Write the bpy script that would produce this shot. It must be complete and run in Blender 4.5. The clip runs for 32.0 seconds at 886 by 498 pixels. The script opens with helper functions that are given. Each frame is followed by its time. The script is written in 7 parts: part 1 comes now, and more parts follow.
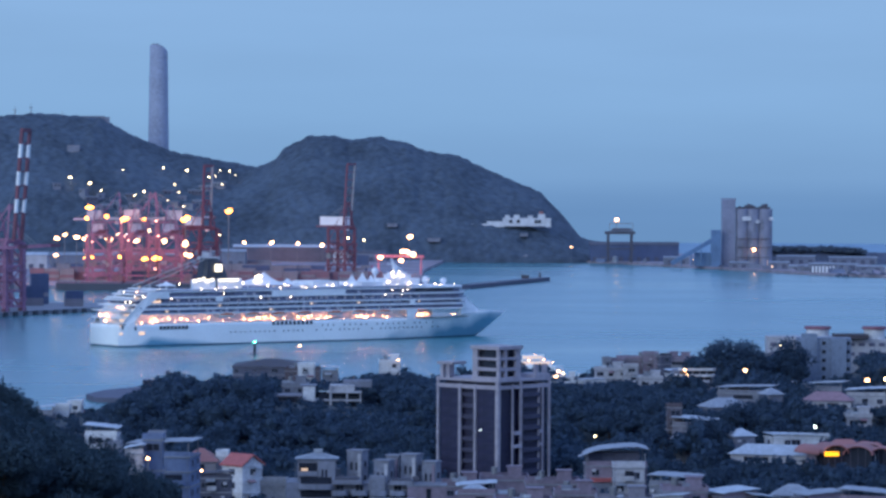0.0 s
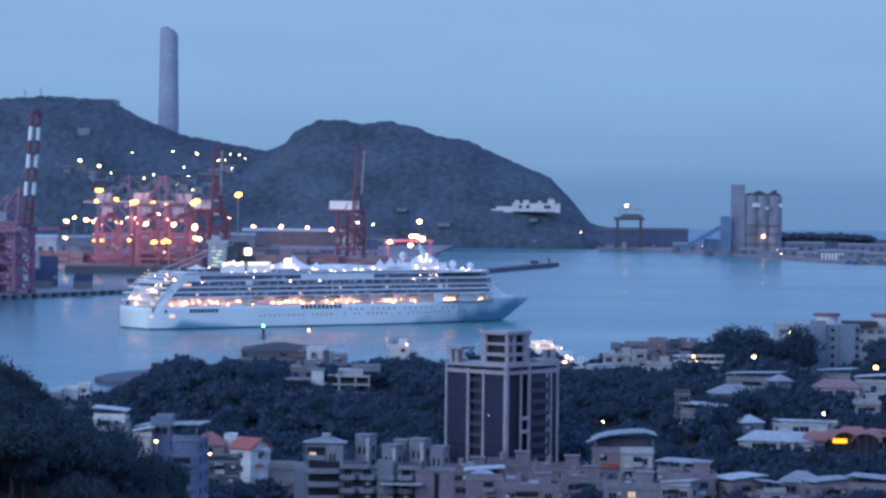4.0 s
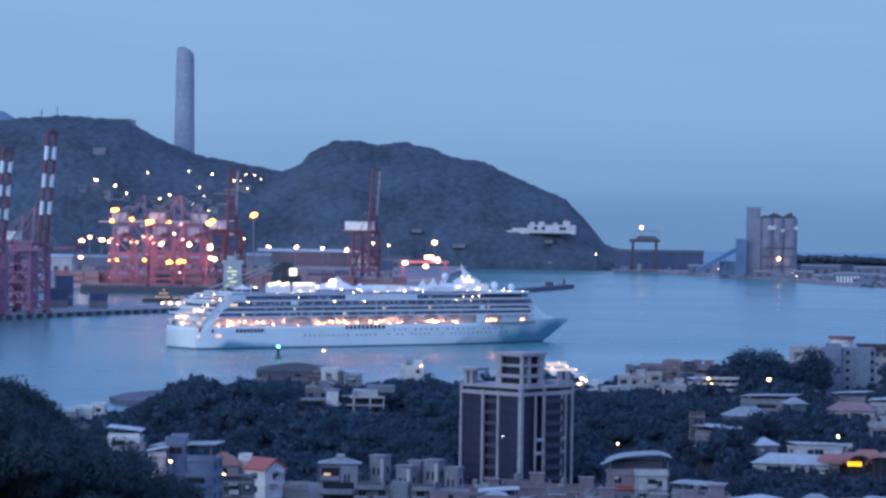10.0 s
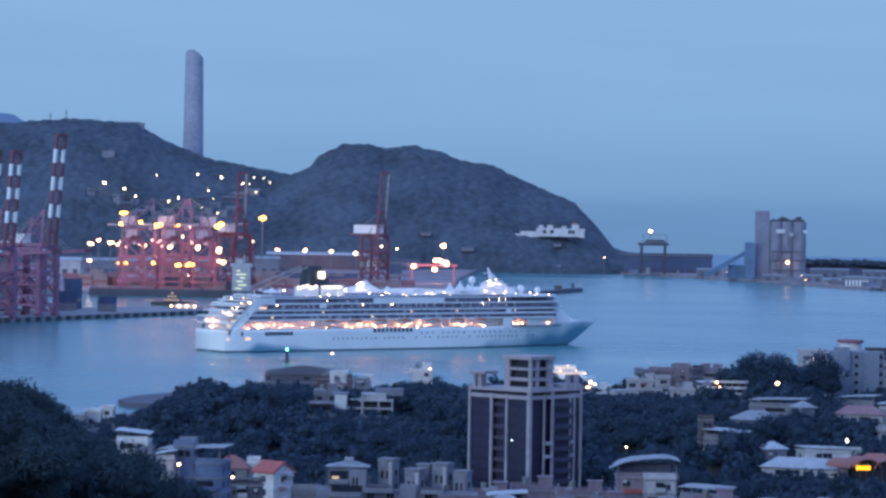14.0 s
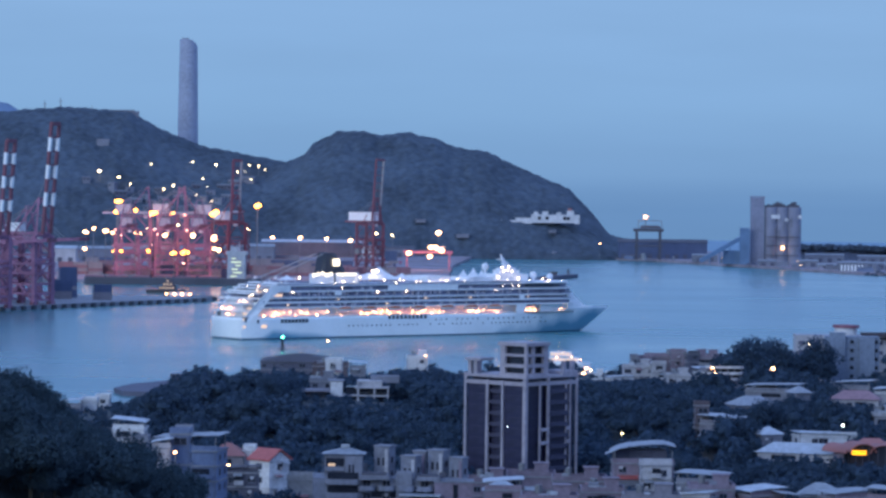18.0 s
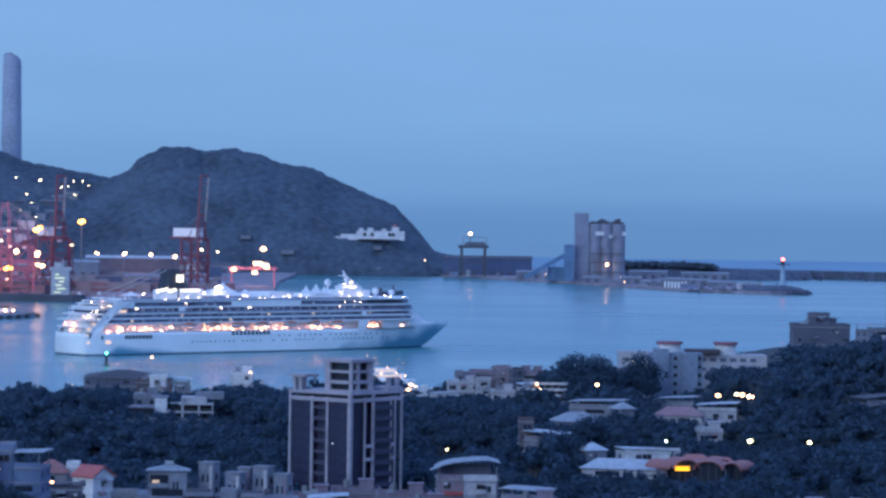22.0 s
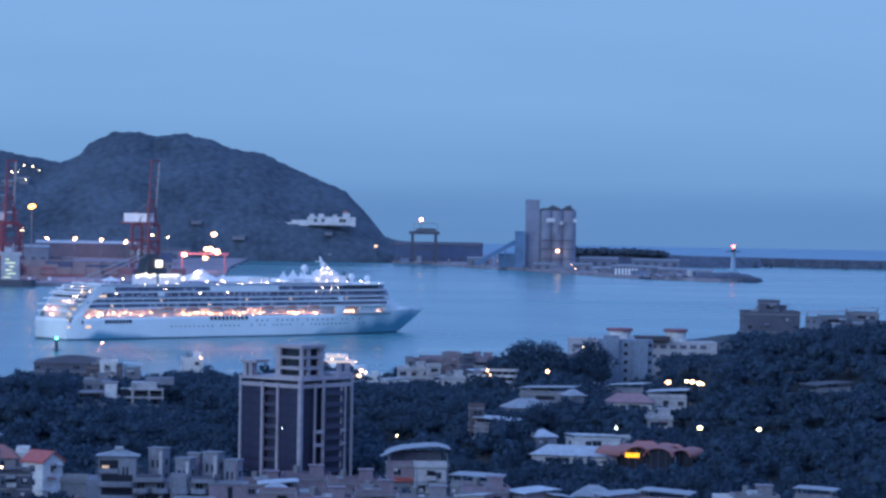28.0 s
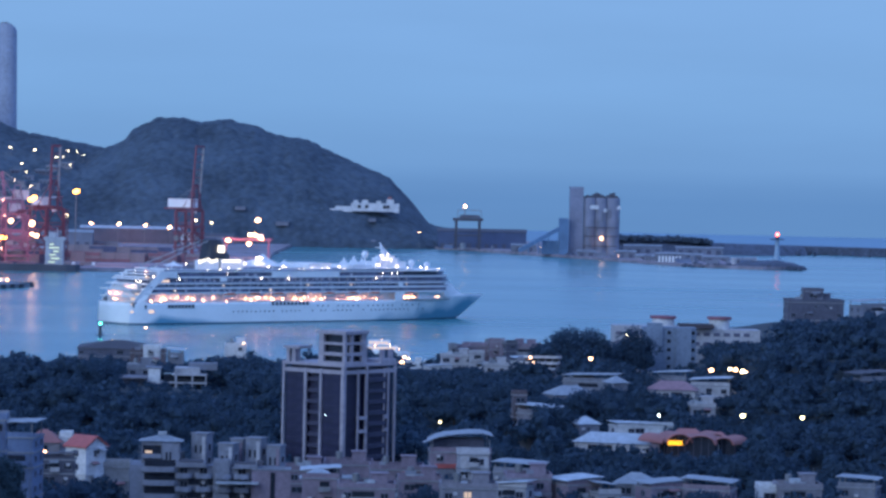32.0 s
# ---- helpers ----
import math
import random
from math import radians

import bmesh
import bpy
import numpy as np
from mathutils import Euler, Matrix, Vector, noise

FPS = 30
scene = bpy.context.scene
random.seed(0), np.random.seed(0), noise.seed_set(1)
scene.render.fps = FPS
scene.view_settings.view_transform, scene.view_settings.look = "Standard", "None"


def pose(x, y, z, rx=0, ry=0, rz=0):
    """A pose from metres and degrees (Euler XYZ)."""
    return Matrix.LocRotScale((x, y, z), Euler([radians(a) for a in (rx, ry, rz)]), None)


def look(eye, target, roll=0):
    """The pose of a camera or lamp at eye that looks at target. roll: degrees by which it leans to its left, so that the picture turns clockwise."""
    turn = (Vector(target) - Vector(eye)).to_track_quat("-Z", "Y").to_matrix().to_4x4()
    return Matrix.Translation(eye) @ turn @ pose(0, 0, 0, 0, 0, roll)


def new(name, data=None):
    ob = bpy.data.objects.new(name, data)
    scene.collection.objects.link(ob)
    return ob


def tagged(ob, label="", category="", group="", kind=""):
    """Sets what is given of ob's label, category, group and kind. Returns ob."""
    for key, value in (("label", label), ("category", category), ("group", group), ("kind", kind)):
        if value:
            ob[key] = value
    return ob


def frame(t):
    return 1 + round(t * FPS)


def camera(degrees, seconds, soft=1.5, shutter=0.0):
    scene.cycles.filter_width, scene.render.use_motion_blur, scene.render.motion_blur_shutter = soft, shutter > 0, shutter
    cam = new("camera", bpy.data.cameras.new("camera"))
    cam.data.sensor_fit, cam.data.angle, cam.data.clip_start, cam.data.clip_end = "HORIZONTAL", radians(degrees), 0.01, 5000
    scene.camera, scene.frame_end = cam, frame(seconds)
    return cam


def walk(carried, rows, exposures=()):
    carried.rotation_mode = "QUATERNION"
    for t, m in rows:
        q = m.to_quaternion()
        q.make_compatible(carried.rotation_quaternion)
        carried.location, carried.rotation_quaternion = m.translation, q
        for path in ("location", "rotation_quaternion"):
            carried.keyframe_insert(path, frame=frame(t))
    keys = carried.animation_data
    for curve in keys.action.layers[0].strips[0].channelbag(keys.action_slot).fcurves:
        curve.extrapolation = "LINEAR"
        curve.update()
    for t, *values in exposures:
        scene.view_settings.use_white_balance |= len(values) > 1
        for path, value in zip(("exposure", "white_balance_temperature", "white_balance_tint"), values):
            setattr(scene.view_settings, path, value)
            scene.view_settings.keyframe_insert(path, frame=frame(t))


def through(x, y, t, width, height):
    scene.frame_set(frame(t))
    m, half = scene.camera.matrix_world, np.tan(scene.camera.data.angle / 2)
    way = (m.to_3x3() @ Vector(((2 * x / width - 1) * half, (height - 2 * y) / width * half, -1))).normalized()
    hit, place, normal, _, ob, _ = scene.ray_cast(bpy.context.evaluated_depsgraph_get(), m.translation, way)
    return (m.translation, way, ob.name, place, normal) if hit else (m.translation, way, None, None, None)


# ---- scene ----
from collections import namedtuple
import itertools

# ---------- camera: a hand-held telephoto on a hillside terrace ----------
EYE = Vector((0, 0, 86.1))
cam = camera(2 * math.degrees(math.atan(784 / 6000)), 32.0, soft=2.8)


def aim(yaw, pitch, roll):
    y, p = radians(yaw), radians(pitch)
    ahead = Vector((math.sin(y) * math.cos(p), math.cos(y) * math.cos(p), math.sin(p)))
    return look(EYE, EYE + 1000 * ahead, roll)


# seconds, degrees to the right, degrees up, roll
PATH = [
    (0, 0.000, -1.108, 0.300),
    (0.5, -0.074, -1.174, 0.334),
    (1, -0.118, -1.207, 0.394),
    (1.5, -0.148, -1.233, 0.391),
    (2, -0.124, -1.324, 0.396),
    (2.5, -0.049, -1.403, 0.515),
    (4.5, -0.223, -1.328, 0.681),
    (5, -0.369, -1.294, 0.701),
    (5.5, -0.472, -1.293, 0.724),
    (6, -0.548, -1.232, 0.751),
    (6.5, -0.480, -1.206, 0.783),
    (7, -0.437, -1.160, 0.765),
    (7.5, -0.383, -1.136, 0.844),
    (8, -0.368, -1.126, 0.877),
    (8.5, -0.438, -1.123, 0.779),
    (9, -0.511, -1.091, 0.806),
    (9.5, -0.491, -1.050, 0.821),
    (10, -0.417, -1.011, 0.860),
    (10.5, -0.356, -1.031, 0.868),
    (11, -0.370, -1.028, 0.917),
    (11.5, -0.396, -0.967, 0.921),
    (12, -0.386, -0.961, 0.916),
    (12.5, -0.390, -0.912, 0.962),
    (13, -0.439, -0.878, 0.864),
    (13.5, -0.501, -0.911, 0.994),
    (14, -0.565, -0.957, 0.918),
    (14.5, -0.650, -1.004, 0.934),
    (16.5, -0.565, -1.191, 0.719),
    (17, -0.510, -1.222, 0.717),
    (17.5, -0.488, -1.212, 0.740),
    (18, -0.480, -1.179, 0.672),
    (18.5, -0.478, -1.005, 0.716),
    (19, -0.442, -0.969, 0.687),
    (19.5, -0.296, -0.985, 0.683),
    (20, -0.088, -0.974, 0.691),
    (20.5, 0.534, -1.004, 0.665),
    (21, 1.435, -1.071, 0.807),
    (21.5, 2.115, -1.036, 0.790),
    (22, 2.472, -0.865, 0.811),
    (22.5, 2.597, -0.732, 0.889),
    (23, 2.729, -0.682, 0.921),
    (23.5, 2.946, -0.699, 1.007),
    (24, 3.256, -0.695, 1.081),
    (24.5, 3.411, -0.771, 1.059),
    (25, 3.350, -0.830, 1.029),
    (25.5, 3.231, -0.850, 1.045),
    (27.5, 3.222, -1.035, 0.950),
    (28, 3.306, -1.085, 1.015),
    (28.5, 3.373, -1.148, 0.993),
    (29, 3.414, -1.135, 1.033),
    (29.5, 3.474, -1.154, 1.070),
    (30, 3.442, -1.200, 1.170),
    (30.5, 3.398, -1.188, 1.091),
    (31, 3.294, -1.233, 1.234),
    (31.5, 3.205, -1.278, 1.187),
    (32, 2.574, -1.325, 1.246)]
walk(cam, [(t, aim(y, p, r)) for t, y, p, r in PATH],
     exposures=[(0, 0.13, 6950, 10), (19, 0.11, 6920, 10), (22, 0.05, 6260, 10), (32, 0.05, 6260, 10)])

# ---------- dusk sky ----------
world = bpy.data.worlds.new("dusk")
scene.world = world
world.use_nodes = True
wn, wl = world.node_tree.nodes, world.node_tree.links
wn.clear()
w_out = wn.new("ShaderNodeOutputWorld")
w_bg = wn.new("ShaderNodeBackground")
w_geo = wn.new("ShaderNodeTexCoord")
w_sep = wn.new("ShaderNodeSeparateXYZ")
w_map = wn.new("ShaderNodeMapRange")
w_ramp = wn.new("ShaderNodeValToRGB")
wl.new(w_geo.outputs["Generated"], w_sep.inputs[0])
wl.new(w_sep.outputs["Z"], w_map.inputs["Value"])
w_map.inputs["From Min"].default_value = -0.04
w_map.inputs["From Max"].default_value = 0.12
wl.new(w_map.outputs[0], w_ramp.inputs[0])
# colours by elevation: distant sea, hazy horizon, clear dusk sky
stops = [(0.00, (0.122, 0.262, 0.520)), (0.20, (0.124, 0.264, 0.522)), (0.228, (0.138, 0.285, 0.550)),
         (0.262, (0.168, 0.332, 0.612)), (0.38, (0.200, 0.384, 0.678)), (0.58, (0.222, 0.412, 0.725)),
         (0.75, (0.228, 0.412, 0.750)), (1.00, (0.27, 0.47, 1.02))]
els = w_ramp.color_ramp.elements
while len(els) < len(stops):
    els.new(0.5)
for el, (p, c) in zip(els, stops):
    el.position, el.color = p, (*c, 1)
# thin uneven haze
w_noise = wn.new("ShaderNodeTexNoise")
w_noise.inputs["Scale"].default_value = 9
w_noise.inputs["Detail"].default_value = 4
w_scl = wn.new("ShaderNodeMapping")
w_scl.inputs["Scale"].default_value = (1, 1, 7)
wl.new(w_geo.outputs["Generated"], w_scl.inputs[0])
wl.new(w_scl.outputs[0], w_noise.inputs["Vector"])
w_rng = wn.new("ShaderNodeMapRange")
w_rng.inputs["To Min"].default_value, w_rng.inputs["To Max"].default_value = 0.93, 1.07
wl.new(w_noise.outputs["Fac"], w_rng.inputs["Value"])
w_mul = wn.new("ShaderNodeMix")
w_mul.data_type, w_mul.blend_type = "RGBA", "MULTIPLY"
w_mul.inputs["Factor"].default_value = 1
wl.new(w_ramp.outputs["Color"], w_mul.inputs[6])
wl.new(w_rng.outputs[0], w_mul.inputs[7])
wl.new(w_mul.outputs[2], w_bg.inputs["Color"])
w_bg.inputs["Strength"].default_value = 1.0
wl.new(w_bg.outputs[0], w_out.inputs["Surface"])

# the afterglow of the set sun, wide and weak, from behind to the left
sun = bpy.data.lights.new("afterglow", "SUN")
sun.energy, sun.angle, sun.color = 1.25, radians(50), (0.74, 0.90, 1.0)
new("afterglow", sun).matrix_world = look((-300, -400, 140), (0, 0, 0))


# ---------- materials ----------
def surf(name, color, rough=0.8, metal=0.0, scale=1.0, var=0.25, bump=0.3, coarse=0.08, vary=0.0, spec=0.5):
    """A surface with fine grain and coarse stains, both in metres."""
    m = bpy.data.materials.new(name)
    m.use_nodes = True
    n, l = m.node_tree.nodes, m.node_tree.links
    b = n["Principled BSDF"]
    b.inputs["Roughness"].default_value, b.inputs["Metallic"].default_value = rough, metal
    b.inputs["Specular IOR Level"].default_value = spec
    co = n.new("ShaderNodeTexCoord")
    fine, wide = n.new("ShaderNodeTexNoise"), n.new("ShaderNodeTexNoise")
    for tex, s in ((fine, scale), (wide, coarse)):
        tex.inputs["Scale"].default_value, tex.inputs["Detail"].default_value = s, 5
        l.new(co.outputs["Object"], tex.inputs["Vector"])
    add = n.new("ShaderNodeMath")
    add.operation = "ADD"
    l.new(fine.outputs["Fac"], add.inputs[0])
    l.new(wide.outputs["Fac"], add.inputs[1])
    last = add
    if vary:
        info, mul = n.new("ShaderNodeObjectInfo"), n.new("ShaderNodeMath")
        mul.operation = "MULTIPLY_ADD"
        l.new(info.outputs["Random"], mul.inputs[0])
        mul.inputs[1].default_value = vary
        l.new(add.outputs[0], mul.inputs[2])
        last = mul
    rng = n.new("ShaderNodeMapRange")
    rng.inputs["From Min"].default_value, rng.inputs["From Max"].default_value = 0.7, 1.3 + vary
    rng.inputs["To Min"].default_value, rng.inputs["To Max"].default_value = 1 - var, 1 + var
    l.new(last.outputs[0], rng.inputs["Value"])
    mix = n.new("ShaderNodeMix")
    mix.data_type, mix.blend_type = "RGBA", "MULTIPLY"
    mix.inputs["Factor"].default_value = 1
    mix.inputs[6].default_value = (*color, 1)
    l.new(rng.outputs[0], mix.inputs[7])
    l.new(mix.outputs[2], b.inputs["Base Color"])
    if bump:
        bp = n.new("ShaderNodeBump")
        bp.inputs["Strength"].default_value, bp.inputs["Distance"].default_value = bump, 0.15 / max(scale, 0.2)
        l.new(fine.outputs["Fac"], bp.inputs["Height"])
        l.new(bp.outputs[0], b.inputs["Normal"])
    return m


def glow(name, color, strength):
    m = bpy.data.materials.new(name)
    m.use_nodes = True
    b = m.node_tree.nodes["Principled BSDF"]
    b.inputs["Base Color"].default_value = (*(0.25 * c for c in color), 1)
    b.inputs["Emission Color"].default_value, b.inputs["Emission Strength"].default_value = (*color, 1), strength
    return m


def foliage_material(name, color, through=0.0, scale=0.35, var=0.28, coarse=0.03):
    m = surf(name, color, rough=0.8, scale=scale, var=var, bump=0, coarse=coarse, spec=0.2)
    n, l = m.node_tree.nodes, m.node_tree.links
    b = n["Principled BSDF"]
    geo = n.new("ShaderNodeNewGeometry")
    rng = n.new("ShaderNodeMapRange")
    rng.inputs["To Min"].default_value, rng.inputs["To Max"].default_value = 0.8, 1.2
    l.new(geo.outputs["Random Per Island"], rng.inputs["Value"])
    mix = n.new("ShaderNodeMix")
    mix.data_type, mix.blend_type = "RGBA", "MULTIPLY"
    mix.inputs["Factor"].default_value = 1
    l.new(b.inputs["Base Color"].links[0].from_socket, mix.inputs[6])
    l.new(rng.outputs[0], mix.inputs[7])
    l.new(mix.outputs[2], b.inputs["Base Color"])
    # light comes through the leaves
    if not through:
        return m
    thin, both = n.new("ShaderNodeBsdfTranslucent"), n.new("ShaderNodeMixShader")
    l.new(mix.outputs[2], thin.inputs["Color"])
    both.inputs[0].default_value = through
    l.new(b.outputs[0], both.inputs[1])
    l.new(thin.outputs[0], both.inputs[2])
    l.new(both.outputs[0], n["Material Output"].inputs["Surface"])
    return m


def water_material():
    m = bpy.data.materials.new("harbour_water")
    m.use_nodes = True
    n, l = m.node_tree.nodes, m.node_tree.links
    b = n["Principled BSDF"]
    b.inputs["Base Color"].default_value = (0.055, 0.225, 0.265, 1)
    b.inputs["IOR"].default_value = 1.33
    co = n.new("ShaderNodeTexCoord")
    heights = []
    for s, stretch in ((0.25, 0.45), (0.045, 0.4), (0.006, 0.25)):
        mp, tx = n.new("ShaderNodeMapping"), n.new("ShaderNodeTexNoise")
        mp.inputs["Scale"].default_value = (stretch, 1, 1)
        tx.inputs["Scale"].default_value, tx.inputs["Detail"].default_value = s, 4
        l.new(co.outputs["Object"], mp.inputs[0])
        l.new(mp.outputs[0], tx.inputs["Vector"])
        heights.append(tx)
    bp = n.new("ShaderNodeBump")
    bp.inputs["Strength"].default_value, bp.inputs["Distance"].default_value = 0.35, 0.25
    l.new(heights[0].outputs["Fac"], bp.inputs["Height"])
    bp2 = n.new("ShaderNodeBump")
    bp2.inputs["Strength"].default_value, bp2.inputs["Distance"].default_value = 0.35, 0.9
    l.new(heights[1].outputs["Fac"], bp2.inputs["Height"])
    l.new(bp.outputs[0], bp2.inputs["Normal"])
    l.new(bp2.outputs[0], b.inputs["Normal"])
    # calm and ruffled patches
    rng = n.new("ShaderNodeMapRange")
    rng.inputs["From Min"].default_value, rng.inputs["From Max"].default_value = 0.3, 0.7
    rng.inputs["To Min"].default_value, rng.inputs["To Max"].default_value = 0.17, 0.30
    l.new(heights[2].outputs["Fac"], rng.inputs["Value"])
    l.new(rng.outputs[0], b.inputs["Roughness"])
    return m


M = {}
for name, color, kw in [
    ("plaster_white", (0.60, 0.61, 0.64), dict(coarse=0.15, scale=1.2)),
    ("plaster_pale", (0.42, 0.42, 0.46), dict(coarse=0.12)),
    ("plaster_grey", (0.190, 0.205, 0.258), dict(coarse=0.12)),
    ("plaster_pink", (0.222, 0.180, 0.232), dict(coarse=0.12)),
    ("plaster_beige", (0.212, 0.206, 0.248), dict(coarse=0.12)),
    ("plaster_flats", (0.205, 0.218, 0.268), dict(coarse=0.15)),
    ("plaster_blue", (0.14, 0.19, 0.31), dict(coarse=0.15)),
    ("plaster_bluish", (0.20, 0.255, 0.35), dict(coarse=0.06)),
    ("plaster_slate", (0.18, 0.20, 0.26), dict(coarse=0.1)),
    ("plaster_dark", (0.095, 0.10, 0.145), dict(coarse=0.1)),
    ("slate", (0.085, 0.085, 0.11), dict(coarse=0.05)),
    ("stone_trim", (0.37, 0.34, 0.39), dict(coarse=0.1)),
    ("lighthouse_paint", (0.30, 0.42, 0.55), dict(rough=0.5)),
    ("tower_slab", (0.056, 0.055, 0.098), dict(rough=0.5)),
    ("dark_tile", (0.027, 0.027, 0.064), dict(rough=0.35, scale=2.5)),
    ("concrete", (0.235, 0.245, 0.278), dict(coarse=0.05)),
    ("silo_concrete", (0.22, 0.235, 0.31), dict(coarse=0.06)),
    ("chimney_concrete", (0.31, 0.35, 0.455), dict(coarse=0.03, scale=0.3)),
    ("asphalt", (0.06, 0.06, 0.065), dict(coarse=0.02)),
    # apron colour raised: the haze veil over the port is put into it
    ("yard", (0.25, 0.22, 0.265), dict(coarse=0.015, scale=0.1, var=0.45)),
    # bluer than bare rock: far haze is put into the colour
    ("rock", (0.070, 0.085, 0.128), dict(scale=0.3, bump=0.8, var=0.5)),
    # red paint turned purplish: the port's haze is put into its colour
    ("crane_red", (0.33, 0.145, 0.235), dict(rough=0.55, scale=0.5)),
    ("crane_dark", (0.20, 0.066, 0.095), dict(rough=0.6)),
    ("paint_white", (0.84, 0.84, 0.86), dict(rough=0.45, var=0.1, coarse=0.05)),
    ("paint_blue", (0.11, 0.20, 0.33), dict(rough=0.5)),
    ("paint_dark", (0.03, 0.035, 0.05), dict(rough=0.5)),
    ("steel", (0.22, 0.23, 0.25), dict(rough=0.5, metal=0.4)),
    ("cabin_lilac", (0.46, 0.43, 0.50), dict(rough=0.5)),
    ("rail_glass", (0.27, 0.29, 0.38), dict(rough=0.15, var=0.3, bump=0)),
    ("crane_pale", (0.52, 0.47, 0.53), dict(rough=0.55)),
    ("tin_white", (0.40, 0.44, 0.50), dict(rough=0.4, metal=0.1, scale=0.8, coarse=0.2)),
    ("tin_grey", (0.25, 0.275, 0.32), dict(rough=0.5, coarse=0.2)),
    ("tin_red", (0.42, 0.10, 0.09), dict(rough=0.55, coarse=0.2)),
    ("roof_faded", (0.27, 0.155, 0.18), dict(rough=0.6, coarse=0.2)),
    ("tile_red", (0.33, 0.135, 0.13), dict(rough=0.7, scale=3)),
    ("tile_brown", (0.060, 0.052, 0.066), dict(rough=0.7, scale=3)),
    ("brown_brick", (0.115, 0.090, 0.108), dict(scale=2)),
    ("soil", (0.020, 0.031, 0.040), dict(scale=0.2, var=0.5)),
    ("bark", (0.07, 0.055, 0.04), dict(scale=4)),
    ("rope_grey", (0.35, 0.35, 0.36), dict()),
    # red and grey containers lightened, with the port's haze in their colours
    ("container_red", (0.23, 0.125, 0.16), dict(rough=0.6)),
    ("container_blue", (0.07, 0.10, 0.19), dict(rough=0.6)),
    ("container_grey", (0.24, 0.22, 0.25), dict(rough=0.6)),
]:
    M[name] = surf(name, color, **kw)
M["leaf"] = foliage_material("leaf", (0.051, 0.088, 0.138), 0.4)
# leaf_near: lighter than leaf, its colour makes up for shade in the dense crowns
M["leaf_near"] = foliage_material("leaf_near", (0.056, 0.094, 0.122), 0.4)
# leaf_far: distance haze is put in as a lighter, bluer leaf colour
M["leaf_far"] = foliage_material("leaf_far", (0.066, 0.090, 0.122), scale=0.13, var=0.4, coarse=0.014)
M["water"] = water_material()
M["tower_glass"] = surf("tower_glass", (0.032, 0.032, 0.068), rough=0.35, var=0.4, bump=0, scale=0.4)
M["glow_promenade"] = glow("glow_promenade", (1.0, 0.40, 0.18), 42)
M["glow_deck"] = glow("glow_deck", (1.0, 0.74, 0.52), 20)
M["window_dark"] = surf("window_dark", (0.03, 0.035, 0.05), rough=0.12, var=0.3, bump=0)
M["glass_band"] = surf("glass_band", (0.16, 0.165, 0.24), rough=0.1, var=0.5, bump=0, scale=0.6)
M["glow_promenade_faint"] = glow("glow_promenade_faint", (1.0, 0.42, 0.24), 26)
M["glow_port"] = glow("glow_port", (1.0, 0.70, 0.54), 0.95)
M["glow_cabin"] = glow("glow_cabin", (1.0, 0.76, 0.60), 1.0)
M["glow_warm"] = glow("glow_warm", (1.0, 0.52, 0.26), 12)
M["glow_amber"] = glow("glow_amber", (1.0, 0.36, 0.06), 12)
M["glow_white"] = glow("glow_white", (1.0, 0.74, 0.42), 15)
M["glow_pale"] = glow("glow_pale", (1.0, 0.88, 0.42), 11)
M["glow_cool"] = glow("glow_cool", (0.75, 0.95, 0.9), 14)
M["glow_window"] = glow("glow_window", (1.0, 0.72, 0.52), 0.6)
M["glow_panel"] = glow("glow_panel", (1.0, 0.90, 0.74), 2.4)
M["glow_crane"] = glow("glow_crane", (1.0, 0.45, 0.34), 9)
M["glow_green"] = glow("glow_green", (0.1, 1.0, 0.55), 16)
M["glow_red"] = glow("glow_red", (1.0, 0.12, 0.08), 14)
M["glow_yellow"] = glow("glow_yellow", (1.0, 0.46, 0.02), 2.6)


# ---------- mesh helpers ----------
def box(bm, x, y, z, sx, sy, sz, turn=0.0, taper=1.0):
    """A box whose base centre is (x, y, z)."""
    c, s = math.cos(turn), math.sin(turn)
    vs = []
    for k, f in ((0, 1.0), (1, taper)):
        for i, j in ((-1, -1), (1, -1), (1, 1), (-1, 1)):
            px, py = i * sx / 2 * f, j * sy / 2 * f
            vs.append(bm.verts.new((x + c * px - s * py, y + s * px + c * py, z + k * sz)))
    for f in ((3, 2, 1, 0), (4, 5, 6, 7), (0, 1, 5, 4), (1, 2, 6, 5), (2, 3, 7, 6), (3, 0, 4, 7)):
        bm.faces.new([vs[i] for i in f])
    return vs


def tube(bm, a, b, r0, r1=None, n=8, caps=True):
    """A round bar from a to b."""
    a, b = Vector(a), Vector(b)
    r1 = r0 if r1 is None else r1
    q = (b - a).to_track_quat("Z", "Y")
    rings = []
    for p, r in ((a, r0), (b, r1)):
        rings.append([bm.verts.new(p + q @ Vector((r * math.cos(2 * math.pi * k / n), r * math.sin(2 * math.pi * k / n), 0))) for k in range(n)])
    for k in range(n):
        bm.faces.new((rings[0][k], rings[0][(k + 1) % n], rings[1][(k + 1) % n], rings[1][k]))
    if caps:
        bm.faces.new(rings[0][::-1])
        bm.faces.new(rings[1])


def beam(bm, a, b, w, h=None):
    """A square bar from a to b."""
    a, b = Vector(a), Vector(b)
    h = w if h is None else h
    q = (b - a).to_track_quat("Z", "Y")
    vs = []
    for p in (a, b):
        for i, j in ((-1, -1), (1, -1), (1, 1), (-1, 1)):
            vs.append(bm.verts.new(p + q @ Vector((i * w / 2, j * h / 2, 0))))
    for f in ((3, 2, 1, 0), (4, 5, 6, 7), (0, 1, 5, 4), (1, 2, 6, 5), (2, 3, 7, 6), (3, 0, 4, 7)):
        bm.faces.new([vs[i] for i in f])


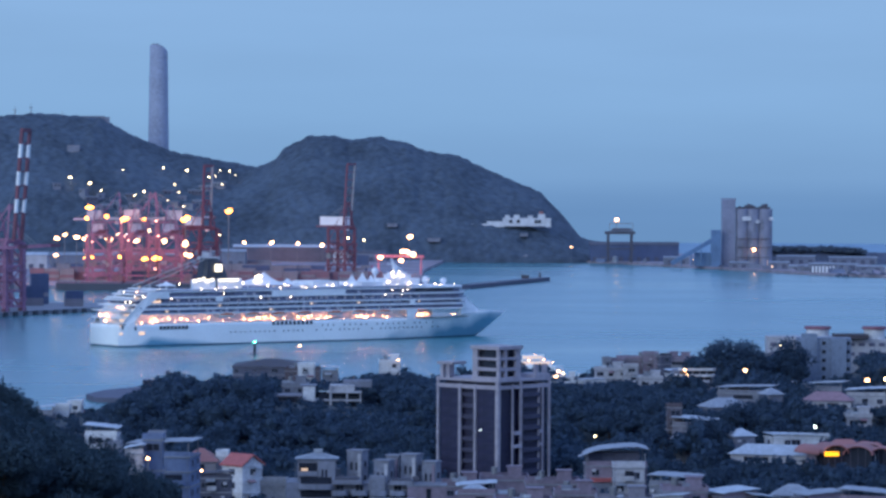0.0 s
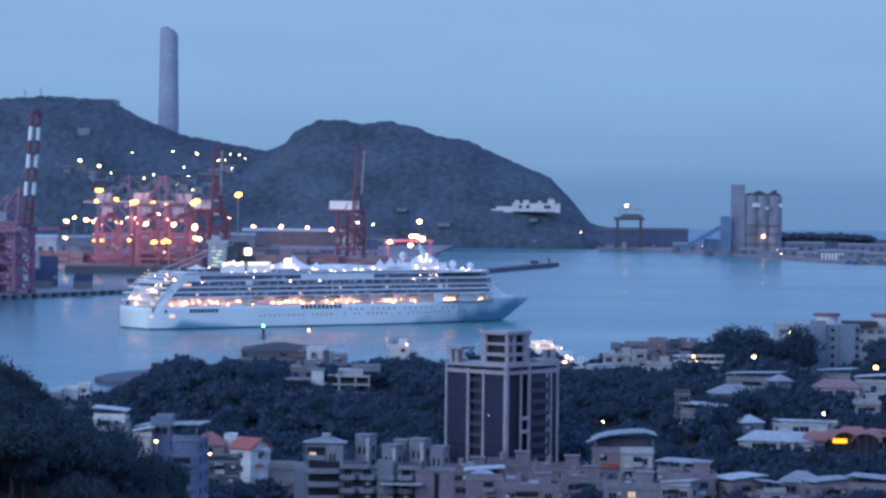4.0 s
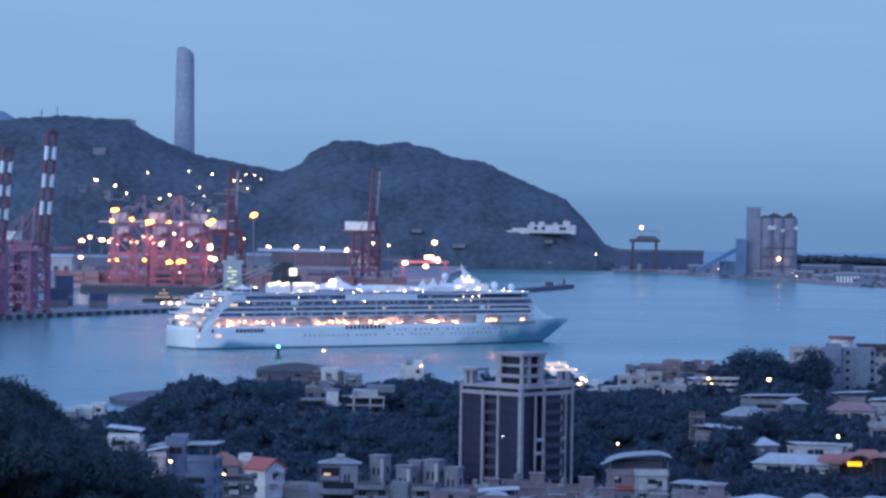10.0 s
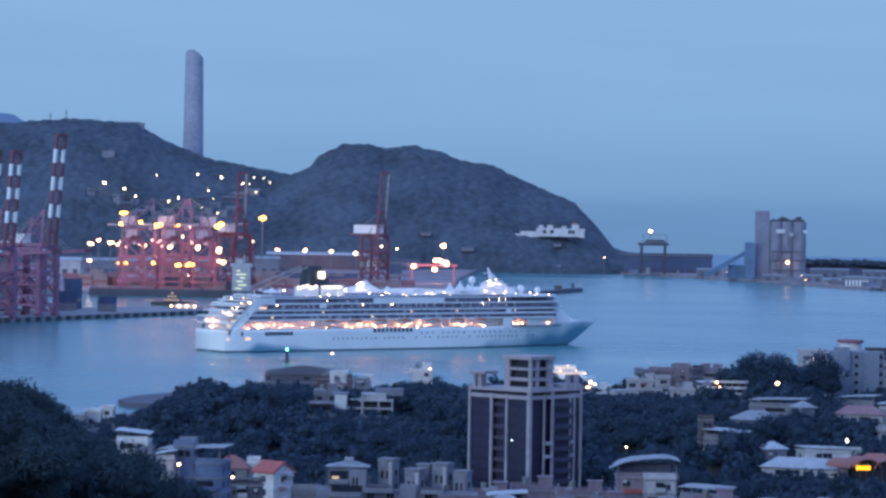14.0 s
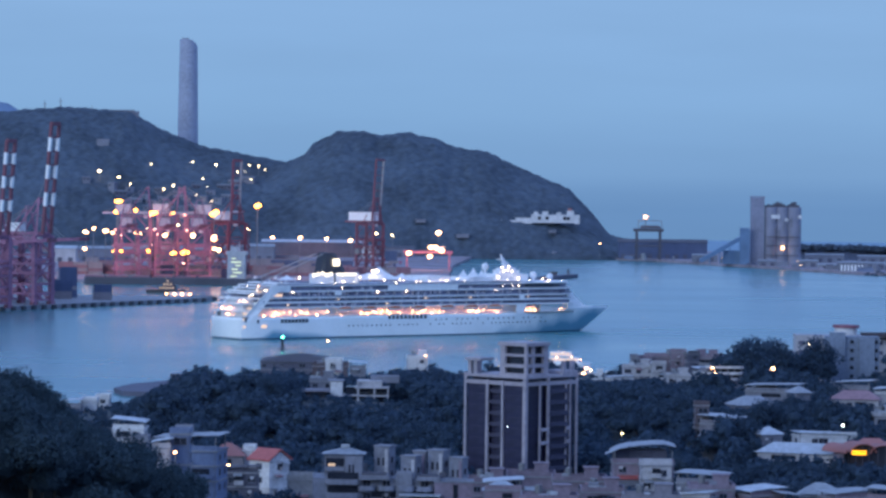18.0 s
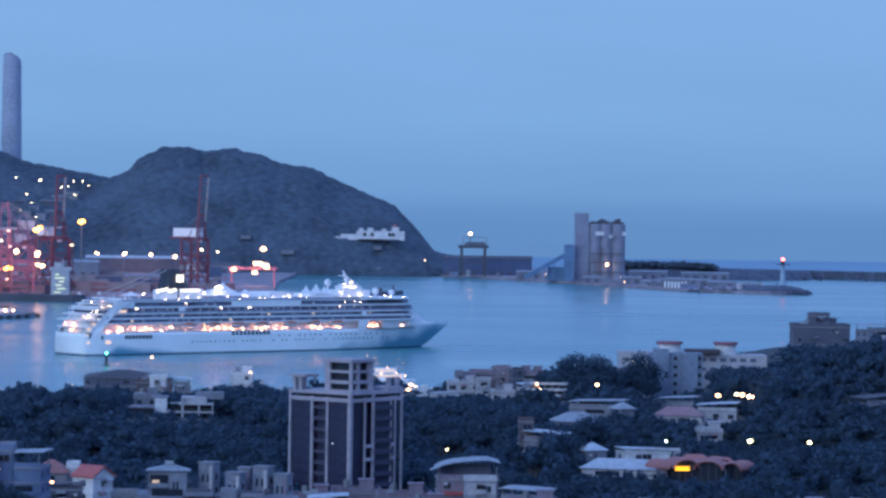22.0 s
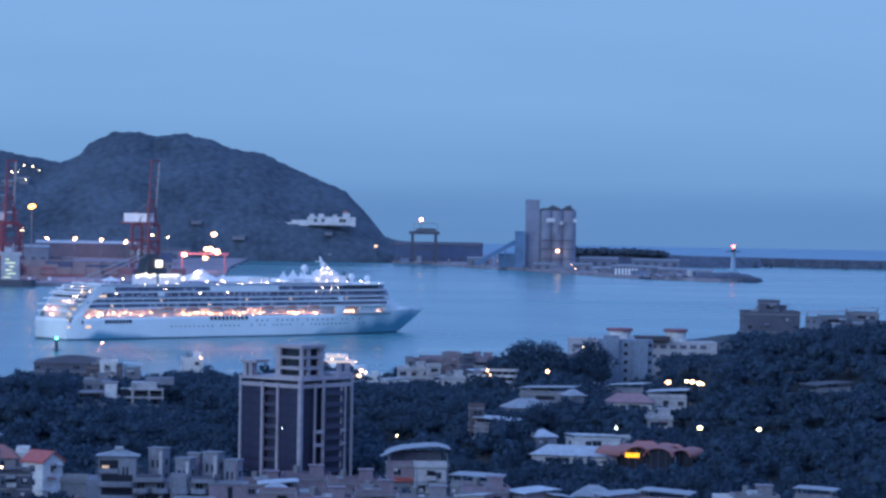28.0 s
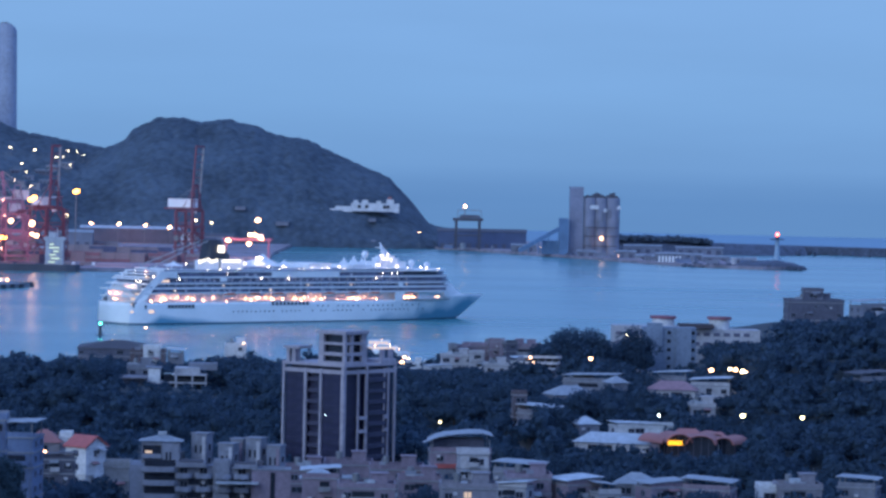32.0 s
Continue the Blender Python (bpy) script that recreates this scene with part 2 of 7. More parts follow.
def ball(bm, x, y, z, r, squash=1.0, u=12, v=8):
    bmesh.ops.create_uvsphere(bm, u_segments=u, v_segments=v, radius=r, matrix=Matrix.Translation((x, y, z)) @ Matrix.Diagonal((1, 1, squash, 1)))


def prism(bm, outline, z0, z1):
    """A flat outline (x, y), counter-clockwise, raised from z0 to z1."""
    lo = [bm.verts.new((x, y, z0)) for x, y in outline]
    hi = [bm.verts.new((x, y, z1)) for x, y in outline]
    bm.faces.new(hi)
    bm.faces.new(lo[::-1])
    for k in range(len(lo)):
        j = (k + 1) % len(lo)
        bm.faces.new((lo[k], lo[j], hi[j], hi[k]))


def mesh_of(name, bm, material, smooth=False):
    me = bpy.data.meshes.new(name)
    bmesh.ops.recalc_face_normals(bm, faces=bm.faces)
    if smooth:
        for f in bm.faces:
            f.smooth = True
    bm.to_mesh(me)
    bm.free()
    me.materials.append(M[material])
    return me


def part(name, bm, material, parent=None, label="", smooth=False):
    """Links a bmesh as one mesh object under a thing or a part."""
    ob = new(name, mesh_of(name, bm, material, smooth))
    if parent:
        ob.parent = parent
    if label:
        tagged(ob, label)
    return ob


def piece(name, me, parent, x=0, y=0, z=0, turn=0.0):
    """One more object on a shared mesh."""
    ob = new(name, me)
    ob.parent = parent
    ob.matrix_basis = pose(x, y, z, 0, 0, math.degrees(turn))
    return ob


def thing(name, x, y, z, label, category, group="", turn=0.0, kind=""):
    ob = new(name)
    ob.empty_display_size = 1
    ob.matrix_basis = pose(x, y, z, 0, 0, turn)
    return tagged(ob, label, category, group, kind)


def grid_mesh(name, xs, ys, height, material):
    """A ground sheet over a grid; height takes and gives arrays."""
    gx, gy = np.meshgrid(xs, ys)
    gz = height(gx, gy)
    nx, ny = len(xs), len(ys)
    co = np.stack([gx, gy, gz], -1).reshape(-1, 3)
    i = (np.arange(ny - 1)[:, None] * nx + np.arange(nx - 1)).ravel()
    faces = np.stack([i, i + 1, i + nx + 1, i + nx], 1)
    me = bpy.data.meshes.new(name)
    me.from_pydata(co.tolist(), [], faces.tolist())
    me.polygons.foreach_set("use_smooth", [True] * len(faces))
    me.materials.append(M[material])
    return me


def smooth_noise(x, y, size, seed):
    """Value noise on arrays, about -1 to 1."""
    r = np.random.RandomState(seed)
    table = r.uniform(-1, 1, (64, 64))
    u, v = x / size, y / size
    i, j = np.floor(u).astype(int), np.floor(v).astype(int)
    a, b = u - i, v - j
    a, b = a * a * (3 - 2 * a), b * b * (3 - 2 * b)
    g = lambda p, q: table[p % 64, q % 64]
    return (g(i, j) * (1 - a) + g(i + 1, j) * a) * (1 - b) + (g(i, j + 1) * (1 - a) + g(i + 1, j + 1) * a) * b


def crowns(x, y, size, seed):
    """Rounded tree-top bumps on arrays, 0 to 1: distance to jittered cell centres."""
    r = np.random.RandomState(seed)
    jx, jy, jh = r.uniform(0, 1, (3, 64, 64))
    u, v = x / size, y / size
    i, j = np.floor(u).astype(int), np.floor(v).astype(int)
    best = np.zeros_like(u)
    for di in (-1, 0, 1):
        for dj in (-1, 0, 1):
            a, b = (i + di) % 64, (j + dj) % 64
            d2 = (u - (i + di + jx[a, b])) ** 2 + (v - (j + dj + jy[a, b])) ** 2
            best = np.maximum(best, np.sqrt(np.clip(1 - d2 / 0.8, 0, 1)) * (0.55 + 0.45 * jh[a, b]))
    return best


# ---------- water ----------
bm = bmesh.new()
bmesh.ops.create_grid(bm, x_segments=4, y_segments=4, size=20000)
water = part("water", bm, "water")
water.location = (0, 15000, 0)
tagged(water, "calm blue-grey harbour water at dusk", "water", kind="structure")

# rough open sea outside the breakwater; the sky's reflection is put into its matte colour
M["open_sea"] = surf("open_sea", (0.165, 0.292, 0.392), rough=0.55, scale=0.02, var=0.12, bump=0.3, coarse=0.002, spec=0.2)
bm = bmesh.new()
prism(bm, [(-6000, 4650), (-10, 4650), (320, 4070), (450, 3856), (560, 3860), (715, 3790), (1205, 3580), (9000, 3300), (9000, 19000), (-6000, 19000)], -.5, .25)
tagged(part("sea", bm, "open_sea"), "blue open sea beyond the breakwater, sky tone in its colour", "sea", kind="structure")

# ---------- near land ----------
def bump(x, y, cx, cy, rx, ry):
    return np.exp(-(((x - cx) / rx) ** 2 + ((y - cy) / ry) ** 2))


def land(x, y):
    """Height of the near land above the water."""
    x, y = np.asarray(x, float), np.asarray(y, float)
    z = np.interp(y, [-200, 0, 60, 200, 400, 600, 800, 1000, 1200, 1360], [88, 84, 66, 30, 14, 8, 6, 9, 6, 3])
    z = z + 49.2 * bump(x, y, -74.8, 360, 61, 90)
    z = z + 9 * bump(x, y, -58, 1040, 50, 90) + 9 * bump(x, y, 60, 1120, 70, 110)
    z = z + 27 / (1 + np.exp(-(x - 138) / 15)) * np.exp(-((y - 1070) / 200) ** 2) + 3 * bump(x, y, 100, 960, 50, 90)
    z = z + 4 * bump(x, y, 90, 1240, 60, 60)
    shore = np.interp(x, [-900, -160, -128, -100, -60, 0, 60, 300, 700], [900, 1130, 1200, 1330, 1400, 1420, 1480, 2000, 2700])
    edge = np.clip((shore - y) / 60, -1, 1)
    return np.where(edge > 0, 2.2 + (z - 2.2) * np.minimum(edge, 1), 2.2 + 6 * edge)


ground = new("ground", grid_mesh("ground", np.arange(-700, 701, 10.0), np.arange(-200, 2700, 10.0),
                                 lambda x, y: land(x, y) + 0.6 * smooth_noise(x, y, 14, 3), "soil"))
tagged(ground, "dark overgrown hillside ground", "ground", kind="structure")

# ---------- far shore: port platform, hills ----------
bm = bmesh.new()
prism(bm, [(-1500, 2690), (-307, 2720), (-151, 2706), (-35, 2740), (-20, 2790), (-18, 3300), (5, 3760), (100, 3735), (181, 3678), (219, 3598),
           (372, 3203), (440, 3140), (476, 3155), (470, 3230), (440, 3420), (470, 3800), (330, 4050), (0, 4600), (-1500, 4600)], -3, 2.6)
port_ground = tagged(part("port_ground", bm, "yard"), "stained concrete apron of a container port", "quay", kind="structure")

# left quay in front
bm = bmesh.new()
prism(bm, [(-900, 1860), (-294, 2126), (-178, 2331), (-196, 2345), (-330, 2345), (-900, 2380)], -3, 2.8)
quay = tagged(part("quay", bm, "concrete"), "long concrete quay with rubber tyre fenders", "quay", kind="structure")

# finger pier
bm = bmesh.new()
prism(bm, [(-30, 2742), (-22, 2735), (22, 2766), (95, 3010), (88, 3022), (14, 2776)], -2, 3.2)
tagged(part("pier", bm, "plaster_dark"), "low dark stone pier running into the harbour", "pier", kind="structure")

# breakwater
bm = bmesh.new()
prism(bm, [(470, 3800), (560, 3840), (615, 3800), (711, 3760), (1200, 3560), (1205, 3590), (715, 3800), (560, 3880), (440, 3850)], -2, 9)
tagged(part("breakwater", bm, "rock"), "long dark stone breakwater", "breakwater", kind="structure")


def hill(name, label, knots, y0, depth, xs, ys, seed):
    """A wooded ridge: crest heights at places along x, falling off to front and back."""
    kx, kz = [k[0] for k in knots], [k[1] for k in knots]

    def height(x, y):
        crest = np.interp(x, kx, kz)
        s = (y - y0) / depth
        fall = np.where(s < 0, np.clip(1 - np.abs(s) ** 1.5, 0, 1), np.clip(1 - (s * 0.8) ** 2, 0, 1))
        z = crest * fall
        rough = 5 * smooth_noise(x, y, 45, seed) * fall * (1 - np.exp(-np.abs(y - y0) / 60)) + 6.0 * crowns(x, y, 9.0, seed) * (z > 4) - 4.5
        return np.where(z < 1, -6, z + rough)
    ob = new(name, grid_mesh(name, xs, ys, height, "leaf_far"))
    return tagged(ob, label, "hill", kind="structure")


RIDGE_Y, HEAD_Y = 3950, 3900
hill("hill_1", "dark wooded ridge above the container port",
     [(-1500, 150), (-700, 178), (-556.4, 158.3), (-510.3, 162.8), (-470.8, 165.3),
      (-398.2, 159.7), (-365.0, 141.0), (-318.6, 121.9), (-279.0, 114.5),
      (-213.0, 102.2), (-100, 80), (-30, 30), (20, 0)],
     RIDGE_Y, 300, np.concatenate([np.arange(-1500, -660, 20.0), np.arange(-660, 40, 2.4)]), np.concatenate([np.arange(3640, 3990, 2.6), np.arange(3990, 4400, 20.0)]), 5)
hill("hill_2", "steep dark wooded headland beside the harbour mouth",
     [(-330, 60), (-223.3, 99.2), (-194.1, 111.3), (-184.5, 124.4), (-155.5, 139.1),
      (-126.2, 139.5), (-106.7, 134.5), (-74.2, 139.5), (-41.6, 132.8), (-22.0, 123.3), (17.0, 117.9),
      (56.3, 99.0), (111.8, 76.3), (134.8, 53.9), (158.0, 24.9), (215, 8), (240, 0)],
     HEAD_Y, 230, np.arange(-330, 245, 2.2), np.concatenate([np.arange(3660, 3930, 2.4), np.arange(3930, 4250, 16.0)]), 9)

# a mountain far behind the ridge, with the air's haze put into its base colour
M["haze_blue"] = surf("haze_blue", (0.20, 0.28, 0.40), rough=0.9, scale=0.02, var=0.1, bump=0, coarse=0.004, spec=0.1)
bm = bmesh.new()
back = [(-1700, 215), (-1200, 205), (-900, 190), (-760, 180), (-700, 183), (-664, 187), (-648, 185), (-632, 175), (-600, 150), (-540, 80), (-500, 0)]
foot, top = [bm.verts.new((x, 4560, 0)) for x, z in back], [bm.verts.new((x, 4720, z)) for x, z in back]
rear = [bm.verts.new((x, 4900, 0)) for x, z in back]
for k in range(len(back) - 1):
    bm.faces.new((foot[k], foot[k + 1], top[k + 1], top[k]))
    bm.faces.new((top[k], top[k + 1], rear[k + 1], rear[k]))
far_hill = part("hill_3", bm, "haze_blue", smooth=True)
tagged(far_hill, "blue mountain far behind the ridge, haze painted into its colour", "hill", kind="structure")

# ---------- power station chimney ----------
chimney = thing("chimney", -342.9, 4080, 60, "tall tapering concrete power station chimney behind the ridge", "chimney")
bm = bmesh.new()
CH_TOP = 250.6 - 60
tube(bm, (0, 0, 0), (0, 0, CH_TOP), 13.4, 10.6, 24)
for v in bm.verts:      # the rim slants down on one side
    if v.co.z > 1 and v.co.x > 0:
        v.co.z -= 9 * (v.co.x / 10.6) ** 2.4
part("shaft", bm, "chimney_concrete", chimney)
bm = bmesh.new()
tube(bm, (-4, 0, CH_TOP - 1), (-4, 0, CH_TOP + 1.6), 4.2, 4.2, 16)
part("flue", bm, "concrete", chimney)
for z in (150,):
    bm = bmesh.new()
    tube(bm, (0, 0, z), (0, 0, z + 1), 13.4 - z * .0145 + .7, 13.4 - z * .0145 + .7, 24)
    part("gallery", bm, "chimney_concrete", chimney)

# ---------- cruise ship (bow towards +x, origin at the stern on the waterline) ----------
ship = thing("cruise_ship", -178.0, 1774.7, 0, "white cruise ship with blue painted bow and lit decks", "ship")


def hull_half(x, z):
    """Half breadth of the hull at x metres from the stern and z above the water."""
    b = 14.5
    aft = np.clip((x + 4 - 0.15 * z) / 26, 0, 1)
    b *= 0.78 + 0.22 * np.sqrt(aft)
    bow_end = 214 + 16 * np.clip(z / 13.9, 0, 1) ** 0.9
    fore = np.clip((bow_end - x) / (62 + 12 * (1 - np.clip(z / 13.9, 0, 1))), 0, 1)
    return b * (1 - (1 - fore) ** 2.2)


def hull_top(x):
    return np.interp(x, [0, 20, 196, 206, 215, 230], [11.8, 11.8, 11.8, 13.0, 14.7, 13.9])


bm = bmesh.new()
stations = list(np.concatenate([np.linspace(0, 20, 8), np.linspace(26, 180, 22), np.linspace(185, 229.9, 22)]))
levels = np.linspace(0, 1, 9)
rings = []
for x in stations:
    top = float(hull_top(x))
    ring = []
    for side in (-1, 1):
        for lv in (levels if side < 0 else levels[::-1]):
            z = -2 + (top + 2) * lv
            # the transom rakes in towards the water; the stem rakes forward
            xs = x + ((max(0, 1.2 - z * 0.5) * 1.5 + z * .06) * max(0, 1 - x / 10))
            b = float(hull_half(min(x, 229.9), z))
            if x > 212 and b < 0.02:
                b = 0.02
                xs = min(x, 214 + 16 * max(0, min(1, z / 13.9)) ** 0.9)
            ring.append(bm.verts.new((xs, side * b, z)))
    rings.append(ring)
for a, b in zip(rings, rings[1:]):
    for k in range(len(a) - 1):
        bm.faces.new((a[k], b[k], b[k + 1], a[k + 1]))
bm.faces.new(rings[0])


def hull_material():
    m = surf("hull_paint", (0.86, 0.885, 0.90), rough=0.35, var=0.08, bump=0.05, coarse=0.05)
    n, l = m.node_tree.nodes, m.node_tree.links
    b = n["Principled BSDF"]
    co, sep, nz = n.new("ShaderNodeTexCoord"), n.new("ShaderNodeSeparateXYZ"), n.new("ShaderNodeTexNoise")
    l.new(co.outputs["Object"], sep.inputs[0])
    nz.inputs["Scale"].default_value = 0.06
    l.new(co.outputs["Object"], nz.inputs["Vector"])

    def calc(op, a, c):
        k = n.new("ShaderNodeMath")
        k.operation = op
        for i, v in enumerate((a, c)):
            if isinstance(v, (int, float)):
                k.inputs[i].default_value = v
            else:
                l.new(v, k.inputs[i])
        return k.outputs[0]
    X, Z = sep.outputs["X"], sep.outputs["Z"]
    wave = calc("MULTIPLY", calc("SUBTRACT", nz.outputs["Fac"], 0.5), 14)
    # painted blue wave: rises towards the bow, and a small one at the stern
    bow = calc("SUBTRACT", calc("MULTIPLY", calc("SUBTRACT", X, 158), 0.175), calc("SUBTRACT", Z, wave))
    aft = calc("SUBTRACT", calc("MINIMUM", calc("SUBTRACT", 7.4, calc("MULTIPLY", X, 0.09)), calc("SUBTRACT", calc("MULTIPLY", X, 0.45), 3.5)), calc("SUBTRACT", Z, calc("MULTIPLY", wave, 0.18)))
    both = calc("MAXIMUM", bow, calc("MULTIPLY", aft, 2.4))
    rng = n.new("ShaderNodeMapRange")
    rng.inputs["From Min"].default_value, rng.inputs["From Max"].default_value = 0, 8
    l.new(both, rng.inputs["Value"])
    mix = n.new("ShaderNodeMix")
    mix.data_type = "RGBA"
    l.new(rng.outputs[0], mix.inputs["Factor"])
    l.new(b.inputs["Base Color"].links[0].from_socket, mix.inputs[6])
    mix.inputs[7].default_value = (0.13, 0.34, 0.47, 1)
    boot = n.new("ShaderNodeMath")
    boot.operation = "LESS_THAN"
    l.new(Z, boot.inputs[0])
    boot.inputs[1].default_value = 0.7
    mix2 = n.new("ShaderNodeMix")
    mix2.data_type = "RGBA"
    l.new(boot.outputs[0], mix2.inputs["Factor"])
    l.new(mix.outputs[2], mix2.inputs[6])
    mix2.inputs[7].default_value = (0.02, 0.06, 0.11, 1)
    l.new(mix2.outputs[2], b.inputs["Base Color"])
    return m


M["hull"] = hull_material()
hull = part("hull", bm, "hull", ship, "white hull with blue painted waves", smooth=True)


def deck_outline(x0, x1, half, nose=0.0, inset=0.0, n=7):
    """A deck seen from above: square aft, rounded over the last nose metres."""
    pts = [(x0, -half + inset), (x1 - nose, -half + inset)]
    for k in range(1, n):
        a = math.pi * k / n
        pts.append((x1 - nose + nose * math.sin(a), -(half - inset) * math.cos(a)))
    return pts + [(x1 - nose, half - inset), (x0, half - inset)]


def ship_part(name, material, build, label="", parent=None):
    bm = bmesh.new()
    build(bm)
    return part(name, bm, material, parent or ship, label)


# decks closing the hull
ship_part("main_deck", "steel", lambda bm: prism(bm, deck_outline(3, 213, 13.6, 22), 11.3, 11.9))
ship_part("foredeck", "paint_white", lambda bm: prism(bm, [(209, -7.2), (219, -4.4), (227, -1.2), (227, 1.2), (219, 4.4), (209, 7.2)], 13.0, 13.7))
# inner core behind the promenade
ship_part("promenade_wall", "paint_white", lambda bm: prism(bm, deck_outline(10, 205, 10.6, 14), 11.9, 16.0))
# bulwark aft and forward of the boats
def forward_plating(bm):
    for s in (-1, 1):
        for x0, x1, za, zb in ((176, 180.5, 11.9, 16.2), (189.5, 209, 11.9, 16.2)):
            k0, k1 = float(hull_half(x0, 12)), float(hull_half(x1, 13))
            vs = [bm.verts.new(p) for p in ((x0, s * (k0 + .05), za - 1), (x1, s * (k1 + .05), za - 1), (x1 + 2, s * (k1 + .3), zb), (x0, s * (k0 + .2), zb),
                                            (x0, s * (k0 - 1), za - 1), (x1, s * (k1 - 1), za - 1), (x1 + 2, s * (k1 - 1), zb), (x0, s * (k0 - 1), zb))]
            for f in ((0, 1, 2, 3), (7, 6, 5, 4), (0, 4, 5, 1), (1, 5, 6, 2), (2, 6, 7, 3), (3, 7, 4, 0)):
                bm.faces.new([vs[i] for i in f])
ship_part("side_plating", "paint_white", forward_plating)

# accommodation decks: floor height, aft end, forward end
DECKS = [(16.7, 9, 209), (19.2, 14, 208.5), (21.8, 20, 207.5), (25.2, 28, 205.5)]
deck_rnd = random.Random(12)
bm = bmesh.new()
box(bm, 0, 0, 0, 2.1, .2, 1.5)
cabin_panel = mesh_of("cabin_panel", bm, "cabin_lilac")
bm = bmesh.new()
box(bm, 0, 0, 0, 1.5, .2, .9)
lit_cabin = mesh_of("lit_window", bm, "glow_cabin")
for k, (z, xa, xf) in enumerate(DECKS):
    half = 14.2 if k < 3 else 13.6
    high = (2.5, 2.6, 3.4, 2.8)[k]
    ship_part("deck_slab", "paint_white", lambda bm: prism(bm, deck_outline(max(xa - 4, 22), xf + 1.2, half + .25, 9), z - (.45, .3, .3, .35)[k], z + (.35, .45, .3, .4)[k]))
    ship_part("cabin_wall", "glass_band", lambda bm: prism(bm, deck_outline(max(xa + 6, 24), xf - 1.0, half, 8, (.5, 1.6, 1.4, .6)[k]), z + .2, z + high - .2), "dark window band")
    if k in (1, 2):
        def rail(bm):
            for s in (-1, 1):
                box(bm, (xa + 14 + xf - 9) / 2, s * (half + .1), z + .2, xf - 9 - xa - 14, 0.08, .95)
            for i in range(6):
                a0, a1 = math.pi * i / 6, math.pi * (i + 1) / 6
                beam(bm, (xf - 8 + 8 * math.sin(a0), -half * math.cos(a0), z + .7), (xf - 8 + 8 * math.sin(a1), -half * math.cos(a1), z + .7), 0.08, .7)
        ship_part("balcony_rail", "rail_glass", rail, "tinted glass balcony rail")
        me = None
        for i, x in enumerate(np.arange(xa + 20, xf - 22, 5.3)):
            if me is None:
                bm = bmesh.new()
                box(bm, 0, 0, z + .2, 0.22, 1.5, high - .35)
                me = mesh_of("partition", bm, "cabin_lilac")
            piece("partition", me, ship, x=x, y=-half + 1.0)
            piece("partition", me, ship, x=x, y=half - 1.0)
    # pale cabin fronts between the dark panes, a few of them lit
    x = xa + 30
    while x < xf - 24:
        if deck_rnd.random() < (.12, .55, .6, .25)[k]:
            piece("cabin_panel", cabin_panel, ship, x, -half + (.3, 1.4, 1.2, .4)[k], z + .5 + (.9 if k == 2 and deck_rnd.random() < .5 else 0))
        elif deck_rnd.random() < .10:
            piece("lit_window", lit_cabin, ship, x, -half + (.3, 1.4, 1.2, .4)[k], z + .9)
        x += deck_rnd.choice((2.4, 3.1, 4.6, 6.0))
# plain white stretches between the window bands
for x0, x1, z0, z1, y in ((100, 141, 25.4, 27.9, 13.75), (117, 118.2, 16.9, 25.2, 14.4), (49.5, 51, 16.9, 19.2, 14.6), (178, 181, 19.4, 22, 14.35), (70, 74, 22, 25.2, 14.3), (33, 45, 25.2, 28, 13.8)):
    for s in (-1, 1):
        ship_part("side_panel", "cabin_lilac" if x1 - x0 < 2 else "paint_white", lambda bm: box(bm, (x0 + x1) / 2, s * (y - .3), z0, x1 - x0, .6, z1 - z0))


# front of the superstructure sloping down to the foredeck
def front_slope(bm):
    ring = []
    for x, z, w in ((203, 22.0, 12.4), (207.5, 21.0, 9.0), (215.5, 14.9, 5.4), (203, 13.2, 12.4), (215.5, 13.2, 5.6)):
        ring.append([bm.verts.new((x, s * w, z)) for s in (-1, 1)])
    a, b, c, d, e = ring
    for f in ((a[0], a[1], b[1], b[0]), (b[0], b[1], c[1], c[0]), (a[0], b[0], c[0], e[0], d[0]), (a[1], d[1], e[1], c[1], b[1]), (c[0], c[1], e[1], e[0]), (a[0], d[0], d[1], a[1]), (d[0], e[0], e[1], d[1])):
        bm.faces.new(f)
ship_part("front_slope", "paint_white", front_slope)
roof_z = 28.3
ship_part("top_deck", "paint_white", lambda bm: prism(bm, deck_outline(33, 205, 13.8, 8), roof_z - .3, roof_z + .2))
ship_part("top_rail", "rail_glass", lambda bm: [box(bm, 112, s * 13.4, roof_z + .2, 150, .1, .8) for s in (-1, 1)])
ship_part("bridge", "paint_white", lambda bm: prism(bm, deck_outline(178, 204.5, 15.2, 9), 28.2, 29.0))
ship_part("bridge_window", "window_dark", lambda bm: prism(bm, deck_outline(182, 203.6, 14.2, 9), 26.6, 28.2))

# slanting white fins that frame the terraced stern
def fins(bm):
    for s in (-1, 1):
        vs = [bm.verts.new((x, s * (max(float(hull_half(x, 10)), 13.2 if z > 10 else 0) + dy), z)) for dy in (-.5, .12) for x, z in ((3, 9), (20, 9), (23, 14), (31, 20), (43, 28.6), (34.5, 28.6), (20, 19.5), (9, 14.0))]
        n = 8
        bm.faces.new(vs[:n])
        bm.faces.new(vs[n:][::-1])
        for i in range(n):
            j = (i + 1) % n
            bm.faces.new((vs[i], vs[j], vs[n + j], vs[n + i]))
ship_part("stern_fin", "paint_white", fins)
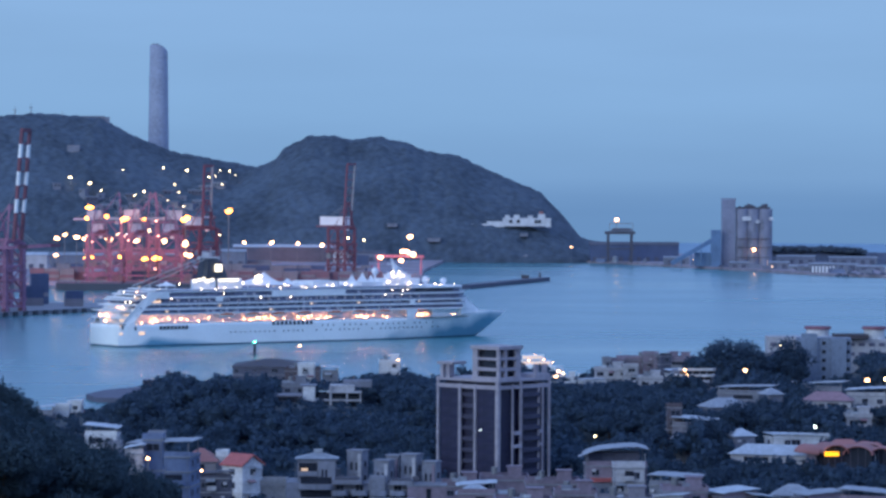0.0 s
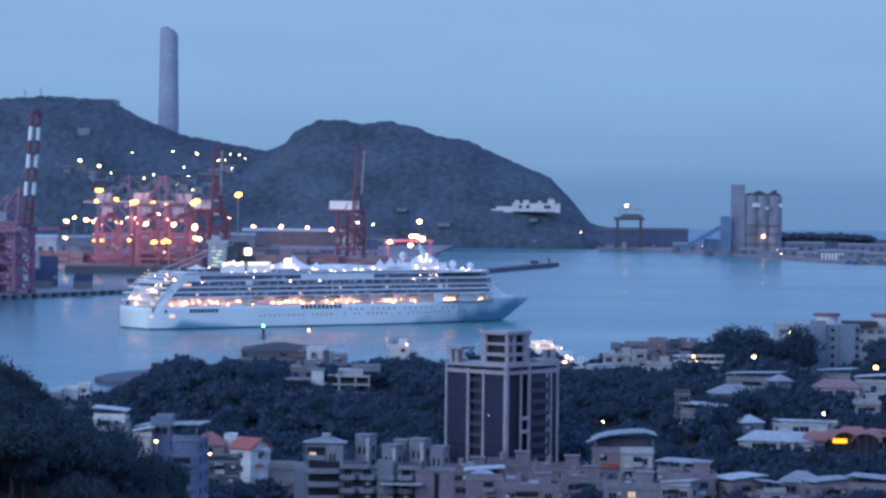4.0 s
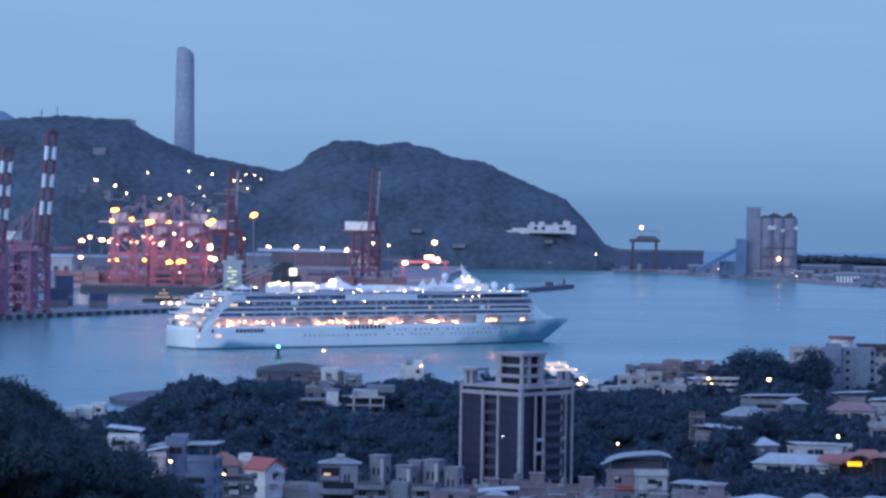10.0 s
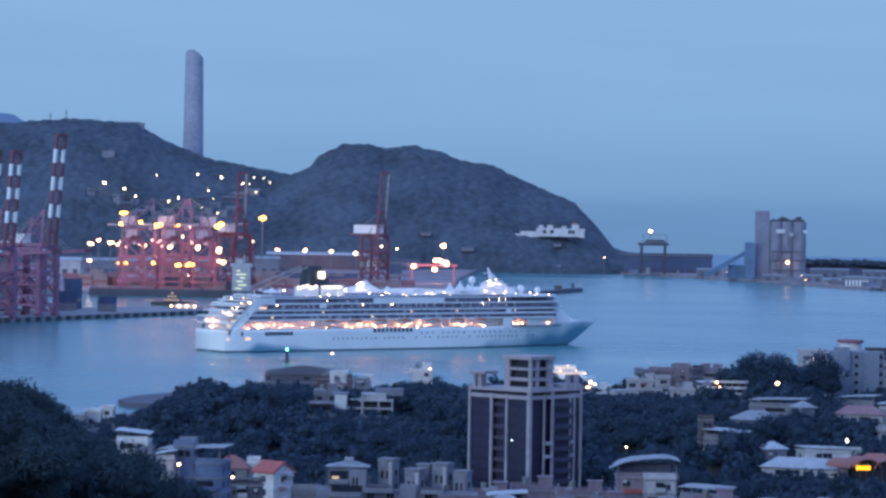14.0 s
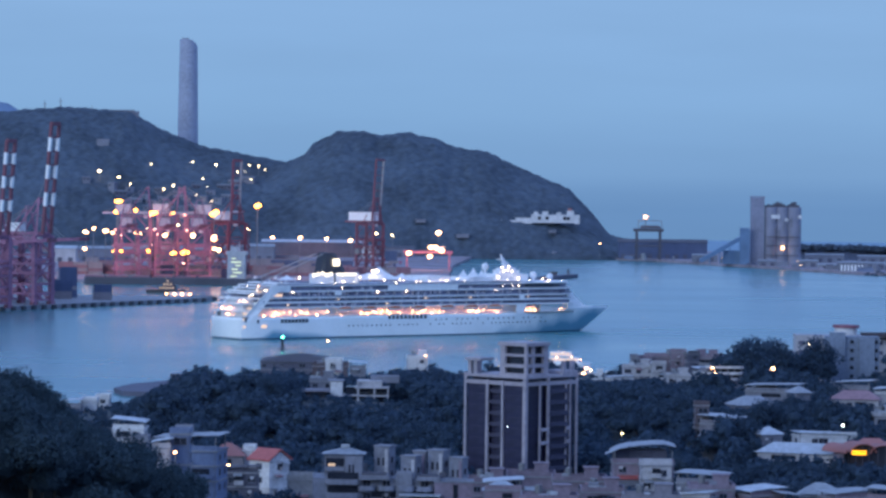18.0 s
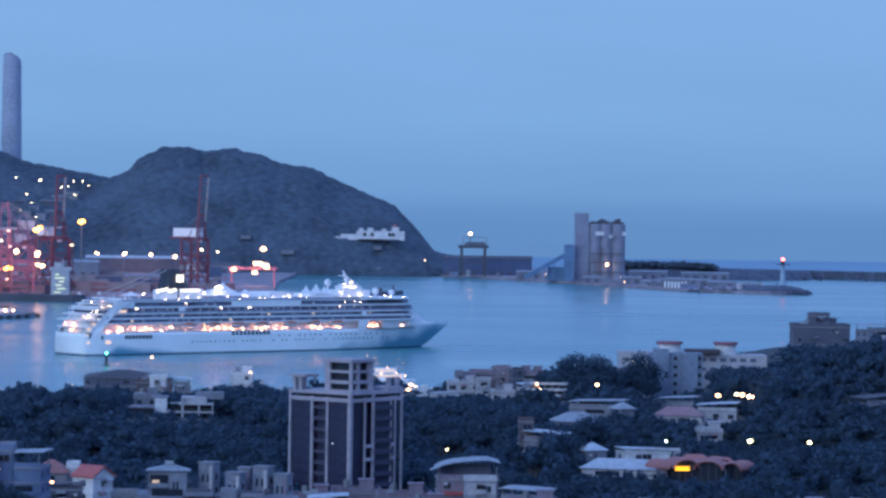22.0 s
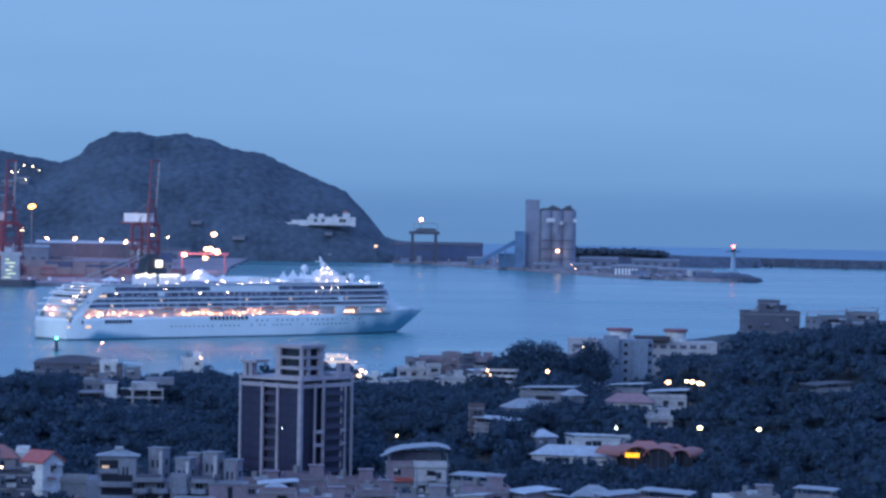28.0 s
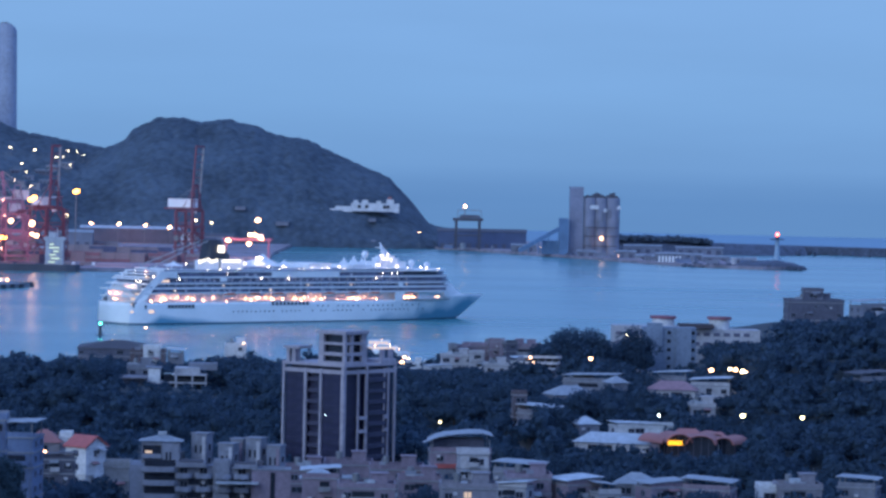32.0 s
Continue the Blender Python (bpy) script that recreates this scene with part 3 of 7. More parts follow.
for z, x0, x1 in ((14.6, 1.5, 20), (18.4, 1.0, 24), (21.2, 9, 30), (23.9, 17, 36), (26.6, 27, 40), (29.2, 36, 44)):
    ship_part("terrace", "paint_white", lambda bm: (prism(bm, [(x0 + 1.5, -12.5), (x1, -13.6), (x1, 13.6), (x0 + 1.5, 12.5), (x0, 9), (x0, -9)], z, z + .55)))
ship_part("stern_house", "paint_white", lambda bm: (box(bm, 20, 0, 11.5, 22, 19, 7), box(bm, 27, 0, 18.4, 18, 19, 3.4), box(bm, 34, 0, 21.5, 14, 19, 3), box(bm, 40, 0, 24, 8, 19, 4)))
for x, z, w, h in ((6.0, 13.3, 5, 1.1), (4.6, 10.6, 1.6, .8), (28.5, 6.2, 4.2, 1.5), (5.2, 6.4, 3.6, .9), (36, 22.6, 8, 1.3), (24, 24.9, 5, .8), (12, 16.2, 5, .8)):
    y = 14.1 if x > 20 else 13.0
    ship_part("lit_port", "glow_port", lambda bm: box(bm, x, -(y if z > 12 else float(hull_half(x, z)) + .05), z, w, .5, h), "warm lit opening")
for x, z in ((7, 9.3), (22, 8.6)):
    ship_part("hawse_port", "window_dark", lambda bm: box(bm, x, -float(hull_half(x, z)) - .06, z, 1.9, .3, 1.9))

# portholes in two rows, and larger windows
bm = bmesh.new()
tube(bm, (0, 0, 0), (0, -.15, 0), .42, n=10)
porthole = mesh_of("porthole", bm, "window_dark")
for z, x0, x1, step in ((6.4, 78, 196, 2.6), (8.9, 128, 192, 3.1)):
    for x in np.arange(x0, x1, step):
        if random.random() < .86:
            piece("porthole", porthole, ship, x=float(x), y=-float(hull_half(x, z)) + .02, z=z)
# unreadable lettering on the hull, as bars
bm = bmesh.new()
box(bm, 0, 0, 0, 1.7, .16, 1.9)
letter = mesh_of("lettering", bm, "paint_dark")
for x0, n, step, z in ((101, 10, 2.3, 9.6), (40, 8, 2.1, 8.6)):
    for k in range(n):
        piece("lettering", letter, ship, x=x0 + k * step, y=-float(hull_half(x0 + k * step, z)) - .05, z=z)

# promenade lamps and lifeboats
bm = bmesh.new()
ball(bm, 0, 0, 0, .29)
deck_lamp = mesh_of("deck_lamp", bm, "glow_promenade")
bm = bmesh.new()
ball(bm, 0, 0, 0, .21)
faint_lamp = mesh_of("deck_lamp", bm, "glow_promenade_faint")
rnd = random.Random(4)
x = 30.0
while x < 174:
    lamp = piece("deck_lamp", deck_lamp if rnd.random() < .55 else faint_lamp, ship, x=x, y=-12.9, z=13.2 + rnd.uniform(-1.0, 1.1))
    x += rnd.choice((1.3, 2.2, 3.4, 5.6, 7.6))
for x in (182.5, 184.8, 187, 199, 200.2):
    piece("deck_lamp", deck_lamp, ship, x=x, y=-float(hull_half(x, 13)) + .6, z=13.2)


def lifeboat_meshes():
    bm = bmesh.new()
    out = []
    n = 9
    for k in range(n):
        s = -1 + 2 * k / (n - 1)
        w = 1.7 * (1 - abs(s) ** 2.6) + .12
        out.append([bm.verts.new((s * 5, w * c, z)) for c, z in ((-1, 1.3), (-.75, .3), (0, 0), (.75, .3), (1, 1.3))])
    for a, b in zip(out, out[1:]):
        for i in range(4):
            bm.faces.new((a[i], b[i], b[i + 1], a[i + 1]))
    low = mesh_of("boat_hull", bm, "paint_white", True)
    bm = bmesh.new()
    out = []
    for k in range(n):
        s = -1 + 2 * k / (n - 1)
        w = 1.6 * (1 - abs(s) ** 2.6) + .1
        h = 1.5 * (1 - abs(s) ** 4)
        out.append([bm.verts.new((s * 4.8, w * c, 1.3 + h * q)) for c, q in ((-1, 0), (-.8, .75), (0, 1), (.8, .75), (1, 0))])
    for a, b in zip(out, out[1:]):
        for i in range(4):
            bm.faces.new((a[i], b[i], b[i + 1], a[i + 1]))
    return low, mesh_of("boat_cover", bm, "boat_orange", True)


M["boat_orange"] = surf("boat_orange", (0.50, 0.13, 0.05), rough=0.45)
low, cover = lifeboat_meshes()
bm = bmesh.new()
beam(bm, (0, 0.9, 4.4), (0, -1.2, 4.2), .35)
beam(bm, (0, 1.2, 0), (0, 0.9, 4.4), .35)
tube(bm, (0, -.6, 2.6), (0, -.6, 4.2), .07, n=5)
davit = mesh_of("davit", bm, "paint_white")
for x in (76, 90, 104, 118, 135, 149, 163, 185):
    y = -13.7 if x < 180 else -11.2
    b = piece("lifeboat", low, ship, x=x, y=y, z=14.1)
    piece("boat_cover", cover, b)
    piece("davit", davit, b, x=-4, z=-.4)
    piece("davit", davit, b, x=4, z=-.4)

# funnel, slanting truss, sun canopies, domes, mast
def funnel(bm):
    vs = []
    for z, x0, x1, hw in ((29.4, 63, 78, 5.0), (36, 63.5, 76, 4.2), (44.2, 64, 71, 3.0)):
        vs.append([bm.verts.new(p) for p in ((x0, -hw * .7, z), (x0 + 2, -hw, z), (x1 - 2, -hw, z), (x1, -hw * .6, z), (x1, hw * .6, z), (x1 - 2, hw, z), (x0 + 2, hw, z), (x0, hw * .7, z))])
    for a, b in zip(vs, vs[1:]):
        for i in range(8):
            bm.faces.new((a[i], a[(i + 1) % 8], b[(i + 1) % 8], b[i]))
    bm.faces.new(vs[-1])
ship_part("funnel", "paint_dark", funnel, "dark blue funnel")
ship_part("funnel_emblem", "glow_panel", lambda bm: box(bm, 71.5, -4.6, 37.2, 3.8, .4, 3.8), "lit white square panel")
ship_part("slanting_boom", "rope_grey", lambda bm: (beam(bm, (32, -5, 29.6), (64, -3, 43.6), .4, .45), beam(bm, (34, 5, 30.5), (64, 3, 43.6), .4, .45)))
ship_part("lit_pavilion", "glow_panel", lambda bm: [box(bm, 59 + 2.3 * i, -9, 32.0 + (i % 3) * .5, 1.6, .6, 1.3) for i in range(5)] + [box(bm, 77, -9, 32.4, 10.5, .6, .8)], "bright lit bar front")
ship_part("pavilion", "paint_white", lambda bm: (box(bm, 64, -4, 28.4, 12, 9, 4.6), box(bm, 77.5, -4, 28.4, 13, 9, 5.0)))
def peaks(bm):
    for x, y, w, z0, h in ((96, -3, 22, 30.6, 6.0), (109, -3, 12, 30.4, 2.6), (116, -4, 8, 30.2, 1.2), (145, -6, 6, 31, 4.0), (151, -6, 7, 31, 5.0), (156, -6, 5, 31, 3.6), (45, -7, 9, 30.8, 1.8)):
        vs = [bm.verts.new((x + i * w / 2, y + j * w / 2.4, z0)) for i, j in ((-1, -1), (1, -1), (1, 1), (-1, 1))]
        mid = [bm.verts.new((x + i * w / 6, y + j * w / 7, z0 + h * .5)) for i, j in ((-1, -1), (1, -1), (1, 1), (-1, 1))]
        tip = bm.verts.new((x, y, z0 + h))
        for i in range(4):
            j = (i + 1) % 4
            bm.faces.new((vs[i], vs[j], mid[j], mid[i]))
            bm.faces.new((mid[i], mid[j], tip))
        bm.faces.new(vs[::-1])
ship_part("sun_canopy", "paint_white", peaks, "white peaked fabric canopy")
ship_part("canopy_post", "paint_white", lambda bm: [tube(bm, (x, y, 29.4), (x, y, 31.4), .2, n=5) for x in (87, 101, 112, 142, 150, 158, 41, 49) for y in (-9, 3)])
for x, y, z, r in ((158.5, -3, 36.2, 2.1), (187, -5, 31.6, 1.7), (196, 0, 30.8, 1.3)):
    d = ship_part("radar_dome", "paint_white", lambda bm: (ball(bm, x, y, z, r, u=14, v=10), tube(bm, (x, y, 29.4), (x, y, z), .7, n=8)))
def mast(bm):
    box(bm, 174, -2, 29.4, 20, 12, 2.8)
    box(bm, 173, -2, 32.2, 12, 9, 2.0)
    tube(bm, (171.5, -2, 34), (168, -2, 43.0), 1.9, .4, 8)
    prism(bm, [(167, -5), (177, -5), (177, 1), (167, 1)], 34.2, 35.4)
    tube(bm, (176, -2, 34), (170, -2, 40), .8, .4, 6)
    beam(bm, (168.5, -6, 40), (168.5, 2, 40), .4)
    beam(bm, (170, -5, 37.5), (170, 1, 37.5), .5)
ship_part("signal_mast", "paint_white", mast)
ship_part("screen_house", "paint_white", lambda bm: (box(bm, 130, 0, 29.5, 14, 18, 2.2), box(bm, 166, 2, 29.4, 30, 16, 1.6)))
bm = bmesh.new()
ball(bm, 0, 0, 0, .3)
flood = mesh_of("floodlight", bm, "glow_deck")
for x, y, z in ((51, -10, 31.5), (98, -12, 30.4), (107, -12, 30.6), (84.5, -11, 31.6), (75, -12, 30), (134, -12, 30), (141, -11, 30.4),
                (166, -9, 31), (169, -9, 33.8), (171.4, -9, 34.2), (174, -9, 33.6), (168, -8, 35.8), (172, -8, 36.4), (178, -9, 30.4), (191, -10, 30), (12, -9, 20.6), (33, -9, 25.6), (21, -10, 23.2), (40, -12, 29.6)):
    piece("floodlight", flood, ship, x=x, y=y, z=z)
# the brightest lamp, on the large canopy
bm = bmesh.new()
for dx, dz in ((-1.3, -.2), (0, .3), (1.2, -.1)):
    ball(bm, 93 + dx, -9.5, 34.4 + dz, .55, .8)
part("canopy_floodlight", bm, "glow_deck", ship, "bright white canopy floodlight")
bm = bmesh.new()
ball(bm, 0, 0, 0, .2)
small_lamp = mesh_of("deck_light", bm, "glow_deck")
for k in range(30):
    x = rnd.uniform(40, 200)
    piece("deck_light", small_lamp, ship, x=x, y=-13.4, z=rnd.choice((29.4, 29.8, 26.9, 24.6, 30.2)))
for k in range(7):
    piece("deck_light", small_lamp, ship, x=rnd.uniform(8, 34), y=-12.8, z=rnd.choice((17.6, 20.5, 23.2, 26.0, 28.4)))
# warm lamps under the open terraces at the stern
for k in range(10):
    z, x0 = rnd.choice(((13.2, 4), (16.2, 5), (17.6, 5), (20.2, 10), (22.8, 16), (25.4, 23), (28.2, 30)))
    piece("deck_lamp", faint_lamp if k % 3 else deck_lamp, ship, x=x0 + rnd.uniform(0, 9), y=rnd.uniform(-12.5, 9), z=z)


# the plan above is drawn short: stretched unevenly to fit the camera's view, near the true length and beam, with the
# middle line well ahead of the sides
def drawn_out(x, y, z):
    """Ship metres from plan metres."""
    along = float(np.interp(x, [-20, 0, 28.5, 55.5, 100, 184, 204, 213, 230], [-12, 0, 13.4, 42.6, 95.6, 194.3, 224, 233, 256]))
    return (along + 10.0 * (1 - min(1, abs(y) / 14.5)) * min(1, max(0, (x - 25) / 35)), y * 1.1,
            z + 1.2 * min(1, max(0, (z - 29.5) / 3)))


for ob in ship.children:
    if ob.location.length > 0:
        ob.location = drawn_out(*ob.location)
    else:
        for v in ob.data.vertices:
            v.co = drawn_out(*v.co)

# ---------- apartment tower ----------
TW, TTURN = 19.4, 49.5
tower = thing("apartment_tower", 12.9, 850, 3, "dark-tiled apartment tower with pale stone pilasters", "building", turn=TTURN)
T_ROOF, FLOOR = 34.4, 2.75
hw = TW / 2
# the face towards -y is the one on the right of the corner, the face towards -x the one on its left; the corner is (-hw, -hw)
bm = bmesh.new()
box(bm, 0.6, 0.6, 0, TW - 2.4, TW - 2.4, T_ROOF)
part("core", bm, "dark_tile", tower)


def on_face(face, a, out):
    """A place on a face: a runs 0 to 1 away from the front corner, out is proud of the wall."""
    return (-hw + a * TW, -hw - out) if face else (-hw - out, -hw + a * TW)


LEFT, RIGHT = 0, 1
bays = [(LEFT, 0.03, 0.37, 0.0, 0), (LEFT, 0.38, 0.62, -1.0, 1), (LEFT, 0.64, 0.97, 0.0, 0),
        (RIGHT, 0.05, 0.25, -0.7, 0), (RIGHT, 0.26, 0.41, -0.9, 0), (RIGHT, 0.43, 0.78, 0.1, 1), (RIGHT, 0.79, 0.86, -0.8, 0), (RIGHT, 0.87, 0.98, -0.4, 0)]
for face, a0, a1, out, balcony in bays:
    w = (a1 - a0) * TW
    x, y = on_face(face, (a0 + a1) / 2, out - 0.9)
    sx, sy = (w, 1.8) if face else (1.8, w)
    bm = bmesh.new()
    box(bm, x, y, 2.5, sx, sy, T_ROOF - 4.3)
    bay = part("bay", bm, "dark_tile", tower)
    bm = bmesh.new()
    box(bm, 0, 0, 0, (w - .5) if face else .3, .3 if face else (w - .5), 1.5)
    band = mesh_of("window", bm, "tower_glass")
    bm = bmesh.new()
    box(bm, 0, 0, 0, (w + .1) if face else 1.2, 1.2 if face else (w + .1), 1.0 if balcony else .25)
    slab = mesh_of("balcony" if balcony else "sill", bm, "tower_slab" if balcony else "dark_tile") if balcony else None
    for f in range(11):
        wx, wy = on_face(face, (a0 + a1) / 2, out - .02)
        piece("window", band, bay, wx, wy, 3.6 + f * FLOOR)
        if slab:
            sx0, sy0 = on_face(face, (a0 + a1) / 2, out + .25)
            piece("balcony", slab, bay, sx0, sy0, 2.6 + f * FLOOR)
for face, a, w, top, low in ((LEFT, 1.0, 1.1, 1.5, 0), (LEFT, .63, 1.3, 0, 0), (LEFT, .375, 1.1, 0, 0), (LEFT, 0.0, 1.9, 1.0, 0), (RIGHT, .255, .8, 0, 0), (RIGHT, .42, 1.2, 1, 0),
                             (RIGHT, .785, .8, 0, 0), (RIGHT, .865, .9, 0, 0), (RIGHT, 1.0, 1.0, 1.0, 0)):
    x, y = on_face(face, a, 0.35)
    bm = bmesh.new()
    box(bm, x, y, 2.0, w * .52, w * .52, T_ROOF - 3.0 + top)
    part("pilaster", bm, "stone_trim", tower)
# two little bridges between the narrow pilasters
for face, a in ((RIGHT, .335), (RIGHT, .825)):
    for z in (17.5, 20.8, 5.0):
        x, y = on_face(face, a, .3)
        bm = bmesh.new()
        box(bm, x, y, z, 3.0 if a < .5 else 1.6, .9, .8)
        part("lintel", bm, "stone_trim", tower)
# cornices and attic
for z, grow, h in ((T_ROOF - 2.2, .9, .9), (T_ROOF - .4, 1.0, .6), (1.2, 1.2, 1.4)):
    bm = bmesh.new()
    box(bm, 0, 0, z, TW + grow, TW + grow, h)
    part("cornice", bm, "stone_trim", tower)
for x, y in ((-hw + .7, hw - 2.6), (-hw + .7, hw - .7), (-hw + 4, hw - .7), (hw - .7, -hw + .7), (hw - 4, -hw + .7)):
    bm = bmesh.new()
    box(bm, x, y, T_ROOF, 1.0, 1.0, 3.6)
    part("attic_post", bm, "stone_trim", tower)
bm = bmesh.new()
box(bm, -hw + 2.2, hw - 2.2, T_ROOF + 3.5, 5.2, 5.2, .7)
part("attic_slab", bm, "stone_trim", tower)
bm = bmesh.new()
box(bm, hw - 2.6, -hw + 2.6, T_ROOF + .2, 6, 6, 1.0)
part("attic_slab", bm, "stone_trim", tower)
# open crown at the front corner
CR = 8.6
cx = cy = -hw + CR / 2 + .2
bm = bmesh.new()
box(bm, 0, 0, T_ROOF + .1, .8, .8, 7.6)
column = mesh_of("crown_column", bm, "stone_trim")
for i, j in ((-1, -1), (1, -1), (-1, 1), (1, 1), (-.35, -1), (.75, -1), (-1, .8), (1, 0), (0, 1)):
    piece("crown_column", column, tower, cx + i * (CR / 2 - .45), cy + j * (CR / 2 - .45))
for z, grow, h in ((T_ROOF + .1, .2, .7), (T_ROOF + 2.3, .1, .8), (T_ROOF + 5.0, .1, .6), (T_ROOF + 7.6, .7, .9)):
    bm = bmesh.new()
    box(bm, cx, cy, z, CR + grow, CR + grow, h)
    part("crown_beam", bm, "stone_trim", tower)
bm = bmesh.new()
box(bm, cx + .3, cy + .3, T_ROOF, CR - 2.4, CR - 2.4, 7.7)
part("crown_room", bm, "window_dark", tower)
bm = bmesh.new()
box(bm, 0, 0, -4, TW + 5, TW + 5, 6)
part("podium", bm, "plaster_pink", tower)

# ---------- houses ----------
# a window with its frame, 1.7 m wide, looking towards -y
def window_mesh(name, w, h, pane):
    """One connected mesh: a raised frame with two sunk panes."""
    bm = bmesh.new()
    xs, zs = (-w / 2, -w / 2 + .1, -.05, .05, w / 2 - .1, w / 2), (-h / 2, -h / 2 + .1, h / 2 - .1, h / 2)
    at = {}

    def vert(i, j, y):
        if (i, j, y) not in at:
            at[i, j, y] = bm.verts.new((xs[i], y, zs[j]))
        return at[i, j, y]
    panes = []
    for i, j in itertools.product(range(5), range(3)):
        sunk = j == 1 and i in (1, 3)
        y = -.02 if sunk else -.14
        f = bm.faces.new([vert(i, j, y), vert(i + 1, j, y), vert(i + 1, j + 1, y), vert(i, j + 1, y)])
        if sunk:
            panes.append(f)
            for (a, b), (c, d) in (((i, j), (i + 1, j)), ((i + 1, j), (i + 1, j + 1)), ((i + 1, j + 1), (i, j + 1)), ((i, j + 1), (i, j))):
                bm.faces.new((vert(a, b, -.14), vert(c, d, -.14), vert(c, d, -.02), vert(a, b, -.02)))
    for (a, b), (c, d) in (((0, 0), (5, 0)), ((5, 0), (5, 3)), ((5, 3), (0, 3)), ((0, 3), (0, 0))):
        bm.faces.new((vert(a, b, -.14), vert(a, b, .02), vert(c, d, .02), vert(c, d, -.14)))
    for f in panes:
        f.material_index = 1
    me = mesh_of(name, bm, "plaster_slate")
    me.materials.append(M[pane])
    return me


WIN = {"dark": window_mesh("window", 1.7, 1.4, "window_dark"), "lit": window_mesh("window", 1.7, 1.4, "glow_window"),
       "wide": window_mesh("window", 2.6, 1.5, "window_dark"), "slim": window_mesh("window", .9, 1.3, "window_dark")}
bm = bmesh.new()
box(bm, 0, -.35, 0, .8, .5, .6)
AIRCON = mesh_of("air_conditioner", bm, "plaster_pale")
Clear = namedtuple("Clear", "x y r left right low")
clearings = []
Eye = (0.0, 0.0, 86.1)


def keep_clear(x, y, w, dep, low):
    """Notes the plot of a house and the camera's sight line to it, above which no tree in front may grow."""
    clearings.append(Clear(x, y, max(w, dep) * .55 + 2.0, (x - w * .55) / (y - dep / 2), (x + w * .55) / (y - dep / 2), (low - Eye[2]) / y))


def roof_tank(parent, x, y, z):
    bm = bmesh.new()
    tube(bm, (x, y, z + .9), (x, y, z + 2.5), .75, .75, 12)
    for i, j in ((-.5, -.5), (.5, -.5), (.5, .5), (-.5, .5)):
        tube(bm, (x + i, y + j, z - .1), (x + i, y + j, z + .95), .06, n=5)
    part("water_tank", bm, "steel", parent, "steel rooftop water tank")


def house(x, y, top, low, w, dep, wall="plaster_grey", roof="flat", roof_mat="tin_grey", turn=0.0, label="grey concrete house", storeys=None, lit=(), bays=None, category="house", group="hillside houses", gap=1.7):
    """A house with its roof edge at top; low is where the camera sees it come clear of the trees."""
    base = float(min(land(x - w / 2, y), land(x + w / 2, y), land(x, y - dep / 2))) - 1.0
    dice = random.Random(int(x * 31 + y * 17))
    if not turn and roof != "flat" and x > 40:
        turn = dice.uniform(9, 26) * dice.choice((-1, 1))
        w *= .95
    ob = thing("house", x, y, base, label, category, group, turn)
    keep_clear(x, y, w, dep, low)
    h = top - base
    n = storeys or max(1, int(h / 3.1))
    bm = bmesh.new()
    box(bm, 0, 0, 0, w, dep, h)
    part("wall", bm, wall, ob)
    bm = bmesh.new()
    box(bm, 0, 0, 0, w + .5, dep + .5, .28)
    ledge = mesh_of("ledge", bm, "concrete" if wall != "plaster_white" else "plaster_white")
    for f in range(min(n, 5)):
        if f and (int(x * 7) + f) % 3 == 0:
            continue
        piece("ledge", ledge, ob, 0, 0, h - (f + 1) * 3.05 + 2.7)
    cols = bays or max(1, int(w / 3.4))
    k = 0
    for f in range(min(n, 4)):
        z = h - (f + 1) * 3.05 + 1.45
        for c in range(cols):
            px = -w / 2 + (c + .5) * w / cols
            if k in lit or dice.random() < .66:
                piece("window", WIN["lit" if k in lit else dice.choice(("dark", "dark", "wide", "slim"))], ob, px + dice.uniform(-.4, .4), -dep / 2 - .03, z + dice.choice((0, 0, .15, -.15)))
            k += 1
        for s in (-1, 1):
            for c in range(max(1, int(dep / 5))):
                py = -dep / 2 + (c + .5) * dep / max(1, int(dep / 5))
                piece("window", WIN["dark"], ob, s * (w / 2 + .03), py, z, s * math.pi / 2)
    for f in range(min(n, 4)):
        z = h - (f + 1) * 3.05 + .25
        if w > 5 and dice.random() < .55:      # a balcony with a parapet and a dark opening behind it
            bw, bx = w * dice.uniform(.28, .5), w * dice.uniform(-.22, .22)
            bm = bmesh.new()
            box(bm, bx, -dep / 2 - .55, z, bw, 1.1, .16)
            box(bm, bx, -dep / 2 - 1.06, z + .16, bw, .1, .85)
            part("balcony", bm, dice.choice((wall, "concrete", "plaster_pale")), ob)
            bm = bmesh.new()
            box(bm, bx, -dep / 2 - .16, z + .16, bw * .8, .12, 1.9)
            part("balcony_door", bm, "window_dark", ob)
        if w > 4 and dice.random() < .5:
            piece("air_conditioner", AIRCON, ob, w * dice.uniform(-.42, .42), -dep / 2, z + dice.uniform(.3, 1.6))
        if w > 5 and dice.random() < .3:
            bm = bmesh.new()
            ax, aw = w * dice.uniform(-.3, .3), dice.uniform(1.6, 3.0)
            beam(bm, (ax, -dep / 2 - 1.2, z + 1.95), (ax, -dep / 2, z + 2.45), aw, .08)
            part("awning", bm, dice.choice(("tin_grey", "tin_white", "plaster_slate", "roof_faded")), ob)
    bm = bmesh.new()
    px = w * dice.choice((-.46, .46))
    tube(bm, (px, -dep / 2 - .1, 0), (px, -dep / 2 - .1, h), .07, n=5)
    part("down_pipe", bm, "plaster_slate", ob)
    if x > 10 and w > 6 and dice.random() < .75:      # a lean-to against the front wall
        lw, ld, lx = w * dice.uniform(.3, .55), dice.uniform(1.6, 3.0), w * dice.uniform(-.22, .22)
        lh = h - dice.choice((3.2, 3.6, 6.2))
        bm = bmesh.new()
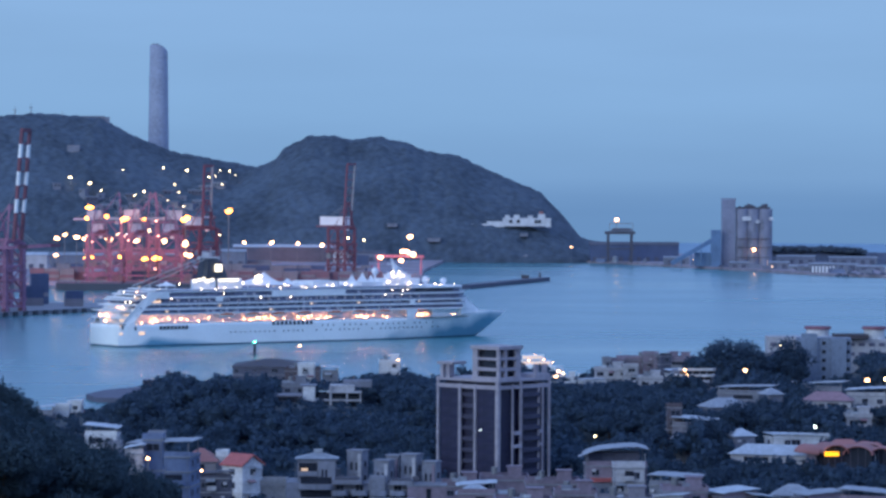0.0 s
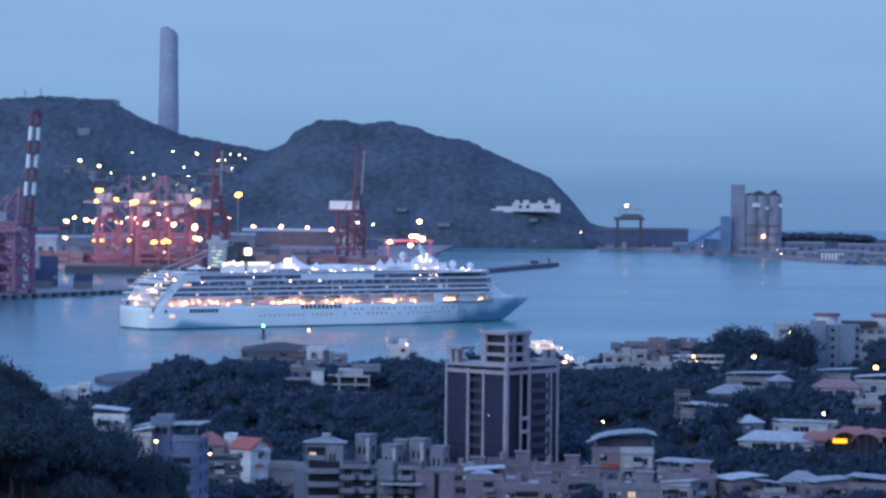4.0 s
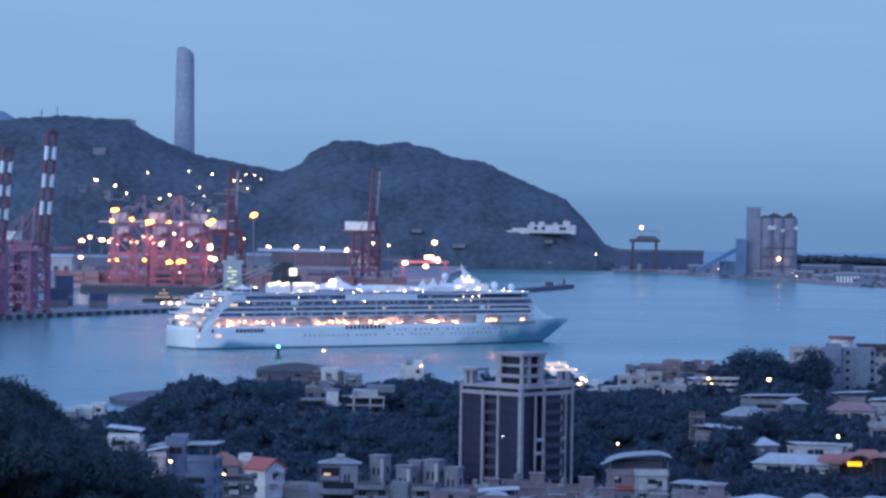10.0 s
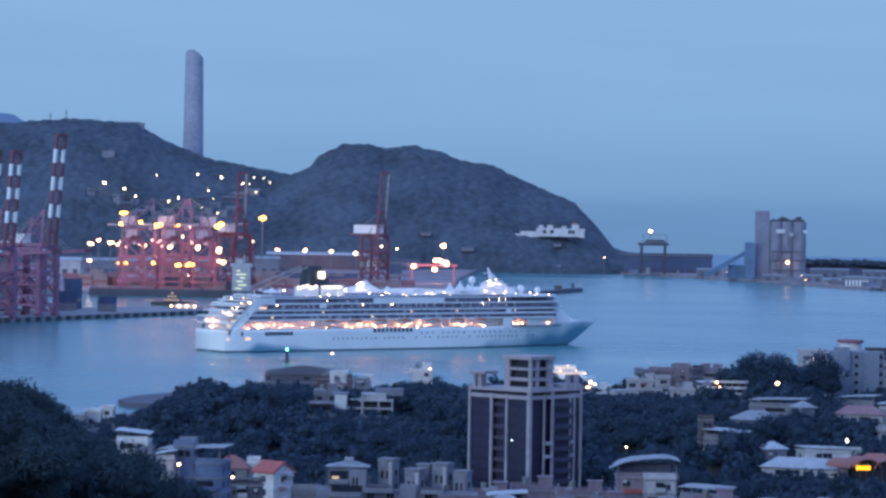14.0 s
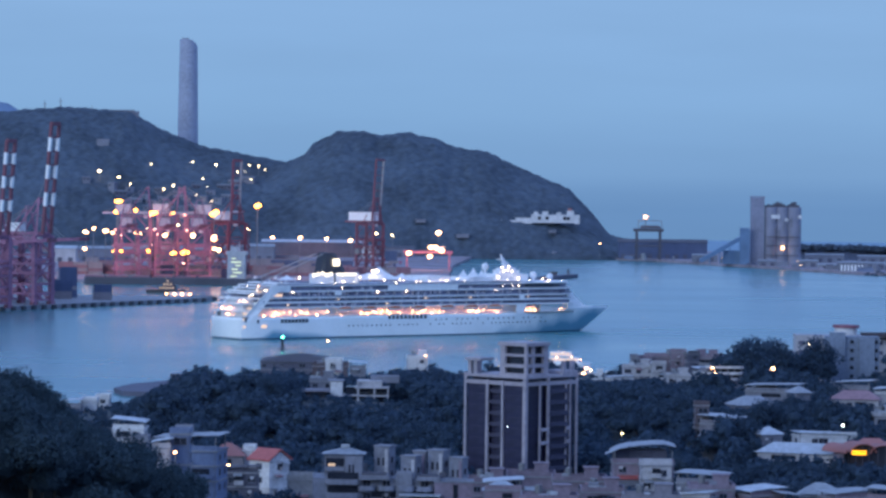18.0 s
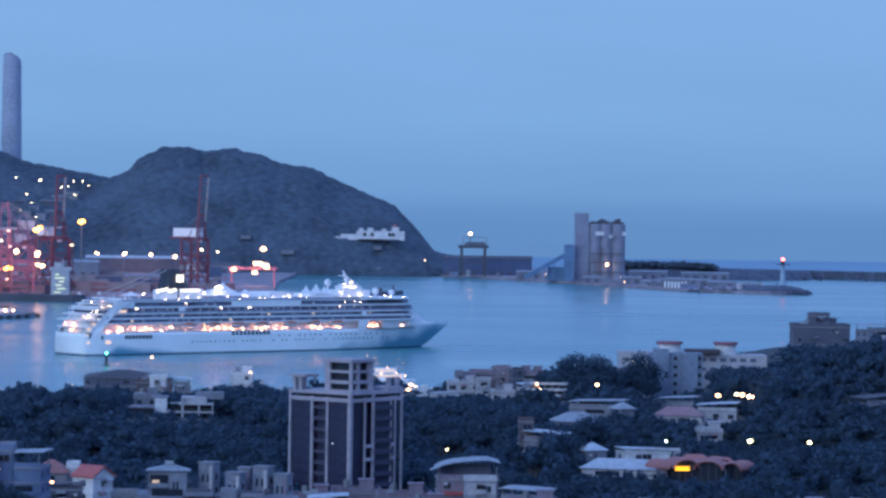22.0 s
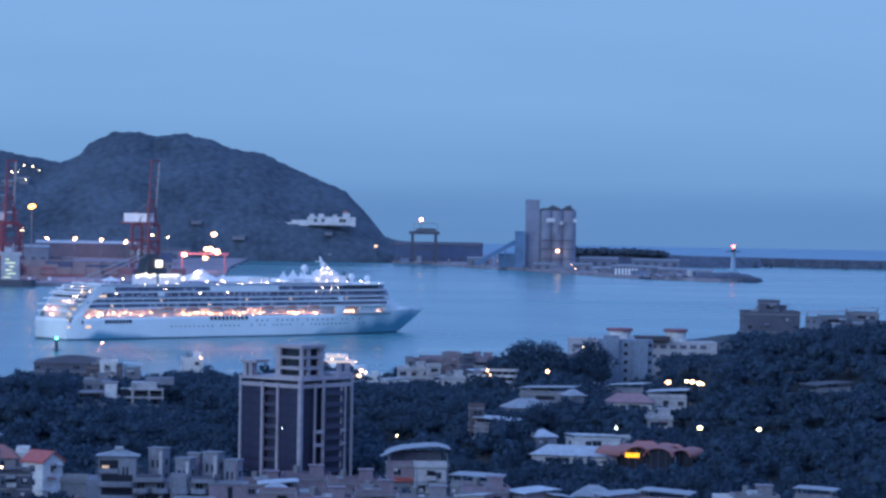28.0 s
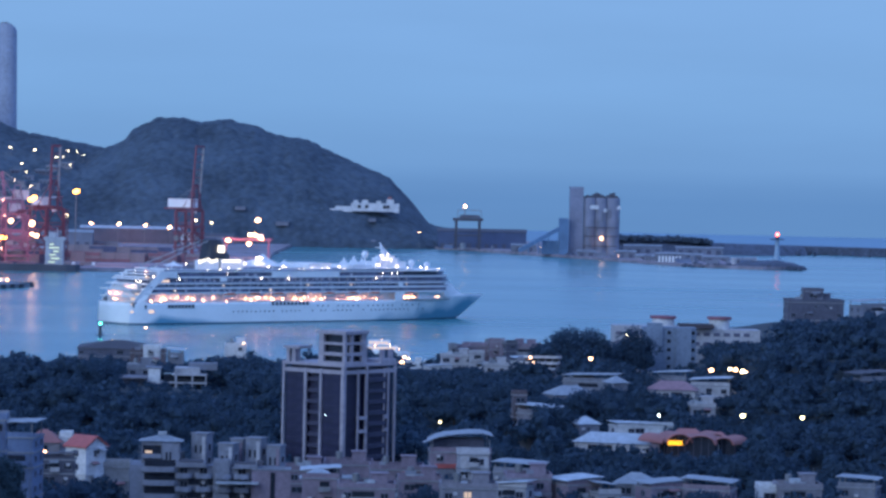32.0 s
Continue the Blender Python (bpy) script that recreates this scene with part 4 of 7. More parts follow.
        box(bm, lx, -dep / 2 - ld / 2, 0, lw, ld, lh)
        part("lean_to", bm, dice.choice(("plaster_grey", "plaster_pale", "plaster_pink", "plaster_slate")), ob)
        bm = bmesh.new()
        beam(bm, (lx, -dep / 2 - ld - .5, lh + .05), (lx, -dep / 2 + .1, lh + .75), lw + .7, .12)
        part("lean_to_roof", bm, dice.choice(("tin_white", "tin_grey", "tin_white", "tin_red")), ob)
    if roof == "flat":
        bm = bmesh.new()
        for sx, sy, px, py in ((w + .3, .25, 0, -dep / 2), (w + .3, .25, 0, dep / 2), (.25, dep - .3, -w / 2, 0), (.25, dep - .3, w / 2, 0)):
            box(bm, px, py, h, sx, sy, .95)
        part("parapet", bm, wall, ob)
        if w > 7:
            bm = bmesh.new()
            box(bm, w * .22, dep * .12, h, 3.2, 3.4, 2.6)
            box(bm, w * .22, dep * .12, h + 2.6, 3.8, 4.0, .25)
            part("stair_house", bm, wall, ob)
            roof_tank(ob, -w * .2, dep * .15, h)
            r = random.Random(int(x * 10 + y))
            for q in range(r.choice((1, 2, 3))):
                bm = bmesh.new()
                bx, bw = r.uniform(-w * .4, w * .1), r.uniform(1.0, 2.6)
                box(bm, bx, r.uniform(-dep * .3, 0), h - .05, bw, r.uniform(1, 2), r.uniform(.8, 1.9))
                part("roof_shed", bm, r.choice(("tin_grey", "tin_white", "plaster_grey")), ob)
            bm = bmesh.new()
            tube(bm, (w * .35, 0, h), (w * .35, 0, h + r.uniform(2.5, 4.5)), .05, n=5)
            part("aerial", bm, "steel", ob)
    elif roof == "tin":
        bm = bmesh.new()
        box(bm, 0, 0, 0, .25, .25, gap)
        post = mesh_of("roof_post", bm, "steel")
        for i, j in itertools.product((-1, 1), (-1, 1)):
            piece("roof_post", post, ob, i * (w / 2 - .4), j * (dep / 2 - .4), h)
        bm = bmesh.new()
        vs = []
        nseg = max(4, int(w / 1.2))
        lean = .7 if gap == 2.7 else dice.uniform(.15, .45) * dice.choice((-1, 1))
        for i in range(nseg + 1):
            s = -1 + 2 * i / nseg
            zz = h + gap + .05 + (1.15 * (1 - abs(s) ** 3.5) if gap == 2.7 else .1 * (1 - s * s)) + lean * s + (.07 if i % 2 else 0)
            vs.append([bm.verts.new((s * (w / 2 + .5), j * (dep / 2 + .5), zz + t)) for t in (0, .14) for j in (-1, 1)])
        for a, b in zip(vs, vs[1:]):
            bm.faces.new((a[0], b[0], b[1], a[1]))
            bm.faces.new((a[2], a[3], b[3], b[2]))
            bm.faces.new((a[0], a[2], b[2], b[0]))
            bm.faces.new((a[1], b[1], b[3], a[3]))
        bm.faces.new((vs[0][0], vs[0][1], vs[0][3], vs[0][2]))
        bm.faces.new((vs[-1][0], vs[-1][2], vs[-1][3], vs[-1][1]))
        part("tin_roof", bm, roof_mat, ob)
        bm = bmesh.new()
        box(bm, 0, -dep / 2 + .3, h, w, .2, .9)
        part("parapet", bm, wall, ob)
    else:
        rise = w * .32 if roof == "gable" else min(2.6, dep * .3)
        bm = bmesh.new()
        if roof == "gable":      # the gable wall looks towards -y
            o = .5
            vs = [bm.verts.new(p) for p in ((-w / 2 - o, -dep / 2 - o, h - .3), (0, -dep / 2 - o, h + rise), (w / 2 + o, -dep / 2 - o, h - .3),
                                            (-w / 2 - o, dep / 2 + o, h - .3), (0, dep / 2 + o, h + rise), (w / 2 + o, dep / 2 + o, h - .3))]
            up = [bm.verts.new(v.co + Vector((0, 0, .35))) for v in vs]
            for a, b, c, d in ((0, 1, 4, 3), (1, 2, 5, 4)):
                bm.faces.new([vs[i] for i in (a, b, c, d)])
                bm.faces.new([up[i] for i in (d, c, b, a)])
            for a, b in ((0, 1), (1, 2), (2, 5), (5, 4), (4, 3), (3, 0)):
                bm.faces.new((vs[a], vs[b], up[b], up[a]))
        else:
            o, q = .7, min(w, dep) * .42
            lo = [bm.verts.new(p) for p in ((-w / 2 - o, -dep / 2 - o, h - .1), (w / 2 + o, -dep / 2 - o, h - .1), (w / 2 + o, dep / 2 + o, h - .1), (-w / 2 - o, dep / 2 + o, h - .1))]
            hi = [bm.verts.new((-w / 2 + q, 0, h + rise)), bm.verts.new((w / 2 - q, 0, h + rise))]
            bm.faces.new((lo[0], lo[1], hi[1], hi[0]))
            bm.faces.new((lo[2], lo[3], hi[0], hi[1]))
            bm.faces.new((lo[1], lo[2], hi[1]))
            bm.faces.new((lo[3], lo[0], hi[0]))
            bm.faces.new(lo[::-1])
        part("roof", bm, roof_mat, ob)
        if roof == "gable":
            bm = bmesh.new()
            vs = [bm.verts.new(p) for y0 in (-dep / 2, -dep / 2 + .3) for p in ((-w / 2, y0, h - .05), (w / 2, y0, h - .05), (0, y0, h + rise - .05))]
            bm.faces.new(vs[:3])
            bm.faces.new(vs[3:][::-1])
            for i in range(3):
                j = (i + 1) % 3
                bm.faces.new((vs[i], vs[j], vs[3 + j], vs[3 + i]))
            part("gable", bm, wall, ob)
    return ob


# lower slope, towards the woods
house(-57.0, 695.0, 30.3, 19.7, 12.9, 10.0, wall='plaster_blue', roof='tin', roof_mat='tin_grey', turn=-8, gap=2.6, label='blue-tiled five-storey apartment house with tin roof', lit=(0,), category='apartment house')
house(-58.6, 696.0, 34.0, 31.4, 3.2, 4.0, wall='plaster_grey', label='grey concrete stair tower on the roofs')
house(-79.6, 794.5, 27.1, 22.1, 7.3, 9.0, wall='plaster_white', roof='tin', roof_mat='tin_white', label='white house with pale tin roof')
house(-75.0, 773.0, 26.0, 22.4, 3.6, 6.0, wall='plaster_grey', roof='flat', label='small grey concrete annex')
house(-127.2, 1133.5, 10.8, 4.7, 5.3, 7.0, wall='plaster_white', label='small white waterfront house')
house(-124.8, 1153.5, 10.7, 2.4, 4.6, 7.0, wall='plaster_white', label='small white waterfront house')
house(-131.5, 1123.5, 9.7, 5.4, 5.6, 7.0, wall='plaster_grey', roof='tin', roof_mat='tin_white', label='small grey waterfront shed')
house(-45.2, 767.5, 22.3, 16.0, 6.4, 6.4, wall='plaster_white', roof='gable', roof_mat='tin_red', turn=48, label='white house with a red gable roof')
house(-50.3, 777.5, 23.7, 16.7, 2.6, 6.0, wall='plaster_white', roof='flat', label='white flat-roofed house wing')
house(-55.2, 775.5, 22.6, 16.5, 7.6, 9.0, wall='plaster_beige', roof='hip', roof_mat='tile_red', label='house with brownish tiled roof and lit porch', lit=(0,))
house(-37.4, 754.0, 19.3, 17.1, 5.6, 8.0, wall='concrete', roof='flat', label='low grey garage with flat roof')
# waterfront behind the woods
house(-67.7, 1345.0, 13.8, 9.0, 29.3, 30.0, wall='plaster_dark', roof='hip', roof_mat='tile_brown', label='low dark hall with a wide hipped roof', category='hall')
house(-53.8, 1307.0, 14.0, 9.0, 13.4, 14.0, wall='brown_brick', roof='flat', label='brown brick hall with a flat roof', category='hall')
house(-49.9, 1244.0, 19.0, 13.6, 6.0, 8.0, wall='plaster_white', roof='flat', label='white concrete house on the slope')
house(-40.5, 1224.0, 17.9, 14.5, 5.7, 8.0, wall='plaster_grey', roof='tin', roof_mat='tin_white', label='small house with pale tin roof')
house(-20.9, 1344.5, 15.3, 10.9, 8.3, 9.0, wall='plaster_white', roof='flat', label='small white harbour house')
house(-47.7, 1099.5, 20.5, 19.1, 8.2, 9.0, wall='plaster_grey', roof='flat', label='low grey roof terrace')
# houses beyond the tower
house(55.7, 1262.0, 12.9, 11.4, 9.4, 6.0, wall='plaster_white', roof='tin', roof_mat='tin_white', gap=.5, label='white concrete house on the slope')
house(63.0, 1271.0, 16.6, 11.6, 11.6, 8.0, wall='plaster_pale', roof='flat', label='grey concrete house on the slope')
house(82.0, 1297.0, 19.4, 12.5, 30.1, 14.0, wall='plaster_pink', roof='flat', label='long pinkish apartment block', category='apartment house')
house(65.8, 1284.0, 19.3, 12.4, 5.3, 8.0, wall='plaster_pink', roof='flat', label='pinkish stair tower block')
house(90.7, 1240.0, 16.8, 11.7, 17.7, 10.0, wall='plaster_white', roof='tin', roof_mat='tin_white', label='white house with curved tin roof')
house(76.2, 1240.5, 15.2, 11.0, 8.6, 9.0, wall='plaster_pale', roof='flat', label='beige concrete house on the slope')
house(51.3, 1425.0, 2.4, 1.2, 11.8, 10.0, wall='plaster_white', roof='flat', label='low white harbour shed')
# white terraces before the long block
base = float(land(83.7, 1126)) - 1
terraces = thing("terrace_house", 83.7, 1130, base, "white terraced house with curved balcony tiers", "house")
keep_clear(83.7, 1130, 15.5, 10, 21.2)
bm = bmesh.new()
box(bm, 0, 1.5, 0, 13.6, 6.5, 24.4 - base)
part("wall", bm, "plaster_grey", terraces)
for f, (x0, x1) in enumerate(((-5.2, 7.4), (-7.3, 7.0), (-7.0, 5.4))):
    z = 24.2 - base - f * 2.0
    xs = [x0 + (x1 - x0) * q / 12 for q in range(13)]
    rim = [(x, -2.0 - 1.9 * math.sqrt(max(0, 1 - ((x - (x0 + x1) / 2) / (x1 - x0) * 2) ** 4))) for x in xs]
    bm = bmesh.new()
    prism(bm, rim + [(x1, -1.7), (x0, -1.7)], z, z + .22)
    part("terrace", bm, "plaster_pale", terraces)
    bm = bmesh.new()
    prism(bm, rim + [(x * .985, y + .16) for x, y in rim[::-1]], z + .1, z + .9)
    part("parapet", bm, "plaster_white", terraces)
    for q in range(5):
        piece("window", WIN["dark"], terraces, x0 + (q + .6) * (x1 - x0) / 5.4, -1.78, z - .75)
# hill on the right
house(181.2, 1166.0, 43.6, 37.0, 19.2, 12.0, wall='plaster_dark', roof='flat', label='dark brick apartment block on the hilltop', category='apartment house')
house(180.9, 1167.0, 47.3, 43.0, 6.7, 6.0, wall='plaster_dark', roof='flat', label='dark brick roof house')
house(208.0, 1205.0, 41.2, 38.0, 13.0, 10.0, wall='plaster_grey', roof='tin', roof_mat='tin_grey', label='pale house among hilltop trees')
house(222.4, 1215.0, 42.3, 38.6, 12.4, 10.0, wall='plaster_grey', roof='tin', roof_mat='tin_grey', label='pale house among hilltop trees')
house(166.3, 964.0, 29.3, 27.4, 12.0, 9.0, wall='plaster_grey', roof='tin', roof_mat='slate', label='grey house under hillside trees')
house(124.2, 989.5, 25.1, 19.9, 12.0, 9.0, wall='plaster_pale', roof='tin', roof_mat='tin_white', label='white two-storey house with tin roof')
house(111.5, 979.0, 24.2, 21.3, 14.5, 8.0, wall='plaster_pale', roof='hip', roof_mat='roof_faded', label='white house with faded red roof')
house(115.1, 1013.5, 25.4, 24.0, 12.3, 7.0, wall='plaster_grey', roof='tin', roof_mat='tin_white', label='house with pale tin roof')
house(117.7, 958.5, 20.8, 17.9, 7.1, 7.0, wall='plaster_pale', roof='flat', label='small white house on the slope')
house(93.2, 1034.5, 22.9, 18.8, 17.5, 9.0, wall='plaster_grey', roof='tin', roof_mat='tin_grey', label='grey house with arched roof')
house(82.3, 989.0, 21.6, 20.0, 12.8, 8.0, wall='plaster_grey', roof='hip', roof_mat='tin_grey', label='low grey roofed shed')
house(69.7, 929.5, 20.3, 18.4, 11.4, 9.0, wall='plaster_beige', roof='tin', roof_mat='tin_white', label='beige house with white tin roof')
house(63.8, 932.0, 25.0, 8.2, 3.9, 4.0, wall='brown_brick', roof='flat', label='narrow brown brick stair tower')
house(80.0, 908.0, 19.1, 17.8, 6.2, 6.0, wall='plaster_grey', roof='hip', roof_mat='tin_white', label='small shed with pale roof')
house(96.0, 916.0, 18.3, 16.2, 16.6, 8.0, wall='plaster_white', roof='tin', roof_mat='tin_white', gap=.35, label='long white house with a pale metal roof', bays=6)
house(88.0, 894.0, 15.3, 13.9, 23.5, 8.0, wall='plaster_pale', roof='hip', roof_mat='tin_white', label='long shed with white metal roof')
# stepped blocks and small houses between
house(61.8, 1276.5, 20.2, 13.0, 3.0, 5.0, wall='plaster_grey', roof='flat', label='narrow grey stair tower block')
house(79.1, 1288.0, 21.7, 18.7, 5.8, 6.0, wall='plaster_pink', roof='flat', label='pinkish rooftop stair house block')
house(88.4, 1283.0, 19.9, 13.2, 16.4, 8.0, wall='plaster_pink', roof='flat', label='pinkish balcony wing of a long block')
house(83.6, 1279.0, 21.6, 18.4, 5.0, 4.0, wall='plaster_dark', roof='tin', roof_mat='tin_grey', gap=.6, label='dark rooftop shed with tin roof')
house(70.3, 1265.0, 18.2, 13.1, 5.4, 6.0, wall='plaster_pale', roof='flat', label='pale concrete house by the pink block')
house(97.8, 1248.5, 14.5, 10.3, 8.3, 7.0, wall='plaster_pale', roof='flat', label='pale low house under the trees')
house(97.3, 1003.0, 24.4, 21.9, 5.0, 6.0, wall='plaster_grey', roof='hip', roof_mat='tin_grey', label='small grey roofed house among trees')
house(91.0, 1043.5, 23.5, 21.1, 6.1, 7.0, wall='plaster_grey', roof='flat', label='small grey concrete house')
house(29.5, 748.5, 17.8, 14.1, 9.3, 7.0, wall='plaster_pink', roof='flat', label='pinkish stepped concrete house')
house(48.0, 744.5, 18.9, 15.9, 3.1, 5.0, wall='plaster_grey', roof='flat', label='grey rooftop stair tower')
house(67.5, 714.0, 18.9, 17.3, 5.2, 7.0, wall='plaster_pale', roof='tin', roof_mat='tin_grey', label='pale house under a tin roof')
# front row
open_house = house(39.2, 765.5, 23.0, 19.6, 13.6, 11.0, wall='plaster_pink', roof='tin', roof_mat='tin_grey', label='pinkish house with an open storey under a tin roof', bays=3, gap=2.7)
house(41.6, 755.0, 23.2, 17.9, 6.9, 6.0, wall='plaster_pale', roof='flat', label='white concrete house on the slope')
base = open_house.location.z
# dark block filling the open storey, its shade put in as colour
bm = bmesh.new()
box(bm, -.4, 1.4, 23.0 - base, 11.6, 7, 2.6)
part("open_storey", bm, "plaster_dark", open_house, "dark block for the shade of the open storey")
bm = bmesh.new()
beam(bm, (-8.6, -5.4, 25.0 - base), (-5.0, -5.4, 26.4 - base), 4.0, .14)
part("side_roof", bm, "tin_grey", open_house)
house(51.2, 739.5, 20.9, 18.9, 10.4, 9.0, wall='plaster_grey', roof='tin', roof_mat='tin_grey', label='grey house with tin roof')
house(51.6, 721.0, 21.2, 18.2, 9.6, 8.0, wall='plaster_pink', roof='flat', label='pinkish terraced house with a lit window', lit=(0,))
house(48.2, 713.0, 20.0, 18.0, 7.4, 5.0, wall='plaster_pale', roof='tin', roof_mat='tin_white', gap=.6, label='pale porch wing under a tin roof')
house(61.6, 719.0, 20.3, 18.2, 8.6, 8.0, wall='plaster_pink', roof='tin', roof_mat='tin_white', gap=1.0, label='terraced house with a pale tin roof')
house(80.2, 719.0, 20.0, 18.4, 9.6, 7.0, wall='plaster_pink', roof='tin', roof_mat='tin_grey', gap=.9, label='pinkish house under a low tin roof')
house(4.5, 794.0, 15.6, 11.1, 9.2, 8.0, wall='plaster_pink', roof='flat', label='pinkish low-rise block on the slope')
house(14.8, 804.5, 16.2, 10.3, 11.3, 9.0, wall='plaster_pink', roof='flat', label='pinkish low-rise block on the slope')
house(25.8, 789.5, 16.6, 11.9, 12.5, 9.0, wall='plaster_pink', roof='flat', label='pinkish low-rise block on the slope')
house(7.2, 743.0, 18.3, 15.9, 6.9, 6.0, wall='plaster_grey', roof='hip', roof_mat='tin_white', label='low house with white roof')
house(7.2, 703.5, 22.1, 17.8, 7.6, 7.0, wall='plaster_pink', roof='tin', roof_mat='tin_white', label='pinkish house with pale roof')
house(16.6, 693.5, 21.1, 19.0, 11.5, 7.0, wall='plaster_pink', roof='flat', label='pinkish flat-roofed house on the slope')
house(36.9, 683.5, 22.4, 19.4, 11.3, 7.0, wall='plaster_beige', roof='flat', label='beige house with lit window', lit=(1,))
house(75.4, 727.0, 19.9, 17.1, 8.5, 7.0, wall='plaster_grey', roof='hip', roof_mat='tin_grey', label='house with grey hipped roof')
house(90.4, 719.0, 19.7, 17.8, 10.8, 8.0, wall='plaster_pink', roof='tin', roof_mat='tin_grey', label='house with grey tin roof')
house(110.8, 729.0, 19.4, 17.0, 9.5, 8.0, wall='plaster_beige', roof='flat', label='beige concrete house on the slope')
house(104.6, 731.5, 18.8, 16.8, 4.3, 7.0, wall='plaster_white', roof='flat', label='white concrete house on the slope')
house(125.0, 733.5, 19.4, 17.0, 8.7, 7.0, wall='plaster_grey', roof='tin', roof_mat='tin_grey', label='grey house with a dull tin roof')

house(-57.6, 676, 34.9, 26.6, 3.9, 4.0, wall='plaster_blue', roof='flat', label='blue stair tower in front of a blue house')
house(-60.9, 672, 32.4, 26.9, 3.6, 5.0, wall='plaster_pale', roof='tin', roof_mat='tin_white', gap=1.2, label='pale balcony wing beside a blue house')
house(-49.6, 742, 21.6, 18.6, 7.0, 5.0, wall='plaster_dark', roof='tin', roof_mat='tile_brown', gap=.8, label='dark low house with a lit porch')
# ---------- terraced apartment complex in front ----------
flats = thing("apartment_block", -15.8, 728, 0.8, "grey terraced apartment complex with rooftop stair towers", "apartment house")
F_TOP = 23.1 - 2
FX = -15.8
keep_clear(FX, 728, 36, 14, -5)
bm = bmesh.new()
box(bm, -1, 3, 0, 33, 12, F_TOP)
part("wall", bm, "plaster_grey", flats)
for u, w, top, m, yy in ((-26.9 - FX, 8.3, 27.7 - 2, "plaster_flats", 2), (-18.2 - FX, 4.3, 29.4 - 2, "plaster_flats", 4), \
        (-12.4 - FX, 4.2, 27.6 - 2, "plaster_flats", 0), (-10.2 - FX, 3.6, 28.2 - 2, "plaster_flats", 6), \
        (-6.5 - FX, 4.4, 28.7 - 2, "plaster_flats", 3), (-2.2 - FX, 3.8, 27.3 - 2, "plaster_flats", 1)):
    bm = bmesh.new()
    spin = 0 if w > 8 else -.42
    w = w if w > 8 else w * .82
    box(bm, u, yy, 0, w, 4.5 if w > 8 else w * .9, top, spin)
    box(bm, u, yy, top, w + .4, 4.9 if w > 8 else w * .9 + .4, .3, spin)
    st = part("stair_tower", bm, m, flats)
    if w > 8:
        bm = bmesh.new()      # open balcony, its shade a dark panel, with a lamp, beside a wing with slit windows
        box(bm, u - 1.9, yy - 2.32, top - 2.9, 3.9, .2, 2.3)
        part("balcony_opening", bm, "window_dark", st)
        bm = bmesh.new()
        box(bm, u - 1.9, yy - 2.9, top - 3.3, 4.2, 1.2, .9)
        part("balcony", bm, "plaster_flats", st)
        bm = bmesh.new()
        box(bm, u - 2.6, yy - 2.5, top - 2.3, 1.5, .1, .55)
        part("lit_pane", bm, "glow_window", st, "lit balcony window")
        bm = bmesh.new()
        box(bm, u + 2.2, yy - 2.9, 0, 3.6, 1.5, top - .1)
        part("front_wing", bm, "plaster_flats", st)
        bm = bmesh.new()
        for q in (1.3, 2.1):
            for f in range(4):
                box(bm, u + q, yy - 3.68, top - 3.6 - f * 3, .42, .12, 1.7)
        part("slit_window", bm, "window_dark", st)
        bm = bmesh.new()
        box(bm, u + .2, yy, top + 1.5, 1.8, 1.4, .7)
        part("roof_vent", bm, "tin_white", st)
        bm = bmesh.new()
        vs = [bm.verts.new(p) for p in ((u - w / 2 - .6, yy - 3, top + .3), (u + w / 2 + .6, yy - 3, top + .3), (u + w / 2 + .6, yy + 3, top + .3), (u - w / 2 - .6, yy + 3, top + .3), (u + .5, yy, top + 1.7))]
        for q in ((0, 1, 4), (1, 2, 4), (2, 3, 4), (3, 0, 4), (3, 2, 1, 0)):
            bm.faces.new([vs[i] for i in q])
        part("tin_roof", bm, "tin_grey", flats)
        for f in range(4):      # rounded balcony tiers, dark behind
            bz = top - 5.9 - f * 2.9
            bm = bmesh.new()
            rim = [(u + q * w * .46, yy - 5.9 - 1.4 * math.sqrt(max(0, 1 - q * q))) for q in (-1, -.8, -.5, 0, .5, .8, 1)]
            prism(bm, rim + [(u + w * .46, yy - 4.9), (u - w * .46, yy - 4.9)], bz, bz + .25)
            prism(bm, rim + [(u + (px - u) * .96, py + .16) for px, py in rim[::-1]], bz + .23, bz + 1.15)
            part("balcony", bm, "plaster_flats", st)
            bm = bmesh.new()
            box(bm, u, yy - 5.06, bz + .25, w * .8, .2, 2.2)
            part("balcony_door", bm, "window_dark", st)
    else:
        bm = bmesh.new()
        for q in (-.7, .5):
            c, s2 = math.cos(-.42), math.sin(-.42)
            lx, ly = q, -w * .45
            box(bm, u + c * lx - s2 * ly, yy + s2 * lx + c * ly, top - 4.0, .45, .3, 1.6, -.42)
        part("slit_window", bm, "window_dark", st)
        c, s2 = math.cos(-.42), math.sin(-.42)

        def beside(lx, ly):
            return u + c * lx - s2 * ly, yy + s2 * lx + c * ly
        bm = bmesh.new()      # a proud fin, a darker strip painting a recess's shade, and stained bands on the tower
        box(bm, *beside(w * .34, -w * .47), 0, w * .2, .35, top - .5, -.42)
        part("fin", bm, "plaster_pale" if w > 3.3 else "plaster_pink", st)
        bm = bmesh.new()
        box(bm, *beside(-w * .38, -w * .455), top - 6.5, w * .14, .2, 5.6, -.42)
        part("sunk_strip", bm, "plaster_slate", st)
        for f in range(3):
            bm = bmesh.new()
            box(bm, *beside(w * .05, -w * .45), top - 4.9 - f * 2.9, w * 1.02, .3, .22, -.42)
            part("band", bm, "plaster_slate", st)
        bm = bmesh.new()
